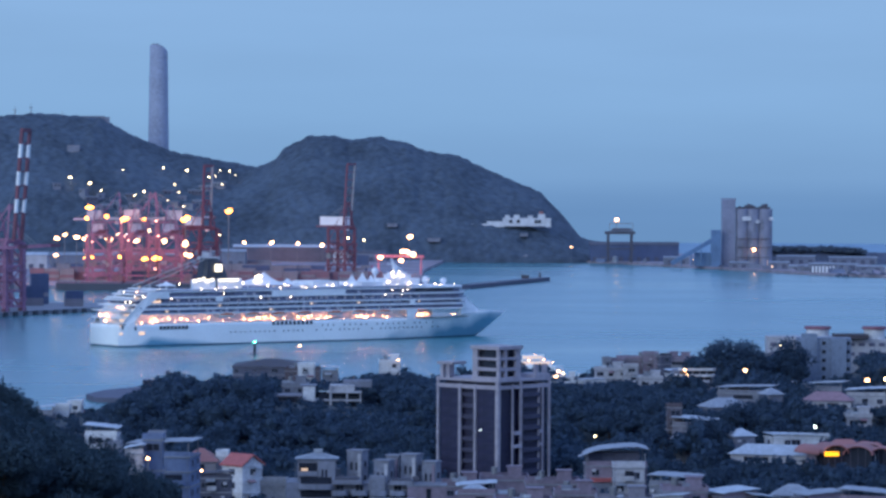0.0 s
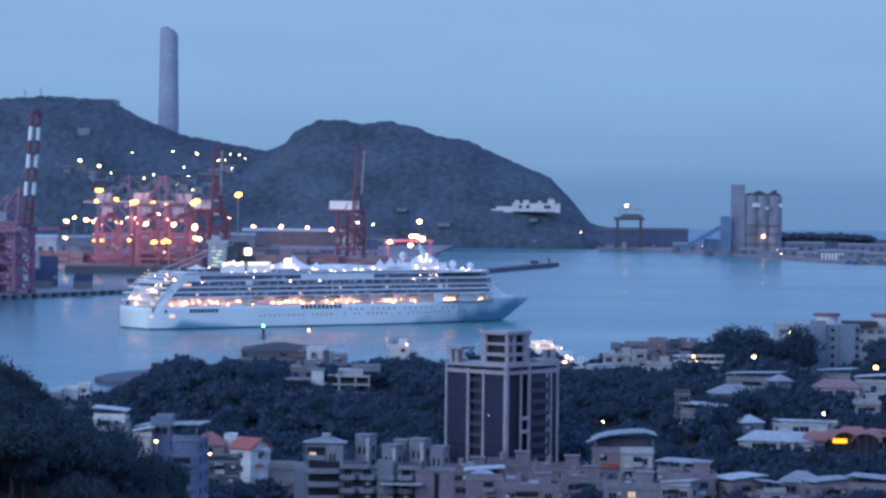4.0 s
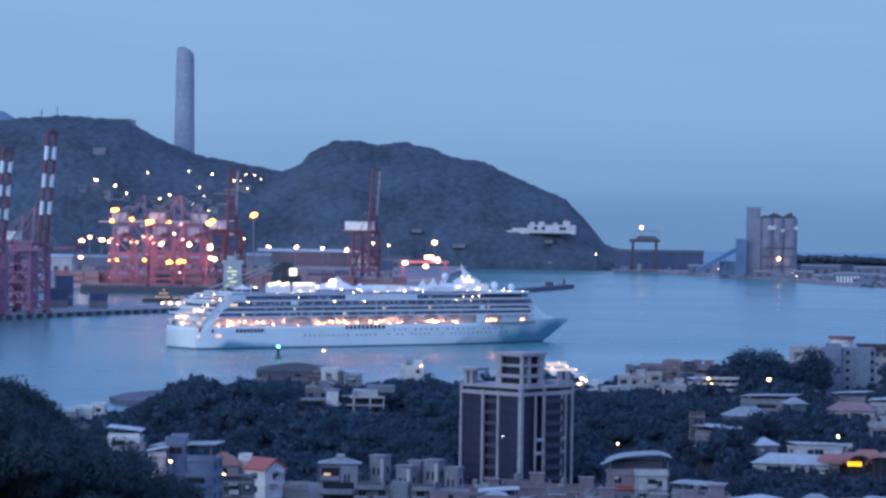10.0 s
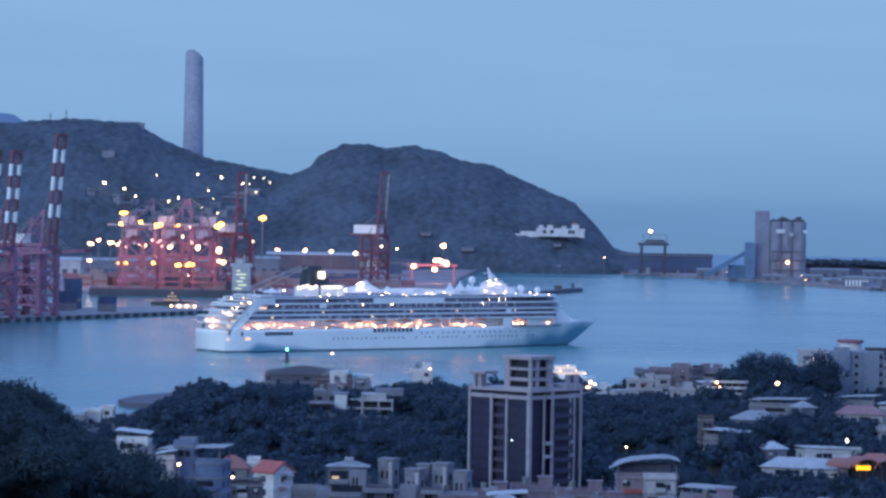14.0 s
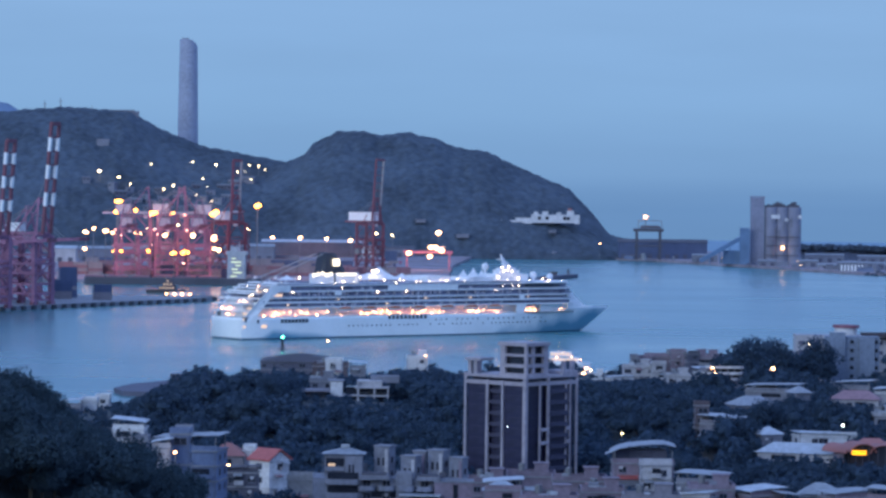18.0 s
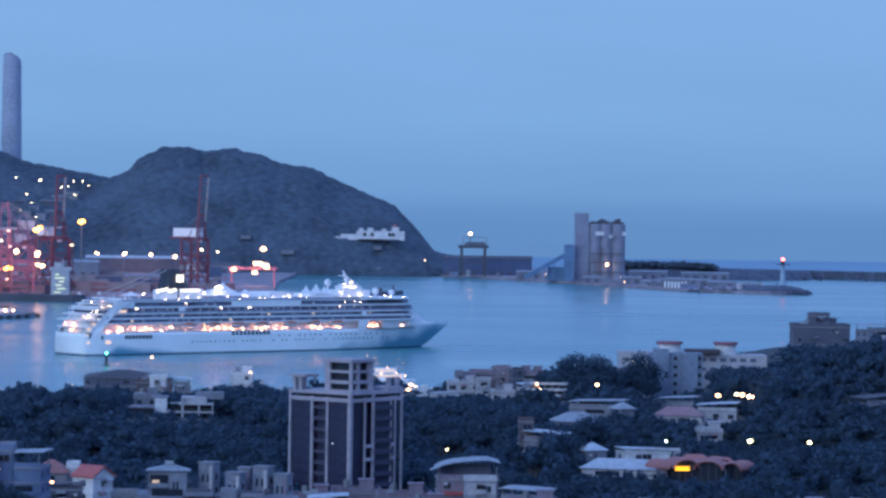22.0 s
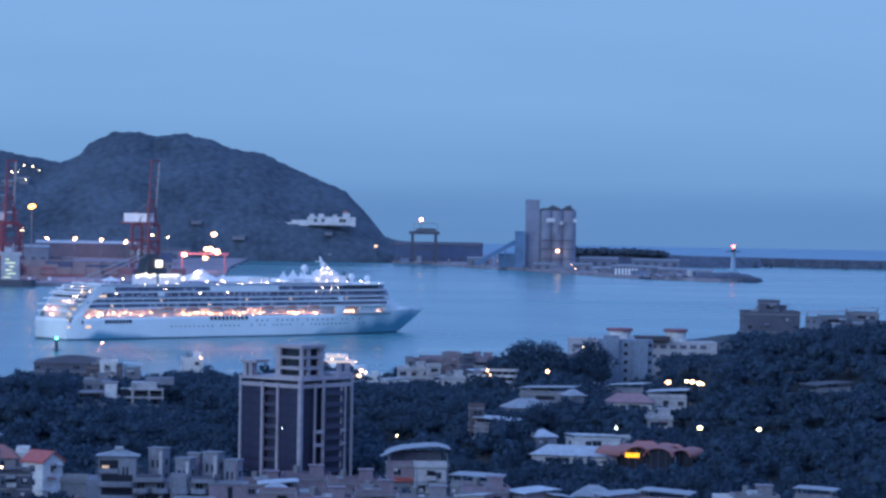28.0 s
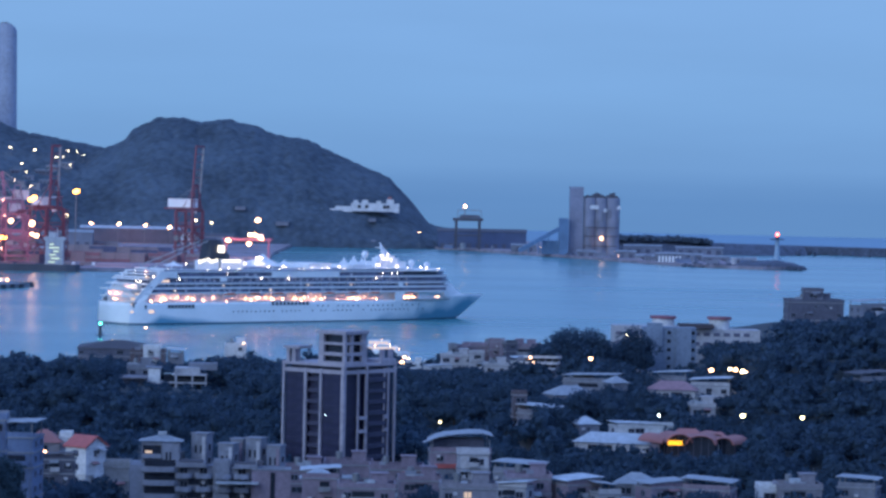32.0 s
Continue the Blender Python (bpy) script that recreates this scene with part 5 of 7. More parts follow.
        for f in range(2):
            box(bm, *beside(w * .51, 0), top - 3.4 - f * 3, .12, .8, 1.2, -.42)
        part("side_window", bm, "window_dark", st)
bm = bmesh.new()
box(bm, 12.6, -2, 0, 8.2, 6, F_TOP - .6)
part("side_wing", bm, "plaster_pink", flats)
bm = bmesh.new()
box(bm, 13, -5.05, F_TOP - 9, 1.0, .2, 8)
part("window_slit", bm, "window_dark", flats)
balc = None
for f in range(4):
    z = F_TOP - 2.6 - f * 2.85
    for k, u in enumerate((-6, -1.8, 2.4, 6.4)):
        if balc is None:
            bm = bmesh.new()
            rim = [(q * 1.9, -.5 - 1.5 * math.sqrt(max(0, 1 - q ** 4))) for q in (-1, -.9, -.7, -.4, 0, .4, .7, .9, 1)]
            prism(bm, rim + [(1.9, 0), (-1.9, 0)], 0, .22)
            prism(bm, rim + [(x * .94, y + .14) for x, y in rim[::-1]], .2, 1.1)
            balc = mesh_of("balcony", bm, "plaster_grey")
        b = piece("balcony", balc, flats, u, -3.0, z)
        piece("window", WIN["dark"], b, 0, -.05, 1.5)
bm = bmesh.new()
prism(bm, [(1, -8), (10, -8), (10, -3.4), (1, -3.4)], F_TOP - 3.4, F_TOP - 3.1)
part("canopy_roof", bm, "tin_white", flats)
# pale penthouses, dark slabs painting the shade of roof gaps, and low walls between the towers
for x, y, z, w, d, h, m in ((-4.5, -2.5, F_TOP - .2, 6.4, 5, 1.0, "plaster_flats"), (-4.5, -2.4, F_TOP + .8, 5.2, 4.4, .35, "slate"),
                            (2.0, -3.1, F_TOP - 7, 3.4, 2.2, 8.6, "plaster_flats"), (7.2, -3.0, F_TOP - .3, 5.0, 4.0, .9, "plaster_flats"), (7.2, -2.9, F_TOP + .6, 4.2, 3.4, .3, "slate"), (12.6, -2, F_TOP - .6, 8.6, 6.4, .35, "plaster_flats"), (-12.4, -2.6, F_TOP - 3.2, 2.6, .6, 2.4, "plaster_dark")):
    bm = bmesh.new()
    box(bm, x, y, z, w, d, h)
    part("bay", bm, m, flats)


deal = random.Random(52)
bm = bmesh.new()
box(bm, 0, 0, 0, 2.9, .3, 1.55)
LOGGIA = mesh_of("loggia", bm, "window_dark")
for f in range(5):
    for u in (-3.9, .3, 4.4, 8.2):
        o = piece("loggia", LOGGIA, flats, u + deal.uniform(-.3, .3), -3.02, F_TOP - 4.1 - f * 2.85)
        if deal.random() < .6:
            piece("air_conditioner", AIRCON, flats, u + 2.1, -3.0, F_TOP - 3.8 - f * 2.85)
for x, y in ((-13.5, 5), (-7.0, 4), (-1.2, 5), (3.6, 5.5), (9.5, 2)):
    roof_tank(flats, x, y, F_TOP)
for x, y, w in ((-11, 2, 1.6), (-6.4, 0.5, 2.2), (4.4, 1.5, 1.8), (10.2, 0, 1.4), (8.6, 4, 2.4)):
    bm = bmesh.new()
    box(bm, x, y, F_TOP, w, 1.6, deal.uniform(1.0, 2.2))
    part("roof_shed", bm, deal.choice(("tin_grey", "plaster_slate", "slate")), flats)
for k in range(7):
    bm = bmesh.new()
    ax = -15 + k * 4.4 + deal.uniform(-1, 1)
    tube(bm, (ax, 3, F_TOP), (ax, 3, F_TOP + deal.uniform(2.4, 4.6)), .06, n=5)
    beam(bm, (ax - .7, 3, F_TOP + 2.2), (ax + .7, 3, F_TOP + 2.2), .07)
    part("aerial", bm, "steel", flats)

# ---------- white frame villa above the woods ----------
VX, VY, VZ = -36.1, 1080, 13.7
villa = thing("villa", VX, VY, VZ - 3, "modern white villa with open concrete frames", "house")
keep_clear(VX, VY, 30, 12, VZ - .5)
bm = bmesh.new()
box(bm, -6.4, 2, 0, 3.8, 7, 10.8)
part("tower_wing", bm, "plaster_white", villa)
bm = bmesh.new()
box(bm, 3.6, 3.6, 0, 14, 6, 8.8)
part("room", bm, "window_dark", villa)
bm = bmesh.new()
box(bm, 4.2, 2, 8.9, 8.0, 9.4, 2.1)
part("upper_room", bm, "plaster_pale", villa)
for z, x0, x1 in ((6.0, -4.6, 10.4), (8.6, -.6, 10.4), (2.6, -4.6, 10.4)):
    bm = bmesh.new()
    box(bm, (x0 + x1) / 2, 1, z, x1 - x0, 8.6, .45)
    part("slab", bm, "plaster_pale", villa)
for x, w, z in ((-3.4, .4, 6.2), (.6, .75, 10.9), (5.8, .45, 8.8), (10.1, .4, 8.8)):
    bm = bmesh.new()
    box(bm, x, -3.2, -1, w, .6, z + 1)
    part("column", bm, "plaster_pale", villa)
bm = bmesh.new()
for x in (1.8, 3.0, 4.2):
    tube(bm, (x * 2.1, -3.25, 6.45), (x * 2.1, -3.25, 7.3), .05, n=5)
beam(bm, (.6, -3.25, 7.3), (10.1, -3.25, 7.3), .08)
part("railing", bm, "steel", villa)
bm = bmesh.new()
box(bm, -14, 3, 0, 9, 8, 7.4)
box(bm, -15, 1.5, 7.4, 13, 11, .5)
part("annex", bm, "plaster_beige", villa)
bm = bmesh.new()
box(bm, 9, 4, 10.2, 9, 6, 2.2)
part("roof_room", bm, "plaster_grey", villa)
bm = bmesh.new()
box(bm, -6.6, 2, 10.6, 5.2, 7.6, .4)
part("roof_slab", bm, "plaster_grey", villa)

# ---------- harbour office with two red-rimmed roof drums ----------
OX, OY = 140.7, 1215
office = thing("harbour_office", OX, OY, 6, "long white institute with two red-rimmed roof drums", "building")
keep_clear(129.7, OY, 28, 16, 20.9)
keep_clear(157.3, OY, 32, 16, 25.8)
O = lambda u: u * 0.20166666666666666 - 227.88333333333333
otop = 31.9 - 6
bm = bmesh.new()
box(bm, O(1080), 4, 0, 28, 12, otop)
ow = part("wall", bm, "plaster_pale", office)
bm = bmesh.new()
box(bm, O(1205), 6, 0, 28, 12, otop - 1.0)
ow2 = part("wall", bm, "plaster_pale", office)
bm = bmesh.new()
box(bm, 0, 0, 0, 2.2, .2, 1.3)
pane = mesh_of("window", bm, "glass_band")
for u in (1020, 1034, 1048, 1062, 1160, 1178, 1196, 1214, 1232, 1250):
    for z in (3.4, 6.8):
        piece("window", pane, office, O(u), -2.1 if u < 1140 else -.1, otop - z)
for u, r in ((1102, 5.0), (1203, 4.6)):
    bm = bmesh.new()
    tube(bm, (O(u), 5, otop - 1.5), (O(u), 5, otop + 2.6), r * .82, r * .82, 24)
    dr = part("roof_drum", bm, "plaster_white", office)
    bm = bmesh.new()
    tube(bm, (O(u), 5, otop + 2.6), (O(u), 5, otop + 3.5), r, r * .94, 24)
    part("rim", bm, "crane_dark", dr, "dark red rim")
bm = bmesh.new()
box(bm, O(1158), 1, otop - .6, 12, 9, 1.6)
part("low_roof", bm, "tile_brown", office)
block = thing("grey_block", 133.6, 1185, 6, "grey slab block with vertical ribs", "building")
keep_clear(133.6, 1185, 20, 10, 15.6)
btop = 34.4 - 6
bm = bmesh.new()
box(bm, 0, 3, 0, 18.6, 8, btop - 1.6)
part("wall", bm, "plaster_bluish", block)
for x in (-5.5, 4.8):
    bm = bmesh.new()
    box(bm, x, -1.4, 0, 5.5, 1.8, btop - (0 if x < 0 else 1.5))
    part("rib", bm, "plaster_bluish", block)
bm = bmesh.new()
box(bm, 0, 0, 0, 1.2, .2, 1.2)
pane = mesh_of("window", bm, "window_dark")
for f in range(5):
    for x in (-.3, 8.2):
        piece("window", pane, block, x, -1.05, btop - 4 - f * 3)

# ---------- restaurant with vaulted red roofs ----------
RX, RY = 105.9, 880
rest = thing("restaurant", RX, RY, 13.9, "low restaurant with salmon barrel-vaulted roofs and lit sign", "restaurant")
keep_clear(RX, RY, 26, 12, 14.0)
R0 = lambda u: (u - 1150) * 0.14666666666666667
bm = bmesh.new()
box(bm, 0.5, 5, -3, 22, 8, 5.0)
part("wall", bm, "plaster_pink", rest)
def vault(u, r, y, foot, rise, aim_to, deep=11.0):
    """A barrel vault with a dark arched front, turned about its middle."""
    def put(px, py, pz):
        c, s2 = math.cos(aim_to), math.sin(aim_to)
        return R0(u) + c * px - s2 * py, y + s2 * px + c * py, pz
    bm = bmesh.new()
    rows = []
    for k in range(15):
        a = math.pi * k / 14
        rows.append([bm.verts.new(put(rr * math.cos(a), j, foot + rr * rise * math.sin(a))) for rr in (r, r - .35) for j in (-deep * .45, deep * .55)])
    for a, b in zip(rows, rows[1:]):
        bm.faces.new((a[0], b[0], b[1], a[1]))
        bm.faces.new((a[2], a[3], b[3], b[2]))
        bm.faces.new((a[0], a[2], b[2], b[0]))
        bm.faces.new((a[1], b[1], b[3], a[3]))
    part("vault", bm, "tile_red", rest, "salmon barrel vault roof")
    bm = bmesh.new()
    face = [(r - .3) * math.cos(math.pi * i / 12) for i in range(13)]
    top = [foot + (r - .3) * rise * math.sin(math.pi * i / 12) for i in range(13)]
    front = [bm.verts.new(put(a, -deep * .33, b)) for a, b in zip(face, top)] + [bm.verts.new(put(a, -deep * .33, foot - 4)) for a in (-r + .3, r - .3)]
    back = [bm.verts.new(v.co + Vector((0, .3, 0))) for v in front]
    bm.faces.new(front)
    bm.faces.new(back[::-1])
    for i in range(15):
        j = (i + 1) % 15
        bm.faces.new((front[i], back[i], back[j], front[j]))
    part("arch_window", bm, "window_dark", rest)
    bm = bmesh.new()
    for q in (-.5, 0, .5):
        h = foot + (r - .3) * rise * math.sqrt(1 - q * q)
        beam(bm, put(q * r, -deep * .345, foot - 4), put(q * r, -deep * .345, h), .14)
    part("glazing_bar", bm, "plaster_dark", rest)


for q in ((1097, 3.4, 3, 2.4, .62, .5), (1118, 3.5, 0, 2.9, .66, .15), (1146, 3.1, 2, 2.5, .6, -.2), (1168, 3.9, -1, 2.6, .6, -.25), (1193, 3.0, 2, 2.4, .62, .3), (1216, 3.6, 3, 2.3, .55, -.5), (1190, 3.2, 9, 3.0, .55, 0)):
    vault(*q)
bm = bmesh.new()
for q in range(6):
    box(bm, R0(1114) - 1.55 + q * .62, -6.2, 3.05, .5, .3, .42)
box(bm, R0(1114), -6.2, 2.45, 3.7, .3, .42)
part("sign", bm, "glow_yellow", rest, "glowing yellow sign")
for u, w, y, z in ((1150, 11, 12, 5.4), (1200, 9, 13, 4.6)):      # hipped roofs behind the vaults
    bm = bmesh.new()
    lo = [bm.verts.new((R0(u) + i * w / 2, y + j * 5, 2.6)) for i, j in ((-1, -1), (1, -1), (1, 1), (-1, 1))]
    hi = [bm.verts.new((R0(u) + i * w / 5, y, z)) for i in (-1, 1)]
    for f in ((lo[0], lo[1], hi[1], hi[0]), (lo[2], lo[3], hi[0], hi[1]), (lo[1], lo[2], hi[1]), (lo[3], lo[0], hi[0]), lo[::-1]):
        bm.faces.new(f)
    part("hip_roof", bm, "tile_red", rest, "salmon hipped roof")
    bm = bmesh.new()
    box(bm, R0(u), y, -3, w * .9, 8.6, 5.7)
    part("wall", bm, "plaster_pink", rest)
bm = bmesh.new()
box(bm, R0(1190), -1.6, -2, 1.6, .3, 4.4)
part("door", bm, "plaster_white", rest)

# ---------- harbour edge: round pier, ferry, dock ----------
bm = bmesh.new()
prism(bm, [(-141, 1340), (-135, 1320), (-115, 1314), (-60, 1330), (-60, 1415), (-102, 1413), (-124, 1394), (-137, 1368)], -2, 2.0)
tagged(part("pier_head", bm, "plaster_dark"), "round-ended concrete harbour pier", "pier", kind="structure")
shed = thing("pier_shed", -118.5, 1385, 2.0, "dark low shed on the round pier", "shed")
bm = bmesh.new()
box(bm, 0, 0, 0, 7.5, 7, 3.2)
part("wall", bm, "brown_brick", shed)
bm = bmesh.new()
box(bm, 0, 0, 3.2, 8.6, 8.2, .5, 0, .8)
part("roof", bm, "tin_grey", shed)

ferry = thing("ferry", 42.7, 1560, 0, "small white ferry with bright cabin lights", "boat")
bm = bmesh.new()
prism(bm, [(-11, -3), (9, -3), (13, 0), (9, 3), (-11, 3)], -.5, 2.4)
part("hull", bm, "paint_white", ferry)
for z, w, x in ((2.4, 17, -1), (5.0, 10, -1)):
    bm = bmesh.new()
    box(bm, x, 0, z, w, 5, 2.4)
    cab = part("cabin", bm, "paint_white", ferry)
    bm = bmesh.new()
    box(bm, 0, -2.55, z + .9, 1.2, .12, 1.0)
    pane = mesh_of("window", bm, "glow_port")
    for i in range(int(w / 1.8)):
        piece("window", pane, cab, x - w / 2 + .9 + i * 1.8)
bm = bmesh.new()
ball(bm, 0, 0, 0, .25)
dock_lamp = mesh_of("lamp", bm, "glow_warm")
for x, y, z in ((-9.6, -3, 6.0), (-8.5, -3, 4.4), (0, -2, 7.4), (4, -3, 5.4), (-3, -3, 5.0), (8, -3, 4)):
    piece("lamp", dock_lamp, ferry, x, y, z)


def lamp_post(x, y, ground, head, material, r, name="street_lamp", label="street lamp with a glowing head", squash=.75, group="street lamps"):
    """A post from the ground with a lantern at head height."""
    ob = thing(name, x, y, ground, label, "lamp", group)
    h = head - ground
    bm = bmesh.new()
    tube(bm, (0, .3, -.5), (0, .3, h), max(.09, h * .010), max(.07, h * .006), 6)
    beam(bm, (0, .3, h), (0, -.2, h + .1), .14)
    part("post", bm, "steel", ob)
    bm = bmesh.new()
    if r > 1.6:      # a cluster of lamps on one mast head, enlarged to the size of their glare
        q = random.Random(int(x * 7 + y * 3))
        for k in range(q.choice((2, 3, 3))):
            ball(bm, q.uniform(-.6, .6) * r, -r * .6, h + q.uniform(-.3, .3) * r, r * q.uniform(.4, .68), squash)
    else:
        ball(bm, 0, -r * .6, h, r * .8, squash)
    part("lantern", bm, material, ob, smooth=True)
    return ob


# lamps in the town and along the water: place, height of the lantern, glow, size
for (x, y, z), mat, r in (
        ((80.9, 1120, 23.1), "glow_warm", .72), ((80.2, 1121, 24.8), "glow_warm", .5), ((101.0, 1130, 24.3), "glow_warm", .8), ((120.1, 1200, 29.4), "glow_white", .42), ((111.7, 1175, 23.1), "glow_cool", .4), ((110.6, 1165, 19.5), "glow_cool", .35),
        ((-54.5, 755, 22.3), "glow_warm", .6), ((-53.2, 750, 22.2), "glow_warm", .4), ((-58.0, 668, 31.6), "glow_warm", .42), ((-17.6, 1338, 16.3), "glow_warm", .45),
          ((103.5, 940, 19.3), "glow_cool", .35), ((103.7, 940, 18.8), "glow_cool", .2),
        ((-61.0, 1450, 16.3), "glow_warm", .55), ((50.1, 1490, 1.2), "glow_warm", 1.1), ((55.1, 1480, 1.4), "glow_warm", .8), ((51.4, 1500, 3.2), "glow_warm", .9), ((53.2, 1495, 2.7), "glow_white", .5)):
    lamp_post(x, y, max(2.0, float(land(x, y))) if y < 1440 else 0.5, z, mat, r)
    keep_clear(x, y, 2.4, 2.4, z - 1.3)


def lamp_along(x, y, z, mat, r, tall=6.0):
    """A street lamp placed to fit the camera's view: slid along the sight line through (x, y, z) to where the ground
    lies a post's height below it.
    """
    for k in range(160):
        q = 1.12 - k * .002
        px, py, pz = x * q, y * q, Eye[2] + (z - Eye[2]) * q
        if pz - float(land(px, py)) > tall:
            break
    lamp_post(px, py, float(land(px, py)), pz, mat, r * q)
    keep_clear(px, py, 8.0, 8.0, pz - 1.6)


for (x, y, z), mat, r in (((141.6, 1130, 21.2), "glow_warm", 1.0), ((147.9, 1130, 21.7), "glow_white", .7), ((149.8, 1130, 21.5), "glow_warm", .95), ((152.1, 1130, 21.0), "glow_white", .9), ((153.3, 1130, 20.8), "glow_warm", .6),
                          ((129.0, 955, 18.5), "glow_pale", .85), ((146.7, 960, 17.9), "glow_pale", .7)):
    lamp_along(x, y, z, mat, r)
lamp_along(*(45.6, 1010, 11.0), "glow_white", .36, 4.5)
bm = bmesh.new()
ball(bm, *(tower.matrix_basis.inverted() @ Vector((9.4, 836.5, 25.2))), .085)
part("lit_window", bm, "glow_cool", tower, "one small lit window")
tip = thing("pier_beacon", 86, 3008, 3.2, "short dark beacon on the pier end", "beacon")
bm = bmesh.new()
tube(bm, (0, 0, 0), (0, 0, 4.5), 1.2, .8, 8)
part("post", bm, "slate", tip)
bm = bmesh.new()
box(bm, -14, -40, 0, 7, 5, 3)
part("hut", bm, "slate", tip)
green = thing("harbour_beacon", *(-94.2, 1699.1), 0, "small dark harbour beacon with a green light", "beacon")
bm = bmesh.new()
tube(bm, (0, 0, -1), (0, 0, 5.2), .9, .6, 10)
box(bm, 0, 0, -2, 4, 4, 2.4)
part("tower", bm, "paint_dark", green)
bm = bmesh.new()
ball(bm, 0, 0, 6.0, .55)
part("light", bm, "glow_green", green)
dock = thing("lit_dock", 53.1, 1490, 0, "low quay edge crowded with small lit boats", "quay")
bm = bmesh.new()
box(bm, 0, 4, -2, 22, 9, 3.4)
part("deck", bm, "concrete", dock)
bm = bmesh.new()
for i in range(5):
    box(bm, -8 + i * 4, 1, 1.4, 2.8, 3, 1.2 + (i % 2))
part("cabin", bm, "plaster_white", dock)


# ---------- the port ----------
def crane(x, y, ground, turn, label, boom=76.0, lift=85.0, gauge=24.0, span=18.0, hinge=44.0, stripes=True, scale=1.0, house_mat="paint_white", dark=False, cabin=(12, 6.6, 5.2), setback=0.0, pale=False, lamps=0, slim=1.0, apart=4.2):
    """A ship-to-shore container crane: rails along local y, boom over local +x."""
    ob = thing("container_crane", x, y, ground, label, "crane", "container cranes", turn)
    g, s, H = gauge / 2, span / 2, hinge

    def bar(bm, a, b, w, h=None):
        beam(bm, a, b, w * slim, None if h is None else h * slim)
    red = "crane_dark" if dark else "crane_red"
    for i, j in itertools.product((-1, 1), (-1, 1)):
        bm = bmesh.new()
        bar(bm, (i * g, j * s, 0), (i * g, j * s, H), 2.7)
        leg = part("leg", bm, red, ob)
        bm = bmesh.new()
        box(bm, i * g, j * s, -.1, 2.4, 6.0, 1.9)
        part("bogie", bm, "crane_dark", leg)
    for j in (-1, 1):
        bm = bmesh.new()
        bar(bm, (-g, j * s, 13), (g, j * s, 13), 1.5)
        bar(bm, (-g, j * s, 13), (g, j * s, H * .72), 1.3)
        bar(bm, (g, j * s, 14), (-g, j * s, H * .72), 1.3)
        bar(bm, (-g, j * s, H - 1), (g, j * s, H - 1), 1.5)
        bar(bm, (-g, j * s, H * .72), (g, j * s, H * .72), 1.0)
        bar(bm, (-g, j * s, H * .72), (0, j * s, H), .8)
        bar(bm, (g, j * s, H * .72), (0, j * s, H), .8)
        bar(bm, (-g, j * s, 1), (0, j * s, 13), 1.2)
        bar(bm, (g, j * s, 1), (0, j * s, 13), 1.2)
        part("side_frame", bm, red, ob)
    for i in (-1, 1):
        for z0, z1, w in ((13, 13, 1.5), (H, H, 1.6), (H * .66, H * .66, 1.2), (13, H * .66, .7), (H * .66, 13, .7), (3, 3, 1.2)):
            bm = bmesh.new()
            bar(bm, (i * g, -s, z0), (i * g, s, z1), w)
            part("cross_beam", bm, red, ob)
    bm = bmesh.new()
    for j in (-3.6, 3.6):
        bar(bm, (-g - 16, j, H + 1.5), (g + 3, j, H + 1.5), 1.3, 1.9)
    for k in range(8):
        xk = -g - 15 + k * (2 * g + 17) / 7
        bar(bm, (xk, -3.6, H + 1.5), (xk, 3.6, H + 1.5), .7)
    part("girder", bm, "crane_pale" if pale else red, ob)
    bm = bmesh.new()
    box(bm, -g + 2, 0, H + 2.6, *cabin)
    box(bm, -g + 2, 0, H + 2.6 + cabin[2], cabin[0] + .6, cabin[1] + .6, .4)
    part("machinery_house", bm, house_mat, ob)
    bm = bmesh.new()
    for j in (-1, 1):
        bar(bm, (g, j * s * .8, H), (g - 2, j * 2.2, H + 24), 1.1)
        bar(bm, (-g + 4, j * s * .6, H), (g - 2, j * 2.2, H + 24), .8)
    bar(bm, (g - 2, -2.6, H + 24), (g - 2, 2.6, H + 24), 1.2)
    bar(bm, (g - 1, -3.5, H + 13), (g - 1, 3.5, H + 13), .8)
    part("apex_frame", bm, red, ob)
    # boom
    a = radians(lift)
    d = Vector((math.cos(a), 0, math.sin(a)))
    root = Vector((g + 3 - setback, 0, H + 1.5))
    n = 8
    boom_ob = None
    for j in (-apart, apart):
        for k in range(n):
            p, q = root + d * (boom * k / n), root + d * (boom * (k + 1) / n)
            bm = bmesh.new()
            bar(bm, p + Vector((0, j, 0)), q + Vector((0, j, 0)), 1.7, 2.0)
            white = stripes and k % 2 == 0 and k > 0
            seg = part("boom_girder", bm, "paint_white" if white else "crane_dark" if stripes else ("rope_grey" if dark and j > 0 and k > 1 else "crane_pale" if pale else red), ob)
    for k in range(1, n + 1):
        p = root + d * (boom * k / n)
        bm = bmesh.new()
        bar(bm, p + Vector((0, -apart, 0)), p + Vector((0, apart, 0)), .9 if k < n else 2.4)
        part("boom_tie", bm, "crane_dark", ob)
    # zigzag stair up one leg
    bm = bmesh.new()
    for k in range(int(H / 4)):
        y0, y1 = (s + 1.5, s + 5) if k % 2 else (s + 5, s + 1.5)
        bar(bm, (g - 1, y0, k * 4), (g - 1, y1, k * 4 + 4), 1.3, .5)
        bar(bm, (g - 1, y1 - 1, k * 4 + 4), (g - 1, y1 + 1, k * 4 + 4), 1.5, .4)
    bar(bm, (g - 1.8, s + 5.8, 0), (g - 1.8, s + 5.8, H), .4)
    bar(bm, (g - 1.8, s + .9, 0), (g - 1.8, s + .9, H), .4)
    part("stair", bm, red, ob)
    bm = bmesh.new()
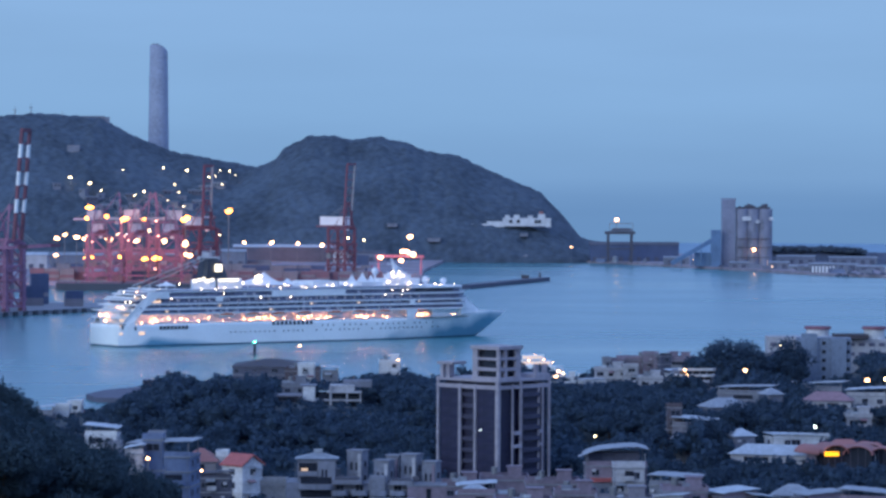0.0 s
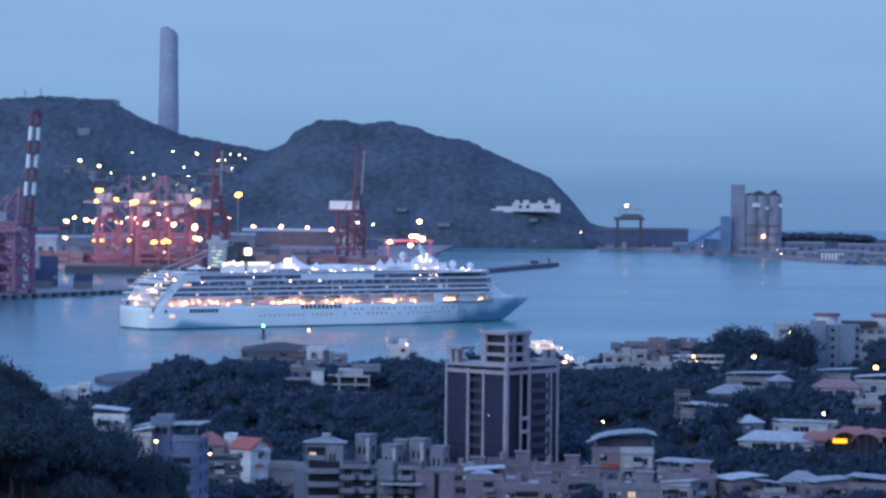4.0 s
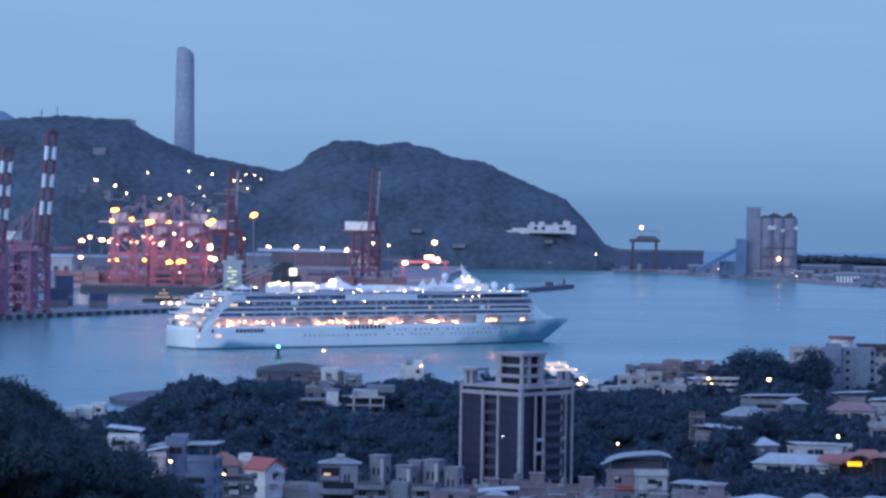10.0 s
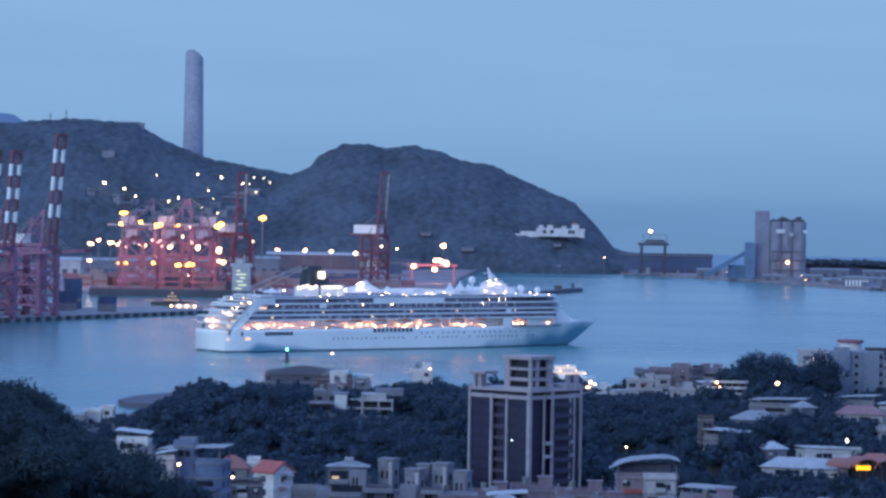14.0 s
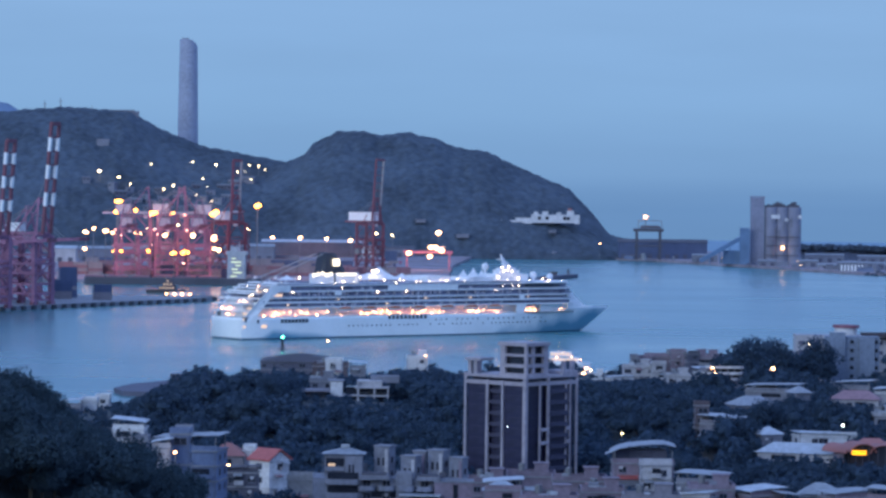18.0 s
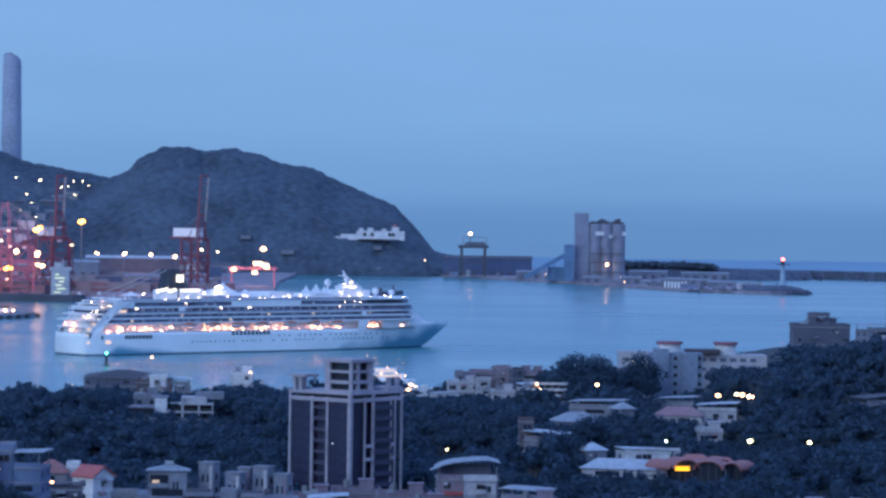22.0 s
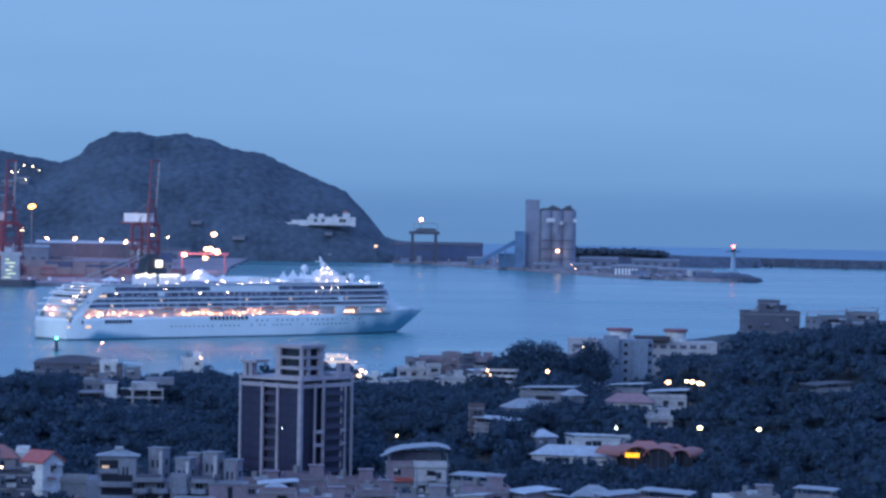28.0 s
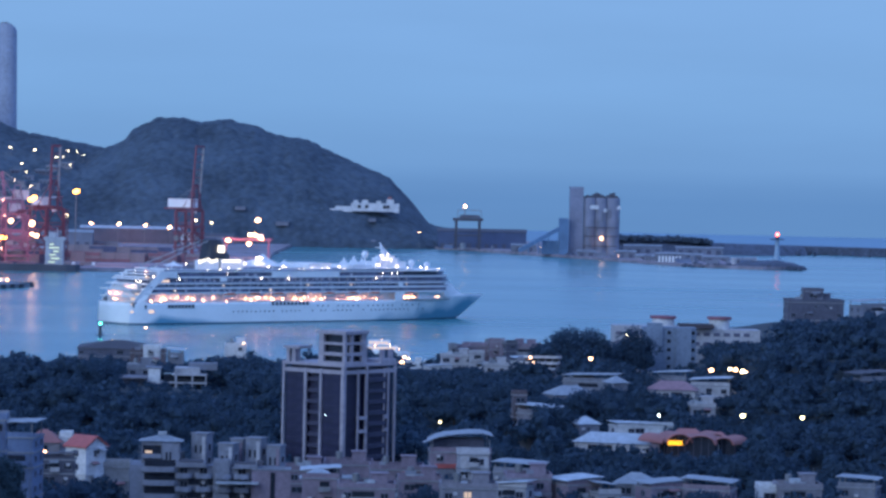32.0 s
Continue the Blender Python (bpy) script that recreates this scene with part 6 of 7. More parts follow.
    tube(bm, (-g + 1, -s - 1.2, 15.5), (-g + 1, -s + .4, 15.5), 2.6, 2.6, 16)
    part("cable_reel", bm, "steel", ob)
    for z in (6.5, 19.5, 25.5):      # walkways round the legs
        if z < H - 6:
            bm = bmesh.new()
            for j in (-1, 1):
                box(bm, 0, j * (s + 1.6), z, 2 * g + 4, 1.3, 1.2)
                box(bm, j * (g + 1.6), 0, z, 1.3, 2 * s + 1.9, 1.2)
            part("walkway", bm, red, ob)
    bm = bmesh.new()
    box(bm, 0, s, 13.7, 8, 4, 3.4)
    part("electric_house", bm, "plaster_pale", ob)
    bm = bmesh.new()
    top = Vector((g - 2, 0, H + 24))
    for j in (-2.4, 2.4):
        tube(bm, top + Vector((0, j, 0)), root + d * boom * .62 + Vector((0, j, 0)), .22, n=5)
        tube(bm, top + Vector((0, j, 0)), (-g - 14, j, H + 2), .22, n=5)
    part("stay", bm, "steel", ob)
    bm = bmesh.new()
    box(bm, g - 4, 1.5, H - 2.6, 3, 2.6, 2.6)
    part("cab", bm, "paint_white", ob)
    for k in range(lamps):      # working lamps under the girder and on the legs
        bm = bmesh.new()
        q = random.Random(int(x) * 9 + k)
        ball(bm, -g + (2 * g) * k / max(lamps - 1, 1), -s - 1.4, (H - .6) if k % 2 else H * q.choice((.3, .66)), q.uniform(.45, .9), .8, 8, 6)
        part("crane_lamp", bm, "glow_crane", ob)
    return ob


QT = -29.3
crane(-272.2 - 13.1, 2177.3, 2.8, QT, "red container crane with raised red and white striped boom", boom=117.6 - 47)
crane(-290.1 - 13.1, 2107.3, 2.8, QT, "red container crane with raised red and white striped boom", boom=105.7 - 47)
crane(-294.8 - 13.1, 2052.3, 2.8, QT, "red container crane with raised red and white striped boom", boom=105.5 - 47)
crane(-288.2 - 13.1, 2240, 2.8, QT, "red container crane with lowered boom", boom=40, lift=3, hinge=38, stripes=False)
crane(-302.1 - 13.1, 2180, 2.8, QT, "red container crane with lowered boom", boom=40, lift=3, hinge=38, stripes=False)
# far berth
crane(-281.3, 2765, 2.6, -80, "red container crane lit by floodlights", boom=44, lift=4, stripes=False, hinge=40, cabin=(13, 9, 6), lamps=2, house_mat="crane_pale", slim=.6)
crane(-250.9, 2775, 2.6, -80, "red container crane lit by floodlights", boom=44, lift=4, stripes=False, hinge=40, cabin=(13, 9, 6), lamps=2, house_mat="crane_pale", slim=.6)
crane(-223.6, 2770, 2.6, -80, "red container crane lit by floodlights", boom=44, lift=4, stripes=False, hinge=40, cabin=(13, 9, 6), lamps=2, house_mat="crane_pale", slim=.6)
crane(-207.9, 2900, 2.6, -50, "dark red container crane with raised boom", boom=52, lift=87, stripes=False, hinge=44, dark=True, setback=6, cabin=(16, 7, 6), slim=.8)
crane(-94.7, 3158, 2.6, -28, "tall dark red crane with a white machinery house", boom=58, lift=86, stripes=False, hinge=41.5, gauge=18, dark=True, cabin=(27, 9, 7.5), setback=6, slim=.75, apart=7)

for u, y, turn, boom in ((250, 2840, 4, 34), (345, 2850, -176, 40), (300, 2920, -3, 46)):
    crane(-257.7 + (u - 300) * .475, y, 2.6, turn, "red container crane with pale lowered boom", boom=boom, lift=2, stripes=False, hinge=53.6 - 3, pale=True, cabin=(14, 8, 6), lamps=2, house_mat="crane_pale", slim=.7)

# lit gantry crane
gx = -39.2
gantry = thing("gantry_crane", gx, 3115, 2.6, "floodlit orange-red yard gantry crane", "crane", "container cranes")
GH = 19.0 - 2.6
for i in (-20, 19):
    for j in (-5, 5):
        bm = bmesh.new()
        beam(bm, (i, j, 0), (i, j, GH), 1.6)
        part("leg", bm, "crane_red", gantry)
bm = bmesh.new()
for j in (-5, 5):
    beam(bm, (-23, j, GH), (22, j, GH), 1.8, 2.4)
for i in (-20, 0, 19):
    beam(bm, (i, -5, GH), (i, 5, GH), 1.2)
part("bridge", bm, "crane_red", gantry)
bm = bmesh.new()
box(bm, 10, 0, GH + 1, 8, 6, 4)
part("trolley", bm, "paint_white", gantry)
# floodlight heads swollen, so that their shape takes in the glare
bm = bmesh.new()
ball(bm, 0, 0, 0, 2.3, .7)
gl = mesh_of("floodlight", bm, "glow_warm")
for x, y, z in ((2, -7, GH + 4.5), (1, -7, GH - 3.8), (12, -7, GH + 1.5), (6, -7, GH + 4.6), (-18, -7, GH - 1)):
    piece("floodlight", gl, gantry, x, y, z)

# containers in stacks
bm = bmesh.new()
box(bm, 0, 0, 0, 12.1, 2.4, 2.55)
for k in range(12):
    box(bm, -5.5 + k, -1.22, .2, .45, .08, 2.2)
CONT = [mesh_of("container", bm.copy(), c) for c in ("container_red", "container_blue", "container_grey")]
bm.free()


def stack(x, y, ground, cols, deep, high, turn=0.0, colors=(0, 1, 2), label="stack of dark shipping containers", seed=1):
    ob = thing("container_stack", x, y, ground, label, "containers", "container stacks", turn)
    r = random.Random(seed)
    for c in range(cols):
        for d in range(deep):
            top = high - r.choice((0, 0, 0, 1))
            for z in range(top):
                piece("container", CONT[r.choice(colors)], ob, (c - (cols - 1) / 2) * 12.6, d * 2.7, z * 2.6)
    return ob


stack(-245.9, 2262, 2.8, 1, 2, 4, 20, (1, 1, 2), "stack of dark blue shipping containers", 3)
stack(-273.6, 2300, 2.8, 1, 2, 8, 20, (1, 1, 2), "tall stack of dark blue shipping containers", 4)
stack(-273.6, 2270, 2.8, 1, 2, 5, 20, (1, 2), "stack of dark shipping containers", 6)
for k, (u, y, cols, high, colors) in enumerate(((150, 2850, 3, 4, (0, 2)), (215, 2860, 4, 3, (0, 0, 2)), (290, 2830, 3, 3, (2, 0)), (345, 2780, 4, 4, (1, 2)), (385, 2790, 3, 4, (0, 1)), (450, 2900, 5, 3, (2, 0, 2)),
                                                (520, 2880, 5, 3, (0, 2, 2)), (590, 2890, 4, 3, (2, 0)), (670, 2900, 5, 3, (0, 0, 2)), (560, 3100, 6, 3, (2, 1)), (480, 3150, 5, 3, (2, 2, 1)))):
    stack((u - 842) * y / 6000, y, 2.6, cols, 3, high, 0, colors, "stacks of dark shipping containers", 10 + k)


def shed_block(x, y, ground, w, dep, h, wall="plaster_grey", roof="tin_grey", label="long grey port shed", turn=0.0, name="warehouse"):
    ob = thing(name, x, y, ground, label, "warehouse", "port sheds", turn)
    bm = bmesh.new()
    box(bm, 0, 0, 0, w, dep, h)
    part("wall", bm, wall, ob)
    bm = bmesh.new()
    o = .8
    vs = [bm.verts.new(p) for p in ((-w / 2 - o, -dep / 2 - o, h), (w / 2 + o, -dep / 2 - o, h), (w / 2 + o, dep / 2 + o, h), (-w / 2 - o, dep / 2 + o, h), (-w / 2 - o, 0, h + dep * .14), (w / 2 + o, 0, h + dep * .14))]
    for f in ((0, 1, 5, 4), (2, 3, 4, 5), (0, 4, 3), (1, 2, 5), (0, 3, 2, 1)):
        bm.faces.new([vs[i] for i in f])
    part("roof", bm, roof, ob)
    bm = bmesh.new()
    n = max(1, int(w / 9))
    box(bm, 0, -dep / 2 - .05, 0, 4.5, .2, min(4.5, h * .7))
    shutter = mesh_of("shutter", bm, "plaster_dark")
    for k in range(n):
        piece("shutter", shutter, ob, -w / 2 + (k + .5) * w / n)
    return ob


for (x, y, z), w, h, wall, roof, label in (
        ((-165.9, 3600, 7.5), 112, 15, "plaster_dark", "tin_white", "long low grey warehouse behind lamp posts"),
        ((-91.4, 3620, 8.1), 60, 9, "plaster_slate", "slate", "long low grey warehouse by the headland"),
        ((-388.6, 3250, 17.4), 20, 13, "plaster_pale", "tin_white", "pale square port office"), ((-350.4, 3300, 11.4), 60, 12, "plaster_slate", "tin_grey", "long slate-grey port warehouse"),
        ((-291.4, 3350, 11.1), 70, 12, "plaster_slate", "tin_grey", "long grey-roofed port warehouse on the apron"), ((-227.6, 3400, 10.9), 60, 14, "plaster_slate", "tin_grey", "long slate-grey port warehouse"),
        ((-220.0, 2990, 4.8), 44, 8, "plaster_beige", "tin_grey", "low beige port shed")):
    shed_block(x, y, 2.6, w, 20, h, wall, roof, label)
for (x, y, z), w, h, wall in (((-107.8, 3560, 15.1), 14, 12, "plaster_white"), ((-13.6, 3775, 12.1), 26, 9, "plaster_grey"), ((49.1, 3755, 10.2), 12, 10, "plaster_grey"), ((98.3, 3725, 13.3), 16, 9, "plaster_grey"), ((-57.9, 3770, 36.8), 15, 20, "plaster_white")):
    shed_block(x, y, 2.6, w, 12, h, wall, "tin_grey", "small pale harbour building below the headland", name="harbour_building")

M["glow_deckhouse"] = glow("glow_deckhouse", (0.85, 1.0, 0.72), 0.9)
# moored freighter with a lit deckhouse
fx = -186.0
freighter = thing("freighter", fx, 2688, 0, "moored dark freighter with a lit white deckhouse", "ship")
bm = bmesh.new()
prism(bm, [(-120, -9), (10, -9), (17, -6), (20, 0), (17, 6), (10, 9), (-120, 9)], -2, 5.5)
part("hull", bm, "slate", freighter)
bm = bmesh.new()
box(bm, 0, 0, 5.5, 14, 15, 19)
box(bm, 0, 0, 24.5, 17, 13, 2.6)
box(bm, -2, 1, 27.1, 6, 6, 3.5)
part("deckhouse", bm, "plaster_pale", freighter)
bm = bmesh.new()
for f, x0, w in ((0, -2, 5), (1, 1, 7), (2, -1, 5), (3, 1.5, 4), (4, 0, 8), (5, -2, 3)):
    box(bm, x0, -7.6, 7 + f * 2.8, w, .2, .9)
part("window", bm, "glow_deckhouse", freighter, "cool lit cabin windows")
bm = bmesh.new()
tube(bm, (2, 0, 23), (2, 0, 34), .4, .2, 6)
part("mast", bm, "paint_white", freighter)
bm = bmesh.new()
box(bm, 0, 0, 5.5, 15, 14, 1.2)
hatch = mesh_of("hatch", bm, "container_red")
for k in range(6):
    piece("hatch", hatch, freighter, -112 + k * 18)

# tug and barge at the quay end
tug = thing("tugboat", -223.8, 2486, 0, "dark tugboat with a lit wheelhouse", "boat", turn=-8)
bm = bmesh.new()
prism(bm, [(-14, -4.2), (8, -4.2), (15, 0), (8, 4.2), (-14, 4.2)], -.6, 2.6)
part("hull", bm, "paint_dark", tug)
for z, w, x in ((2.6, 12, 1), (5.2, 8, 2), (7.6, 4.5, 2.6)):
    bm = bmesh.new()
    box(bm, x, 0, z, w, 6 - z * .3, 2.5)
    cab = part("cabin", bm, "brown_brick", tug)
    bm = bmesh.new()
    for k in range(int(w / 2.4)):
        box(bm, x - w / 2 + 1.2 + k * 2.4, -3.05 + z * .15, z + .9, 1.3, .2, 1.1)
    part("window", bm, "glow_window", cab)
bm = bmesh.new()
tube(bm, (0, 0, 10), (0, 0, 15), .25, .12, 6)
part("mast", bm, "steel", tug)
barge = thing("workboat", -199, 2352, 0, "low dark workboat with deck lights", "boat", turn=-6)
bm = bmesh.new()
prism(bm, [(-16, -4), (16, -4), (23, 0), (16, 4), (-16, 4)], -.5, 2.8)
part("hull", bm, "paint_dark", barge)
bm = bmesh.new()
box(bm, -4, 0, 2.8, 12, 5, 2.6)
part("cabin", bm, "paint_white", barge)
bm = bmesh.new()
for k in range(4):
    ball(bm, -12 + k * 5.5, -2.8, 4.2, .75)
part("deck_light", bm, "glow_warm", barge)
# tyre fenders along the quay
bm = bmesh.new()
box(bm, 0, 0, -1.4, 4.0, 1.0, 3.0)
fender = mesh_of("fender", bm, "paint_dark")
for k in range(22):
    a = k / 22
    piece("fender", fender, quay, -294 + a * 116 + .5, 2126 + a * 205 - .9, 1.2, math.atan2(205, 116))
    if k < 12:
        piece("fender", fender, quay, -294 - k * 26 - 6, 2126 - (k * 26 + 6) * .439 - .6, 1.2, .413)

# floodlights of the yard: place of the lamp head, glow, size
yard_lamps = [((-307.8, 2950, 62.7), "glow_amber", 3.4), ((-193.0, 3050, 60.5), "glow_amber", 4.0), ((-214.6, 2820, 55.4), "glow_amber", 3.6), ((-292.4, 2790, 56.1), "glow_amber", 2.2), ((-277.1, 2790, 57.2), "glow_amber", 2.0),
              ((-262.2, 2790, 55.5), "glow_amber", 2.6), ((-247.2, 2790, 55.7), "glow_amber", 2.0), ((-244.6, 2820, 45.6), "glow_white", 1.1), ((-204.2, 3100, 38.3), "glow_white", 1.2)]
quay_lamps = [((-330.4, 2900, 37.1), "glow_warm", 2.6), ((-329.3, 2950, 39.8), "glow_warm", 2.0), ((-313.0, 2950, 36.6), "glow_warm", 2.4), ((-322.1, 2980, 37.0), "glow_warm", 2.2), ((-280.0, 2850, 37.1), "glow_warm", 2.7), ((-277.7, 2900, 41.2), "glow_white", 1.2),
              ((-270.4, 2900, 40.8), "glow_cool", 1.3), ((-257.6, 2850, 36.5), "glow_warm", 2.5), ((-235.2, 2850, 36.3), "glow_warm", 2.4), ((-211.9, 2800, 35.5), "glow_warm", 3.8), ((-207.4, 2760, 26.6), "glow_warm", 2.8)]
row_lamps = [((-208.8, 3560, 23.2), "glow_warm", 2.3), ((-180.9, 3560, 23.0), "glow_warm", 2.3), ((-153.0, 3560, 22.2), "glow_warm", 2.3), ((-126.2, 3560, 20.7), "glow_warm", 2.6), ((-34.4, 3500, 31.2), "glow_warm", 4.2), ((-99.6, 3560, 28.2), "glow_white", 1.2),
             ((-83.0, 3560, 26.1), "glow_white", 1.0), ((-318.9, 2800, 25.7), "glow_warm", 2.4), ((-261.2, 2745, 25.3), "glow_amber", 1.8), ((-241.1, 2745, 24.2), "glow_amber", 2.2), ((-233.7, 2745, 24.7), "glow_amber", 2.4), ((-228.7, 2740, 24.5), "glow_amber", 1.6),
             ((-292.9, 2780, 23.7), "glow_amber", 1.6), ((-287.8, 2780, 23.7), "glow_amber", 1.6)]
# heads oversized: the glow round each lamp is put into its radius
for (x, y, z), mat, r in itertools.chain(yard_lamps, quay_lamps, row_lamps):
    lamp_post(x, y, 2.6, z, mat, r * 1.15, "floodlight_mast", "tall yard floodlight mast with a glowing head", .7, "yard floodlights")
# lamps on the road up the ridge
for (x, y, z), r in (((-414.2, 3767.0, 91.1), 2.2), ((-391.9, 3759.0, 84.5), 2.0), ((-378.7, 3753.0, 76.6), 1.4), ((-360.1, 3805.0, 99.6), 1.0), ((-317.2, 3839.0, 102.2), 1.3), ((-290.5, 3843.0, 99.4), 1.7), ((-265.4, 3833.0, 92.0), 1.4), ((-253.8, 3859.0, 99.3), 1.1), ((-243.7, 3863.0, 98.8), 1.1),
                     ((-235.9, 3853.0, 94.4), .9), ((-248.8, 3815.0, 83.3), 1.0), ((-301.6, 3799.0, 83.8), 1.2), ((-294.9, 3779.0, 74.5), .9), ((-332.5, 3769.0, 75.3), 1.6), ((-342.0, 3757.0, 71.4), 1.4), ((-305.0, 3757.0, 65.6), 1.5), ((-287.2, 3747.0, 59.0), 1.1), ((-258.0, 3837.0, 92.7), .8)):
    lamp_post(x, y, z - 12, z, "glow_white", r * .75, "street_lamp", "road lamp on the wooded ridge", .8, "ridge lamps")
# village on the slope above the cranes
lower_village = [
        ((-387.1, 3739.0, 62.1), 13.2, 7.0, 14.76, "plaster_dark"),
        ((-378.2, 3749.0, 66.6), 7.3, 5.9, 22.17, "plaster_slate"),
        ((-371.7, 3735.0, 56.7), 16.0, 4.5, -1.55, "plaster_slate"),
        ((-362.9, 3747.0, 61.1), 10.8, 4.4, -12.53, "plaster_slate"),
        ((-353.7, 3737.0, 54.5), 11.1, 4.7, 18.37, "plaster_grey"),
        ((-347.8, 3759.0, 65.7), 8.6, 7.2, -18.06, "plaster_dark"),
        ((-341.8, 3749.0, 58.3), 11.4, 4.5, 23.62, "plaster_slate"),
        ((-332.0, 3739.0, 52.2), 9.1, 4.9, 24.12, "plaster_slate"),
        ((-326.6, 3761.0, 61.5), 9.9, 7.8, 1.96, "plaster_slate"),
        ((-317.9, 3755.0, 57.3), 8.8, 7.9, -15.16, "plaster_grey"),
        ((-308.5, 3741.0, 49.4), 10.0, 5.4, -16.70, "plaster_slate"),
        ((-307.5, 3787.0, 71.1), 9.6, 5.3, 15.87, "plaster_dark")]
upper_village = [
        ((-297.5, 3759.0, 57.6), 7.0, 6.7, -8.11, "plaster_grey"),
        ((-291.4, 3777.0, 65.1), 10.6, 5.2, 9.82, "plaster_slate"),
        ((-282.3, 3757.0, 55.3), 11.8, 6.8, -22.15, "plaster_slate"),
        ((-277.7, 3795.0, 71.5), 16.5, 5.4, -4.79, "plaster_dark"),
        ((-272.0, 3771.0, 60.3), 14.9, 5.5, 3.93, "plaster_slate"),
        ((-379.3, 3725.0, 51.7), 11.5, 6.8, 6.19, "plaster_slate"),
        ((-357.1, 3727.0, 48.3), 8.2, 5.0, 15.97, "plaster_grey"),
        ((-320.4, 3735.0, 47.4), 10.4, 5.4, 1.24, "plaster_grey"),
        ((-428.0, 3757.0, 77.2), 8.1, 7.0, 14.86, "plaster_grey"),
        ((-398.6, 3747.0, 70.1), 7.4, 7.8, -20.44, "plaster_grey"),
        ((-268.8, 3811.0, 76.7), 12.1, 5.5, -17.59, "plaster_grey"),
        ((-254.3, 3823.0, 79.4), 16.2, 6.2, -9.38, "plaster_grey")]
for (x, y, z), w, h, turn, wall in itertools.chain(lower_village, upper_village):
    b = thing("village_house", x, y, z - 6, "small pale house on the slope above the port", "house", "slope village", turn)
    bm = bmesh.new()
    box(bm, 0, 3, 0, w, 9, h + 6)
    part("wall", bm, wall, b)
    bm = bmesh.new()
    box(bm, 0, 3, h + 6, w + 1.2, 10.2, .7, 0, .85)
    part("roof", bm, "plaster_slate" if w < 12 else "tin_grey", b)
    for k in range(int(w / 4)):
        bm = bmesh.new()
        box(bm, -w / 2 + 2 + k * 4, -1.6, h + 2.6, 1.6, .3, 1.6)
        part("window", bm, "window_dark", b)
crest = thing("crest_wall", -420.8, 3946, 158.7 - 6, "long low dark wall on the crest of the ridge", "wall")
bm = bmesh.new()
box(bm, 0, 0, 0, 64, 6, 8.5)
part("wall", bm, "plaster_slate", crest)
bm = bmesh.new()
box(bm, 12, -1, 8.5, 30, 5, 1.2)
part("parapet", bm, "plaster_slate", crest)
# pale hut on the ridge, aerials on its crest
hut = thing("hut", *(-418.4, 3837.0, 123.3), "pale concrete hut on the wooded ridge", "hut")
bm = bmesh.new()
box(bm, 0, 0, -6, 14, 8, 10)
part("wall", bm, "plaster_grey", hut)
for (x, y, z), h in (((-499.1, 3950, 161.7), 11), ((-480.6, 3950, 161.9), 14), ((-444.3, 3950, 161.1), 6)):
    aerial = thing("aerial_mast", x, y, z - 4, "slender aerial mast on the ridge", "mast", "aerials")
    bm = bmesh.new()
    tube(bm, (0, 0, 0), (0, 0, h + 4), .9, .3, 6)
    beam(bm, (-2, 0, h), (2, 0, h), .6)
    part("pole", bm, "steel", aerial)

# white fort-like building on the headland
fort = thing("hill_villa", 76.5, 3740.0 - 8, 41.4, "white terraced building on the headland slope", "building")
fk = 0.6291666666666667
for u, w, z0, h in ((990, 84, -2, 9), (956, 8, -2, 12), (1016, 12, -1, 12.5), (1028, 8, -3, 8), (935, 30, -3, 6.2), (910, 30, -4.5, 5.0), (972, 10, 5, 5.5), (996, 8, 5, 4.6)):
    bm = bmesh.new()
    box(bm, (u - 965) * fk, 8 + .05 * (u % 7), z0, w * fk, 16, h)
    part("wing", bm, "plaster_white", fort)
bm = bmesh.new()
for u in (962, 975, 1006, 1012):
    box(bm, (u - 965) * fk, -.1, 1.5, 3.2, .4, 3.5)
part("window", bm, "window_dark", fort)
bm = bmesh.new()
box(bm, (1015 - 965) * fk, 6, 11.3, 4, 4, 3)
part("roof_turret", bm, "tile_red", fort)
for (x, y, z), w, h in (((88.7, 3722.0, 31.3), 8, 3), ((-55.9, 3716.0, 41.2), 11, 3.2), ((-9.8, 3698.0, 25.4), 14, 3.6)):
    b = thing("hill_house", x, y - 5, z - 10, "small pale house below the headland", "house", "headland houses")
    bm = bmesh.new()
    box(bm, 0, 8, 7, w, 16, h)
    box(bm, 0, 8, 7 + h, w + 1, 17, .6)
    part("wall", bm, "plaster_grey", b)

# ship loader with its lamp
lx = 189.8
loader = thing("ship_loader", lx, 3640, 2.6, "dark steel ship loader on four legs with a lamp", "loader")
LZ = 33.2 - 2.6
for i, j in itertools.product((-12.5, 12.5), (-7, 7)):
    bm = bmesh.new()
    beam(bm, (i, j, 0), (i, j, LZ), 2.2)
    part("leg", bm, "slate", loader)
bm = bmesh.new()
box(bm, 0, 0, LZ - .6, 32, 16, 3.0)
box(bm, 2, 0, LZ + 2.8, 24, 12, 3.0, 0, .75)
box(bm, 0, 0, LZ * .45, 30, 14, 1.2)
part("platform", bm, "slate", loader)
bm = bmesh.new()
for i in (-11, 14):
    beam(bm, (i, 0, LZ + 3), (i, 0, LZ + 11), .6)
beam(bm, (-11, 0, LZ + 11), (14, 0, LZ + 11), .7)
part("frame", bm, "steel", loader)
bm = bmesh.new()
ball(bm, -3.5, -2, LZ + 15, 1.8, .85)
part("lamp", bm, "glow_warm", loader)
bm = bmesh.new()
tube(bm, (-3.5, 0, LZ + 2), (-3.5, 0, LZ + 15), .5, .4, 6)
part("lamp_post", bm, "steel", loader)
shed_block(208.5, 3700, 2.6, 96, 24, 17.6, "container_blue", "slate", "long dark slate-blue coal shed", name="coal_shed")

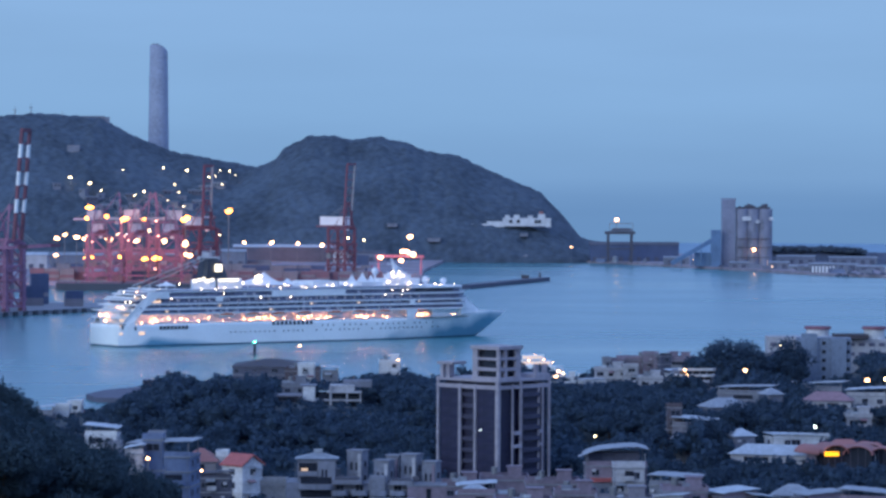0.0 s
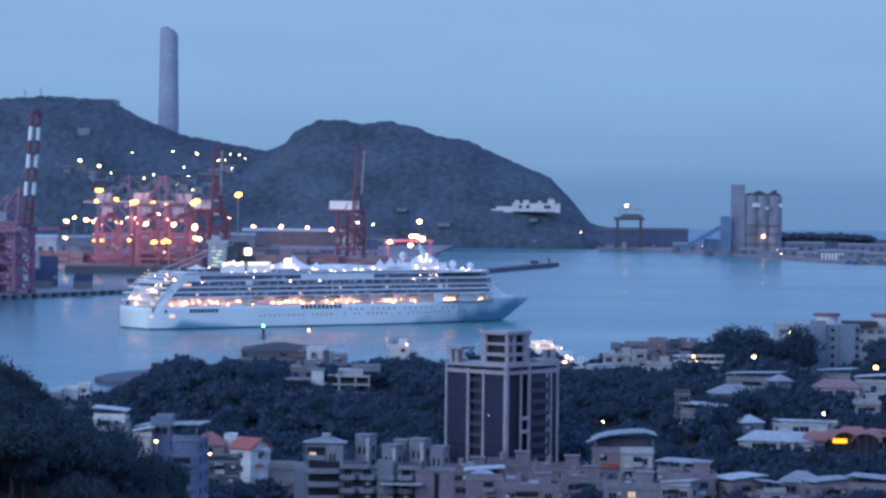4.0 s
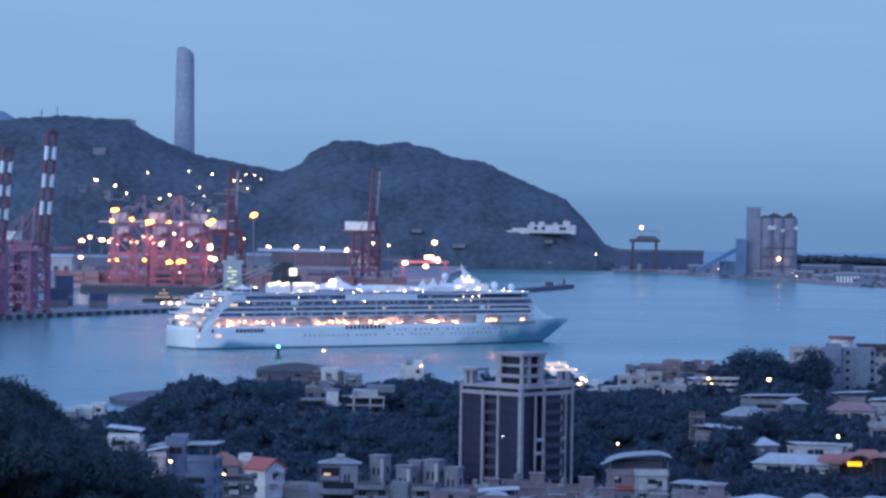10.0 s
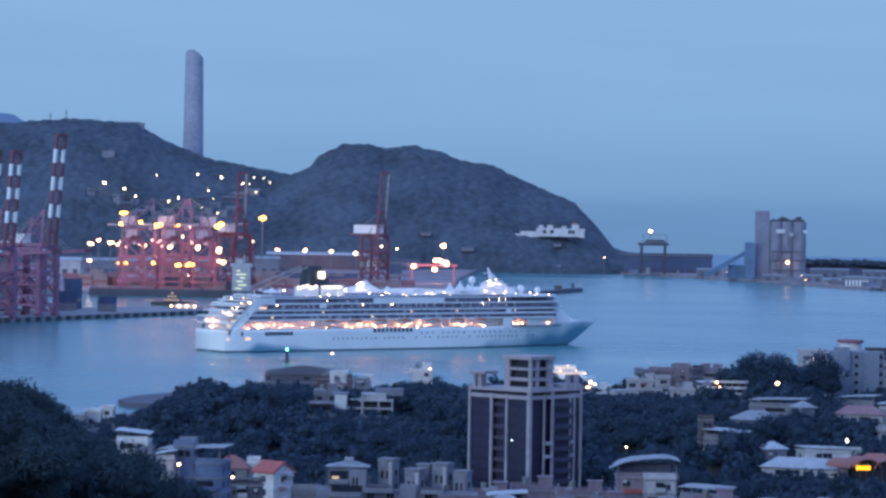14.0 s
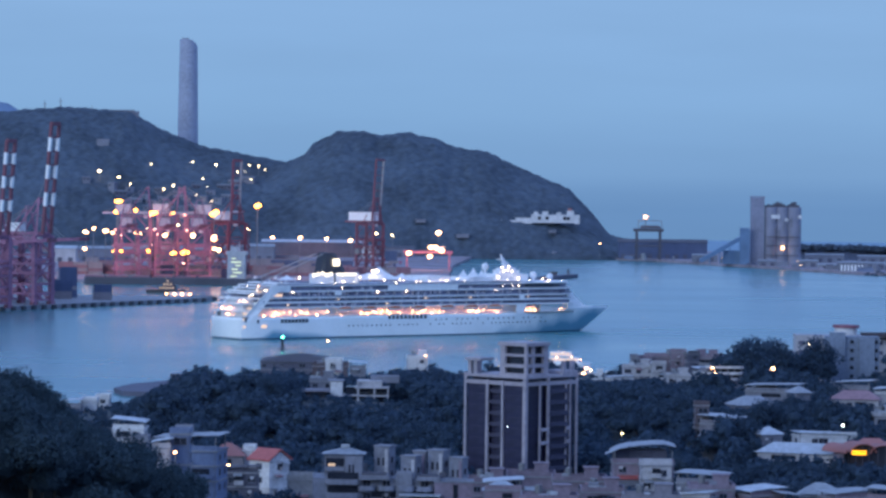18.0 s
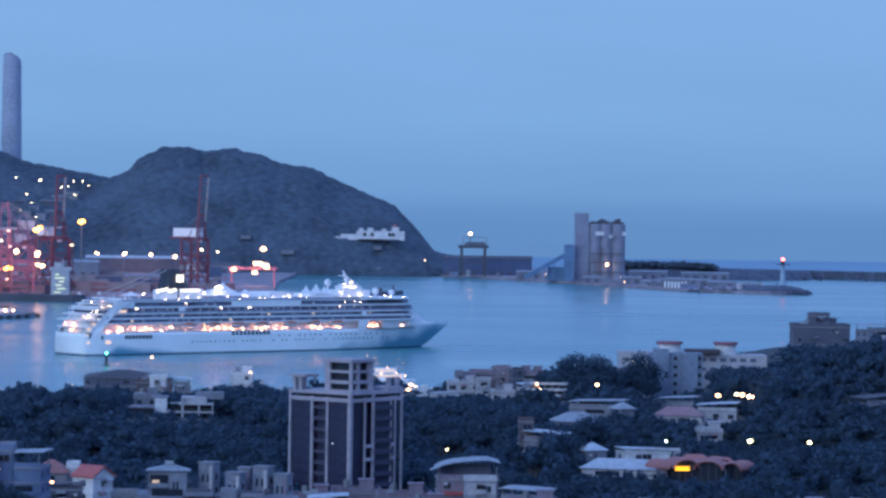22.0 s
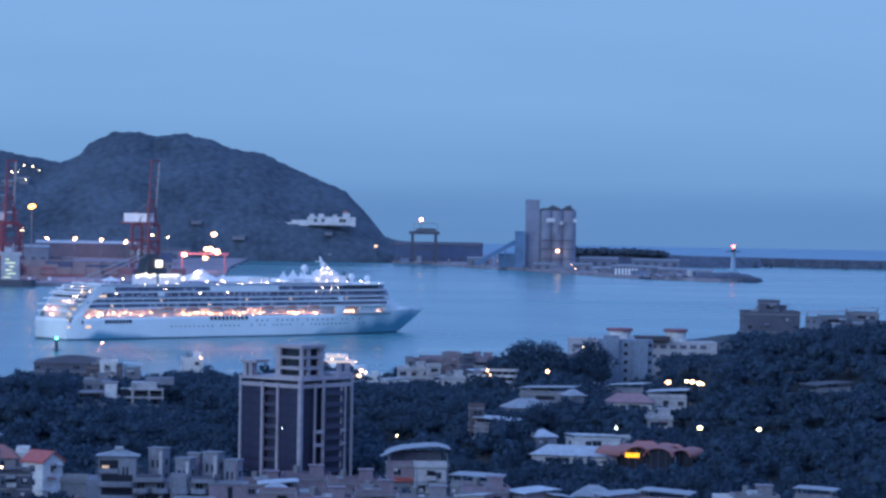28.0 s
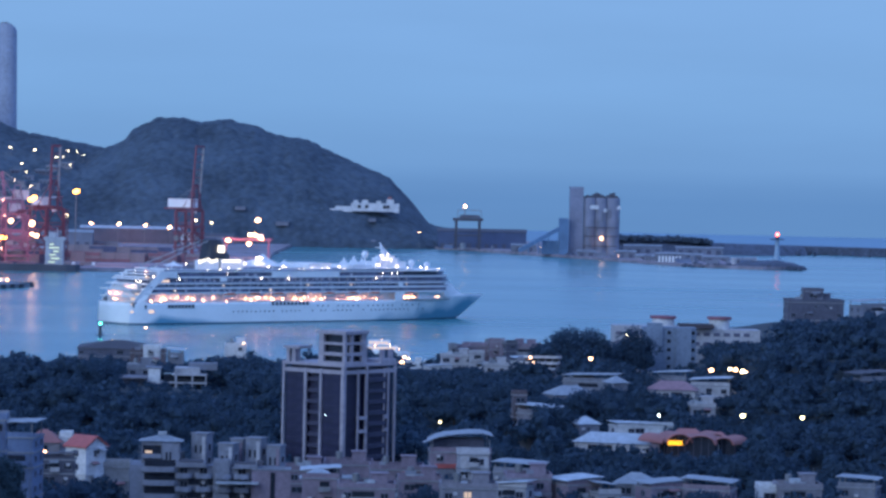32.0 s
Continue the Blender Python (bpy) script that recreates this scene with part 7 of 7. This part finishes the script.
# cement silos
sx = 312.1
silos = thing("cement_silos", sx, 3480, 2.6, "weathered concrete cement silos with elevator tower", "silo")
SK = 0.58
stop = 61.6 - 2.6
for u, r in ((1371, 6.6), (1391, 6.6), (1412, 7.2)):
    bm = bmesh.new()
    tube(bm, ((u - 1380) * SK, 0, -.2), ((u - 1380) * SK, 0, stop), r, r, 24)
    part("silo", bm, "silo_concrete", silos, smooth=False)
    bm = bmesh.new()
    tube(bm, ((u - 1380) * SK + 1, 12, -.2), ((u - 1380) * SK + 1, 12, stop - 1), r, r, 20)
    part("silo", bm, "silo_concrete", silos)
bm = bmesh.new()
box(bm, (1347 - 1380) * SK, 2, -.2, 13.4, 13, 71.2 - 2.6)
box(bm, (1347 - 1380) * SK, 2, 71.2 - 2.6, 14.2, 13.8, 1.2)
part("elevator_tower", bm, "silo_concrete", silos)
for k in range(12):
    bm = bmesh.new()
    box(bm, (1362 - 1380) * SK + k * 3.0, 4, stop, 2.6, 7, (1.4, 2.6, 2.0, 3.6, 5.2, 4.4, 3.0, 1.6, 2.8, 4.8, 5.4, 2.2)[k])
    part("roof_cabin", bm, "slate", silos)
for u, z in ((1378, stop - 10), (1398, stop - 13), (1421, stop - 10)):
    bm = bmesh.new()
    if u < 1390:
        box(bm, (u - 1380) * SK, -6.9, z - 2, 8.6, .6, 4.2)
    else:
        tube(bm, ((u - 1380) * SK, -7.2, z), ((u - 1380) * SK, -6.0, z), 2.0, n=18)
    part("emblem", bm, "plaster_white", silos, "white painted emblem")
bm = bmesh.new()
ball(bm, (1391 - 1380) * SK, -10, 20.0 - 2.6, 1.5)
part("lamp", bm, "glow_warm", silos)
bm = bmesh.new()
tube(bm, ((1391 - 1380) * SK, -9, 0), ((1391 - 1380) * SK, -9, 20.0 - 2.6), .3, n=6)
part("lamp_post", bm, "steel", silos)
conv = thing("conveyor", 279.4, 3470, 2.6, "blue steel conveyor bridge and transfer tower", "conveyor")
bm = bmesh.new()
box(bm, 0, 0, 0, 9.5, 9, 39.9 - 2.6)
part("transfer_tower", bm, "paint_blue", conv)
bm = bmesh.new()
beam(bm, (-5, 0, 28.8 - 2.6), (-46, -6, 3), 3.6, 4.2)
part("bridge", bm, "paint_blue", conv)
for a in (.25, .5, .75):
    bm = bmesh.new()
    beam(bm, (-5 - 41 * a, -6 * a, 0), (-5 - 41 * a, -6 * a, 22 - 20 * a), 1.2)
    part("trestle", bm, "paint_blue", conv)
bm = bmesh.new()
box(bm, -12, 8, 0, 18, 10, 14)
part("hopper_house", bm, "paint_blue", conv)

# low clutter on the outer pier
for k, ((x, y, z), w, h, wall) in enumerate((((336.9, 3400, 7.4), 20, 6, "plaster_grey"), ((352.5, 3330, 3.9), 24, 4, "tin_grey"), ((370.4, 3300, 4.9), 28, 7, "plaster_grey"), ((397.3, 3330, 5.7), 18, 6, "plaster_grey"), ((414.7, 3290, 4.8), 26, 5, "plaster_slate"),
                                              ((438.4, 3260, 4.9), 22, 5, "tin_grey"), ((298.7, 3420, 6.3), 18, 5, "plaster_grey"), ((270.4, 3500, 6.2), 22, 6, "paint_blue"), ((245.2, 3560, 6.8), 26, 7, "plaster_grey"), ((374.8, 3600, 9.1), 40, 8, "plaster_grey"), ((435.4, 3600, 6.5), 50, 7, "plaster_slate"))):
    shed_block(x, y, 2.6, w, 10, h, wall, "tin_grey", "low harbour shed on the outer pier", name="pier_shed")
for k, (x, y, z) in enumerate(((263.1, 3560, 7.0), (328.5, 3420, 8.0), (138.6, 3660, 18.5), (326.2, 3360, 4.9))):
    lamp_post(x, y, 2.6, z, "glow_warm", .9 if k < 3 else .6, group="pier lamps", label="small pier lamp on a post")
bm = bmesh.new()
for k in range(7):
    box(bm, -10 + k * 3.3, 0, 0, 1.6, 1.6, 6)
tanks = thing("white_bollards", 364.8, 3250, 2.6, "row of tall white pier posts", "posts")
part("post", bm, "paint_white", tanks)

# harbour light
LHX = 475.6
light_tower = thing("lighthouse", LHX, 3300, 2.0, "small pale harbour lighthouse with a red light", "lighthouse")
lh = 30.5 - 2
bm = bmesh.new()
tube(bm, (0, 0, 0), (0, 0, lh - 5), 2.9, 1.9, 16)
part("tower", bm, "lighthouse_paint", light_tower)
bm = bmesh.new()
tube(bm, (0, 0, lh - 5), (0, 0, lh - 4.2), 7, 7, 16)
tube(bm, (0, 0, lh - 4.2), (0, 0, lh - 1.5), 1.8, 1.6, 12)
part("gallery", bm, "paint_dark", light_tower)
bm = bmesh.new()
ball(bm, 0, -1, lh, 1.5)
part("light", bm, "glow_red", light_tower)
bm = bmesh.new()
box(bm, 0, 4, -1, 12, 10, 6)
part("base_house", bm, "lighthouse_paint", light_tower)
# wooded bank behind the outer pier, falling towards the breakwater
BANK = [(326, 3700, 15.5), (370, 3715, 16.5), (412, 3720, 16.5), (447, 3722, 15.0), (459, 3722, 13.0), (531, 3735, 12.0), (578, 3800, 9.2)]


def bank_at(a):
    """Place and height of the bank's crest, a from 0 to 1 along it."""
    k = a * (len(BANK) - 1)
    i = min(int(k), len(BANK) - 2)
    return Vector(BANK[i]).lerp(Vector(BANK[i + 1]), k - i)


bm = bmesh.new()
rings = []
for k in range(61):
    c = bank_at(k / 60)
    lump = 1.2 * noise.noise(Vector((k * .7, 3.1, 0)))
    rings.append([bm.verts.new((c.x, c.y + dy, z)) for dy, z in ((-34, -2), (-24, 3.2), (-9, c.z * .8 + lump), (0, c.z + lump * .6), (10, c.z * .8), (26, -2))])
for a, b in zip(rings, rings[1:]):
    for i in range(5):
        bm.faces.new((a[i], b[i], b[i + 1], a[i + 1]))
tagged(part("bank", bm, "rock", smooth=True), "long dark overgrown bank behind the outer pier", "bank", kind="structure")
# heaped stones under the lighthouse
bm = bmesh.new()
ball(bm, 452, 3192, 0, 33, .23, 28, 12)
ball(bm, 470, 3178, 0, 17, .3, 24, 10)
for v in bm.verts:
    v.co.z += 1.3 * noise.noise(v.co * .21)
tagged(part("stone_heap", bm, "rock", smooth=True), "rounded heap of dark stones at the pier tip", "rocks", kind="structure")
# rubble armour at the pier tip and the breakwater
rnd = random.Random(8)
bm = bmesh.new()
for k in range(260):
    a = rnd.random()
    if k < 120:
        x, y, z = 372 + a * 104 + rnd.uniform(-2, 2), 3203 - a * 58 + rnd.uniform(-6, 4), rnd.uniform(0, 3)
    else:
        x, y, z = 470 + a * 600, 3803 - a * 205 + rnd.uniform(-12, 12) - 16 + (30 if a < .15 else 0), rnd.uniform(1, 9)
    s = rnd.uniform(2.2, 4.6)
    box(bm, x, y, z - 1.5, s, s, s * .7, rnd.random() * 3, .7)
tagged(part("rubble", bm, "rock"), "dark rubble armour stones", "rocks", kind="stuff")

# unseen spots without masts, added to carry the light of the yard's sodium floodlights
# they aim down and inland, which keeps their streaks off the water
for k, (x, y, z, watt, ax, ay) in enumerate(((-275, 2716, 33, .22, -250, 2800), (-232, 2718, 30, .26, -225, 2790), (-190, 2722, 33, .26, -200, 2800), (-330, 2720, 36, 1.5, -330, 2900), (-140, 2740, 36, 1.2, -150, 2900),
                                             (-44, 3080, 30, .6, -30, 3116), (-262, 2840, 44, 1.3, -230, 3000), (-120, 2900, 40, 1.2, -110, 3150), (-165, 3535, 28, .4, -165, 3600))):
    lamp = bpy.data.lights.new("sodium_flood", "SPOT")
    lamp.energy, lamp.color, lamp.shadow_soft_size = watt * 82000, (1.0, 0.40, 0.27), 2.0
    lamp.spot_size, lamp.spot_blend = radians(130), 0.7
    new("sodium_flood", lamp).matrix_world = look((x, y, z), (ax, ay, 6))

# trucks, forklifts and low clutter of the yard
bm = bmesh.new()
box(bm, -3, 0, 1.0, 9, 2.4, 2.6)
TRAILER = mesh_of("trailer", bm, "container_grey")
bm = bmesh.new()
box(bm, 3.6, 0, .6, 2.4, 2.4, 2.9)
CABS = [mesh_of("cab", bm.copy(), c) for c in ("paint_white", "crane_red", "container_blue")]
bm.free()
bm = bmesh.new()
tube(bm, (0, -1.25, .5), (0, 1.25, .5), .5, n=10)
AXLE = mesh_of("axle", bm, "paint_dark")
rnd = random.Random(31)
for k in range(26):
    x, y = rnd.uniform(-380, -60), rnd.choice((2738, 2746, 2960, 3010, 3200, 3300))
    truck = thing("truck", x + (-10 if y < 2750 else 0), y, 2.6, "yard truck with a container trailer", "truck", "yard trucks", rnd.choice((0, 180, 4)))
    piece("trailer", TRAILER, truck)
    piece("cab", CABS[k % 3], truck)
    for ax in (-6.2, -4.8, 3.4):
        piece("axle", AXLE, truck, ax)
for k in range(14):
    x = -420 + k * 26 + rnd.uniform(-8, 8)
    y = rnd.choice((3050, 3120, 3420))
    stack(x, y, 2.6, rnd.choice((1, 2)), 3, rnd.choice((2, 3, 4)), 0, (0, 1, 2), "stacks of mixed shipping containers", 50 + k)

# low clutter along the edge of the outer pier: tanks, crates, huts
rnd = random.Random(77)
for k in range(34):
    a = rnd.random()
    edge = np.interp(a, [0, .28, .42, .75, 1], [3700, 3600, 3480, 3230, 3190])
    x = float(np.interp(a, [0, .28, .42, .75, 1], [30, 222, 270, 372, 452]))
    y = float(edge) + rnd.uniform(14, 34)
    kind_of = rnd.random()
    if kind_of < .45:
        ob = thing("storage_hut", x, y, 2.6, "small weathered hut on the outer pier", "hut", "pier clutter", rnd.uniform(-20, 20))
        bm = bmesh.new()
        w, h = rnd.uniform(5, 13), rnd.uniform(2.6, 5)
        box(bm, 0, 0, 0, w, 6, h)
        part("wall", bm, rnd.choice(("plaster_grey", "plaster_slate", "plaster_slate", "plaster_blue")), ob)
        bm = bmesh.new()
        box(bm, 0, 0, h, w + .8, 6.8, .5, 0, .9)
        part("roof", bm, rnd.choice(("tin_grey", "slate", "plaster_slate")), ob)
    elif kind_of < .75:
        ob = thing("coal_mound", x, y, 2.6, "dark rounded mound of coal on the pier", "mound", "pier clutter")
        bm = bmesh.new()
        ball(bm, 0, 0, 0, rnd.uniform(4, 8), .42, 10, 6)
        part("mound", bm, rnd.choice(("rock", "yard", "slate")), ob)
    else:
        ob = thing("storage_tank", x, y, 2.6, "pale upright storage tank on the pier", "tank", "pier clutter")
        bm = bmesh.new()
        r = rnd.uniform(1.8, 3.4)
        tube(bm, (0, 0, 0), (0, 0, r * 2), r, r, 16)
        tube(bm, (0, 0, r * 2), (0, 0, r * 2.3), r, r * .3, 16)
        part("shell", bm, rnd.choice(("plaster_pale", "tin_grey", "plaster_grey")), ob)

# weathered patches and pipes on the silos
rnd = random.Random(41)
for k in range(9):
    bm = bmesh.new()
    z0 = rnd.uniform(4, stop - 14)
    tube(bm, ((1364 + k * 7 - 1380) * SK, -7.4, z0), ((1364 + k * 7 - 1380) * SK, -7.4, z0 + rnd.uniform(6, 14)), .35, n=6)
    part("pipe", bm, "steel", silos)
for z in (9, 19, 28):
    bm = bmesh.new()
    box(bm, (1391 - 1380) * SK, -7.6, z, 34, .9, .7)
    part("walkway", bm, "slate", silos)


# ---------- trees ----------
def lump_quads():
    """A coarse round lump of 24 quads, of radius 1."""
    g = [-1.0, 0.0, 1.0]
    out = []
    for axis, sign in itertools.product(range(3), (-1, 1)):
        for i, j in itertools.product(range(2), range(2)):
            q = []
            for a, b in ((i, j), (i + 1, j), (i + 1, j + 1), (i, j + 1)):
                p = [0.0, 0.0, 0.0]
                p[axis], p[(axis + 1) % 3], p[(axis + 2) % 3] = float(sign), g[a], g[b]
                q.append(p)
            out.append(q)
    out = np.array(out)
    return out / np.linalg.norm(out, axis=2)[:, :, None]


LUMP = lump_quads()


def crown_quads(seed, lobes, leaves, size, spread=3.0, height=7.5):
    """Leaf sprays of one tree: an array of quads (n, 4, 3) round uneven lobes."""
    r = np.random.RandomState(seed)
    out = []
    for k in range(lobes):
        a, q = r.uniform(0, 2 * np.pi), np.sqrt(r.uniform(0, 1))
        c = np.array([np.cos(a) * q * spread, np.sin(a) * q * spread, height * (.52 + .38 * r.uniform() * (1.25 - q))])
        rad = r.uniform(.9, 1.7) * spread / 3
        if k % 3 == 0:      # the dense inside of the crown
            out.append(c + LUMP * rad * r.uniform(.8, .98) * np.array([1.0, 1.0, .8]) - np.array([0, 0, .2 * rad]))
        d = r.normal(size=(leaves, 3))
        d[:, 2] = np.abs(d[:, 2]) * .9 - .25
        d /= np.linalg.norm(d, axis=1)[:, None]
        p = c + d * rad * r.uniform(.75, 1.2, (leaves, 1))
        n = d + r.normal(size=(leaves, 3)) * .55
        n /= np.linalg.norm(n, axis=1)[:, None]
        t = np.cross(n, r.normal(size=(leaves, 3)))
        t /= np.linalg.norm(t, axis=1)[:, None]
        b = np.cross(n, t)
        s = size * r.uniform(.6, 1.3, (leaves, 1))
        out.append(np.stack([p - t * s, p - b * s * .55, p + t * s, p + b * s * .55], 1))
    return np.concatenate(out)


def quads_mesh(name, quads, material, extra=None):
    n = len(quads)
    me = bpy.data.meshes.new(name)
    co = quads.reshape(-1, 3)
    me.vertices.add(n * 4)
    me.vertices.foreach_set("co", co.astype(np.float32).ravel())
    me.loops.add(n * 4)
    me.loops.foreach_set("vertex_index", np.arange(n * 4, dtype=np.int32))
    me.polygons.add(n)
    me.polygons.foreach_set("loop_start", np.arange(0, n * 4, 4, dtype=np.int32))
    me.polygons.foreach_set("loop_total", np.full(n, 4, dtype=np.int32))
    me.update(calc_edges=True)
    me.validate()
    me.materials.append(M[material])
    return me


def trunk_mesh(seed, height, r0):
    r = random.Random(seed)
    bm = bmesh.new()
    p = Vector((0, 0, -1))
    q = Vector((r.uniform(-.3, .3), r.uniform(-.3, .3), height * .5))
    tube(bm, p, q, r0, r0 * .65, 7)
    for k in range(5):
        a = 2 * math.pi * k / 5 + r.uniform(-.4, .4)
        tip = q + Vector((math.cos(a) * height * .26, math.sin(a) * height * .26, height * r.uniform(.16, .34)))
        tube(bm, q - Vector((0, 0, r.uniform(0, height * .12))), tip, r0 * .5, r0 * .18, 6)
    return mesh_of("trunk", bm, "bark")


kinds, fine_kinds = [], []
for k in range(5):
    kinds.append((trunk_mesh(k, 7.5 + k * .5, .26), quads_mesh("crown", crown_quads(40 + k, 22, 90, .33, 3.1 + .2 * k, 7.5 + .6 * k), "leaf")))
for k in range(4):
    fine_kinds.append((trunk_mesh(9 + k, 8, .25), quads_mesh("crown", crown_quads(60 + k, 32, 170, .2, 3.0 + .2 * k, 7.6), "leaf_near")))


def tree(x, y, z, kind, turn, size, label="dark broadleaf tree with a dense crown", group="hillside trees"):
    ob = thing("tree", x, y, z, label, "tree", group, turn)
    ob.scale = (size, size, size * 1.02)
    for name, me in zip(("trunk", "crown"), kind):
        o = new(name, me)
        o.parent = ob
    return ob


def hidden(x, y, top, r):
    """Whether a tree would stand on a plot or shut off the camera's view of a house."""
    az, el = x / y, (top - Eye[2]) / y
    if y > 700 and az < -.0837 and el > -(348 + (-.0837 - az) * 3000) / 6000:      # tree line cut to fit the camera's view of the shore
        return True
    for c in clearings:
        if (x - c.x) ** 2 + (y - c.y) ** 2 < c.r ** 2:
            return True
        if y < c.y and c.left < az + r / y and az - r / y < c.right and el > c.low + 1.0 / y:
            return True
    return False


def headroom(x, y, r):
    """How high a tree may stand here under the camera's sight lines, and whether it stands close before a house."""
    az, most, close = x / y, 999.0, False
    if y > 700 and az < -.0837:      # shore kept open to the camera's view
        most = Eye[2] - y * (348 + (-.0837 - az) * 3000) / 6000
    for c in clearings:
        if (x - c.x) ** 2 + (y - c.y) ** 2 < c.r ** 2:
            return 0.0, False
        if y < c.y and c.left < az + r / y and az - r / y < c.right:
            top = Eye[2] + y * c.low + (3.2 if 850 < c.y < 1150 and 6.5 < c.r < 14 else 1.4)
            if top < most:
                most, close = top, y > c.y - 40
    return most, close


keep_clear(12.9, 850, 26, 26, -20)
rnd = random.Random(21)
spots, low_spots = [], []
y = 560.0
while y < 1500:
    x = -0.15 * y - 20
    while x < 0.215 * y + 30:
        px, py = x + rnd.uniform(-2.6, 2.6), y + rnd.uniform(-2.6, 2.6)
        x += 7.0
        ground_z = float(land(px, py))
        if ground_z < 2.6 or rnd.random() < .06:
            continue
        size = rnd.choice((.75, .9, 1.05, 1.1, 1.25, 1.5))
        if 20 < px < 150 and py > 1255:
            size *= .45
        if py > 1230 and px < 60 or px < -0.098 * py:
            size *= .6
        most, close = headroom(px, py, 2.4)
        fits = (most - ground_z) / 8.4
        if close:
            size = min(1.7, max(fits, 0)) * rnd.uniform(.85, 1.0)
        size = min(size, fits)
        if size < .3:
            if fits > -.4 and headroom(px, py, 1.0)[0] > 0 or py > 900 and fits > -2:
                low_spots.append((px, py, ground_z - .5, rnd.uniform(.5, .8), rnd.uniform(0, 6)))
            continue
        spots.append((px, py, ground_z - .3, size, rnd.uniform(0, 360)))
    y += 7.0
# trees close before the slope's houses, sized to hide lower walls from the camera
screening = random.Random(6)
for c in list(clearings):
    if 820 < c.y < 1160 and c.x > 40 and c.r < 16:
        for k in range(6):
            px, py = c.x + (k - 2.5) * c.r * .36, c.y - c.r - screening.uniform(.5, 4)
            top = Eye[2] + py * c.low + screening.uniform(.2, 1.6)
            size = min(1.6, (top - float(land(px, py))) / 8.4)
            if size > .25 and all((px - d.x) ** 2 + (py - d.y) ** 2 > (d.r * .8) ** 2 for d in clearings):
                spots.append((px, py, float(land(px, py)) - .3, size, screening.uniform(0, 360)))
# single trees where they show best: the near woods on both sides of the tower and the right-hand hill
near = [s for s in spots if (690 < s[1] < 1010) and s[3] > .6]
rnd.shuffle(near)
near = near[:185]
single = set(near)
for k, (x, y, z, size, turn) in enumerate(near):
    tree(x, y, z, kinds[k % 5], turn, size)
for k in range(190):
    x, y = rnd.uniform(-78, -24), rnd.uniform(285, 430)
    z = float(land(x, y))
    if x / y > -.082:
        continue
    tree(x, y, z - .3, fine_kinds[k % 4], rnd.uniform(0, 360), rnd.uniform(.7, 1.15), "dark leafy tree on the near slope", "near slope trees")


# big crowns beside the harbour office and the tower
for (x, y, z), size in (((92.0, 1170, 23.4), 1.77), ((98.3, 1175, 25.2), 1.89), ((103.9, 1172, 25.4), 1.83), ((108.3, 1165, 22.9), 1.59), ((118.1, 1165, 23.1), 1.65), ((119.5, 1168, 25.9), 1.83), ((93.4, 1150, 22.6), 1.83), ((104.0, 1150, 21.8), 1.83)):
    tree(x, y, float(land(x, y)) - .3, kinds[int(size * 10) % 5], size * 900, size, "big dark broadleaf tree by the harbour office")
    tree(x + 1.5, y - 7, float(land(x + 1.5, y - 7)) - .3, kinds[int(size * 7) % 5], size * 500, size * .62, "dark broadleaf tree under a bigger one")


def woods(name, places, label, variants, leaf="leaf"):
    """All the other trees, as one mass of leaf sprays."""
    out = []
    for k, (x, y, z, size, turn) in enumerate(places):
        q = variants[k % len(variants)]
        c, s = math.cos(turn), math.sin(turn)
        m = np.array([[c, -s, 0], [s, c, 0], [0, 0, 1]]) * size
        out.append(q @ m.T + np.array([x, y, z]))
    ob = new(name, quads_mesh(name, np.concatenate(out), leaf))
    return tagged(ob, label, "woods", kind="stuff")


variants = [crown_quads(80 + k, 9, 18, .62, 3.2, 8.0) for k in range(8)]
rest_of = [s for s in spots if s not in single]
woods("woods", rest_of, "dense dark woods on the harbour hillside", variants)
# scrub under the crowns and on the outer pier
bush = [crown_quads(100 + k, 4, 12, .6, 2.4, 3.0) for k in range(4)]
under = [(s[0] + rnd.uniform(-3, 3), s[1] + rnd.uniform(-3, 3), s[2] - .4, rnd.uniform(.7, 1.2), s[4]) for s in spots[::3]]
woods("scrub", [u for u in under if not hidden(u[0], u[1], u[2] + 3, 2)] + low_spots, "low dark scrub between the trees", bush)
pier_scrub = []
for k in range(260):
    a = rnd.random()
    c = bank_at(a * .62)
    pier_scrub.append((c.x + rnd.uniform(-4, 4), c.y + rnd.uniform(-16, 3), c.z - rnd.uniform(3.5, 5), rnd.uniform(1.5, 2.4), rnd.uniform(0, 6)))
woods("pier_scrub", pier_scrub, "dark scrub along the outer pier", bush, "leaf_far")
slope = [(rnd.uniform(-80, -25), rnd.uniform(280, 440), 0, rnd.uniform(.8, 1.3), rnd.uniform(0, 6)) for k in range(420)]
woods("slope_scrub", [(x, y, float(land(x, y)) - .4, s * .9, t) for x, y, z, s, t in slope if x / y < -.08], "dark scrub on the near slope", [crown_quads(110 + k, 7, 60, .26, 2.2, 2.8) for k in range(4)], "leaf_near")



# ---------- what moves ----------
def motions():
    # the ship leaves the harbour: seconds, place of the stern, heading
    rows = [(0, -178.0, 1774.7, 36.5), (4, -167.3, 1780.6, 36.8), (8, -156.7, 1786.0, 37.1), (12, -146.1, 1791.2, 37.4), (16, -135.6, 1796.6, 37.65),
            (20, -125.2, 1802.7, 37.9), (24, -115.0, 1809.7, 38.1), (28, -104.8, 1818.0, 38.2), (32, -94.9, 1828.0, 38.3)]
    walk(ship, [(t, pose(x, y, 0, 0, 0, a)) for t, x, y, a in rows])


motions()
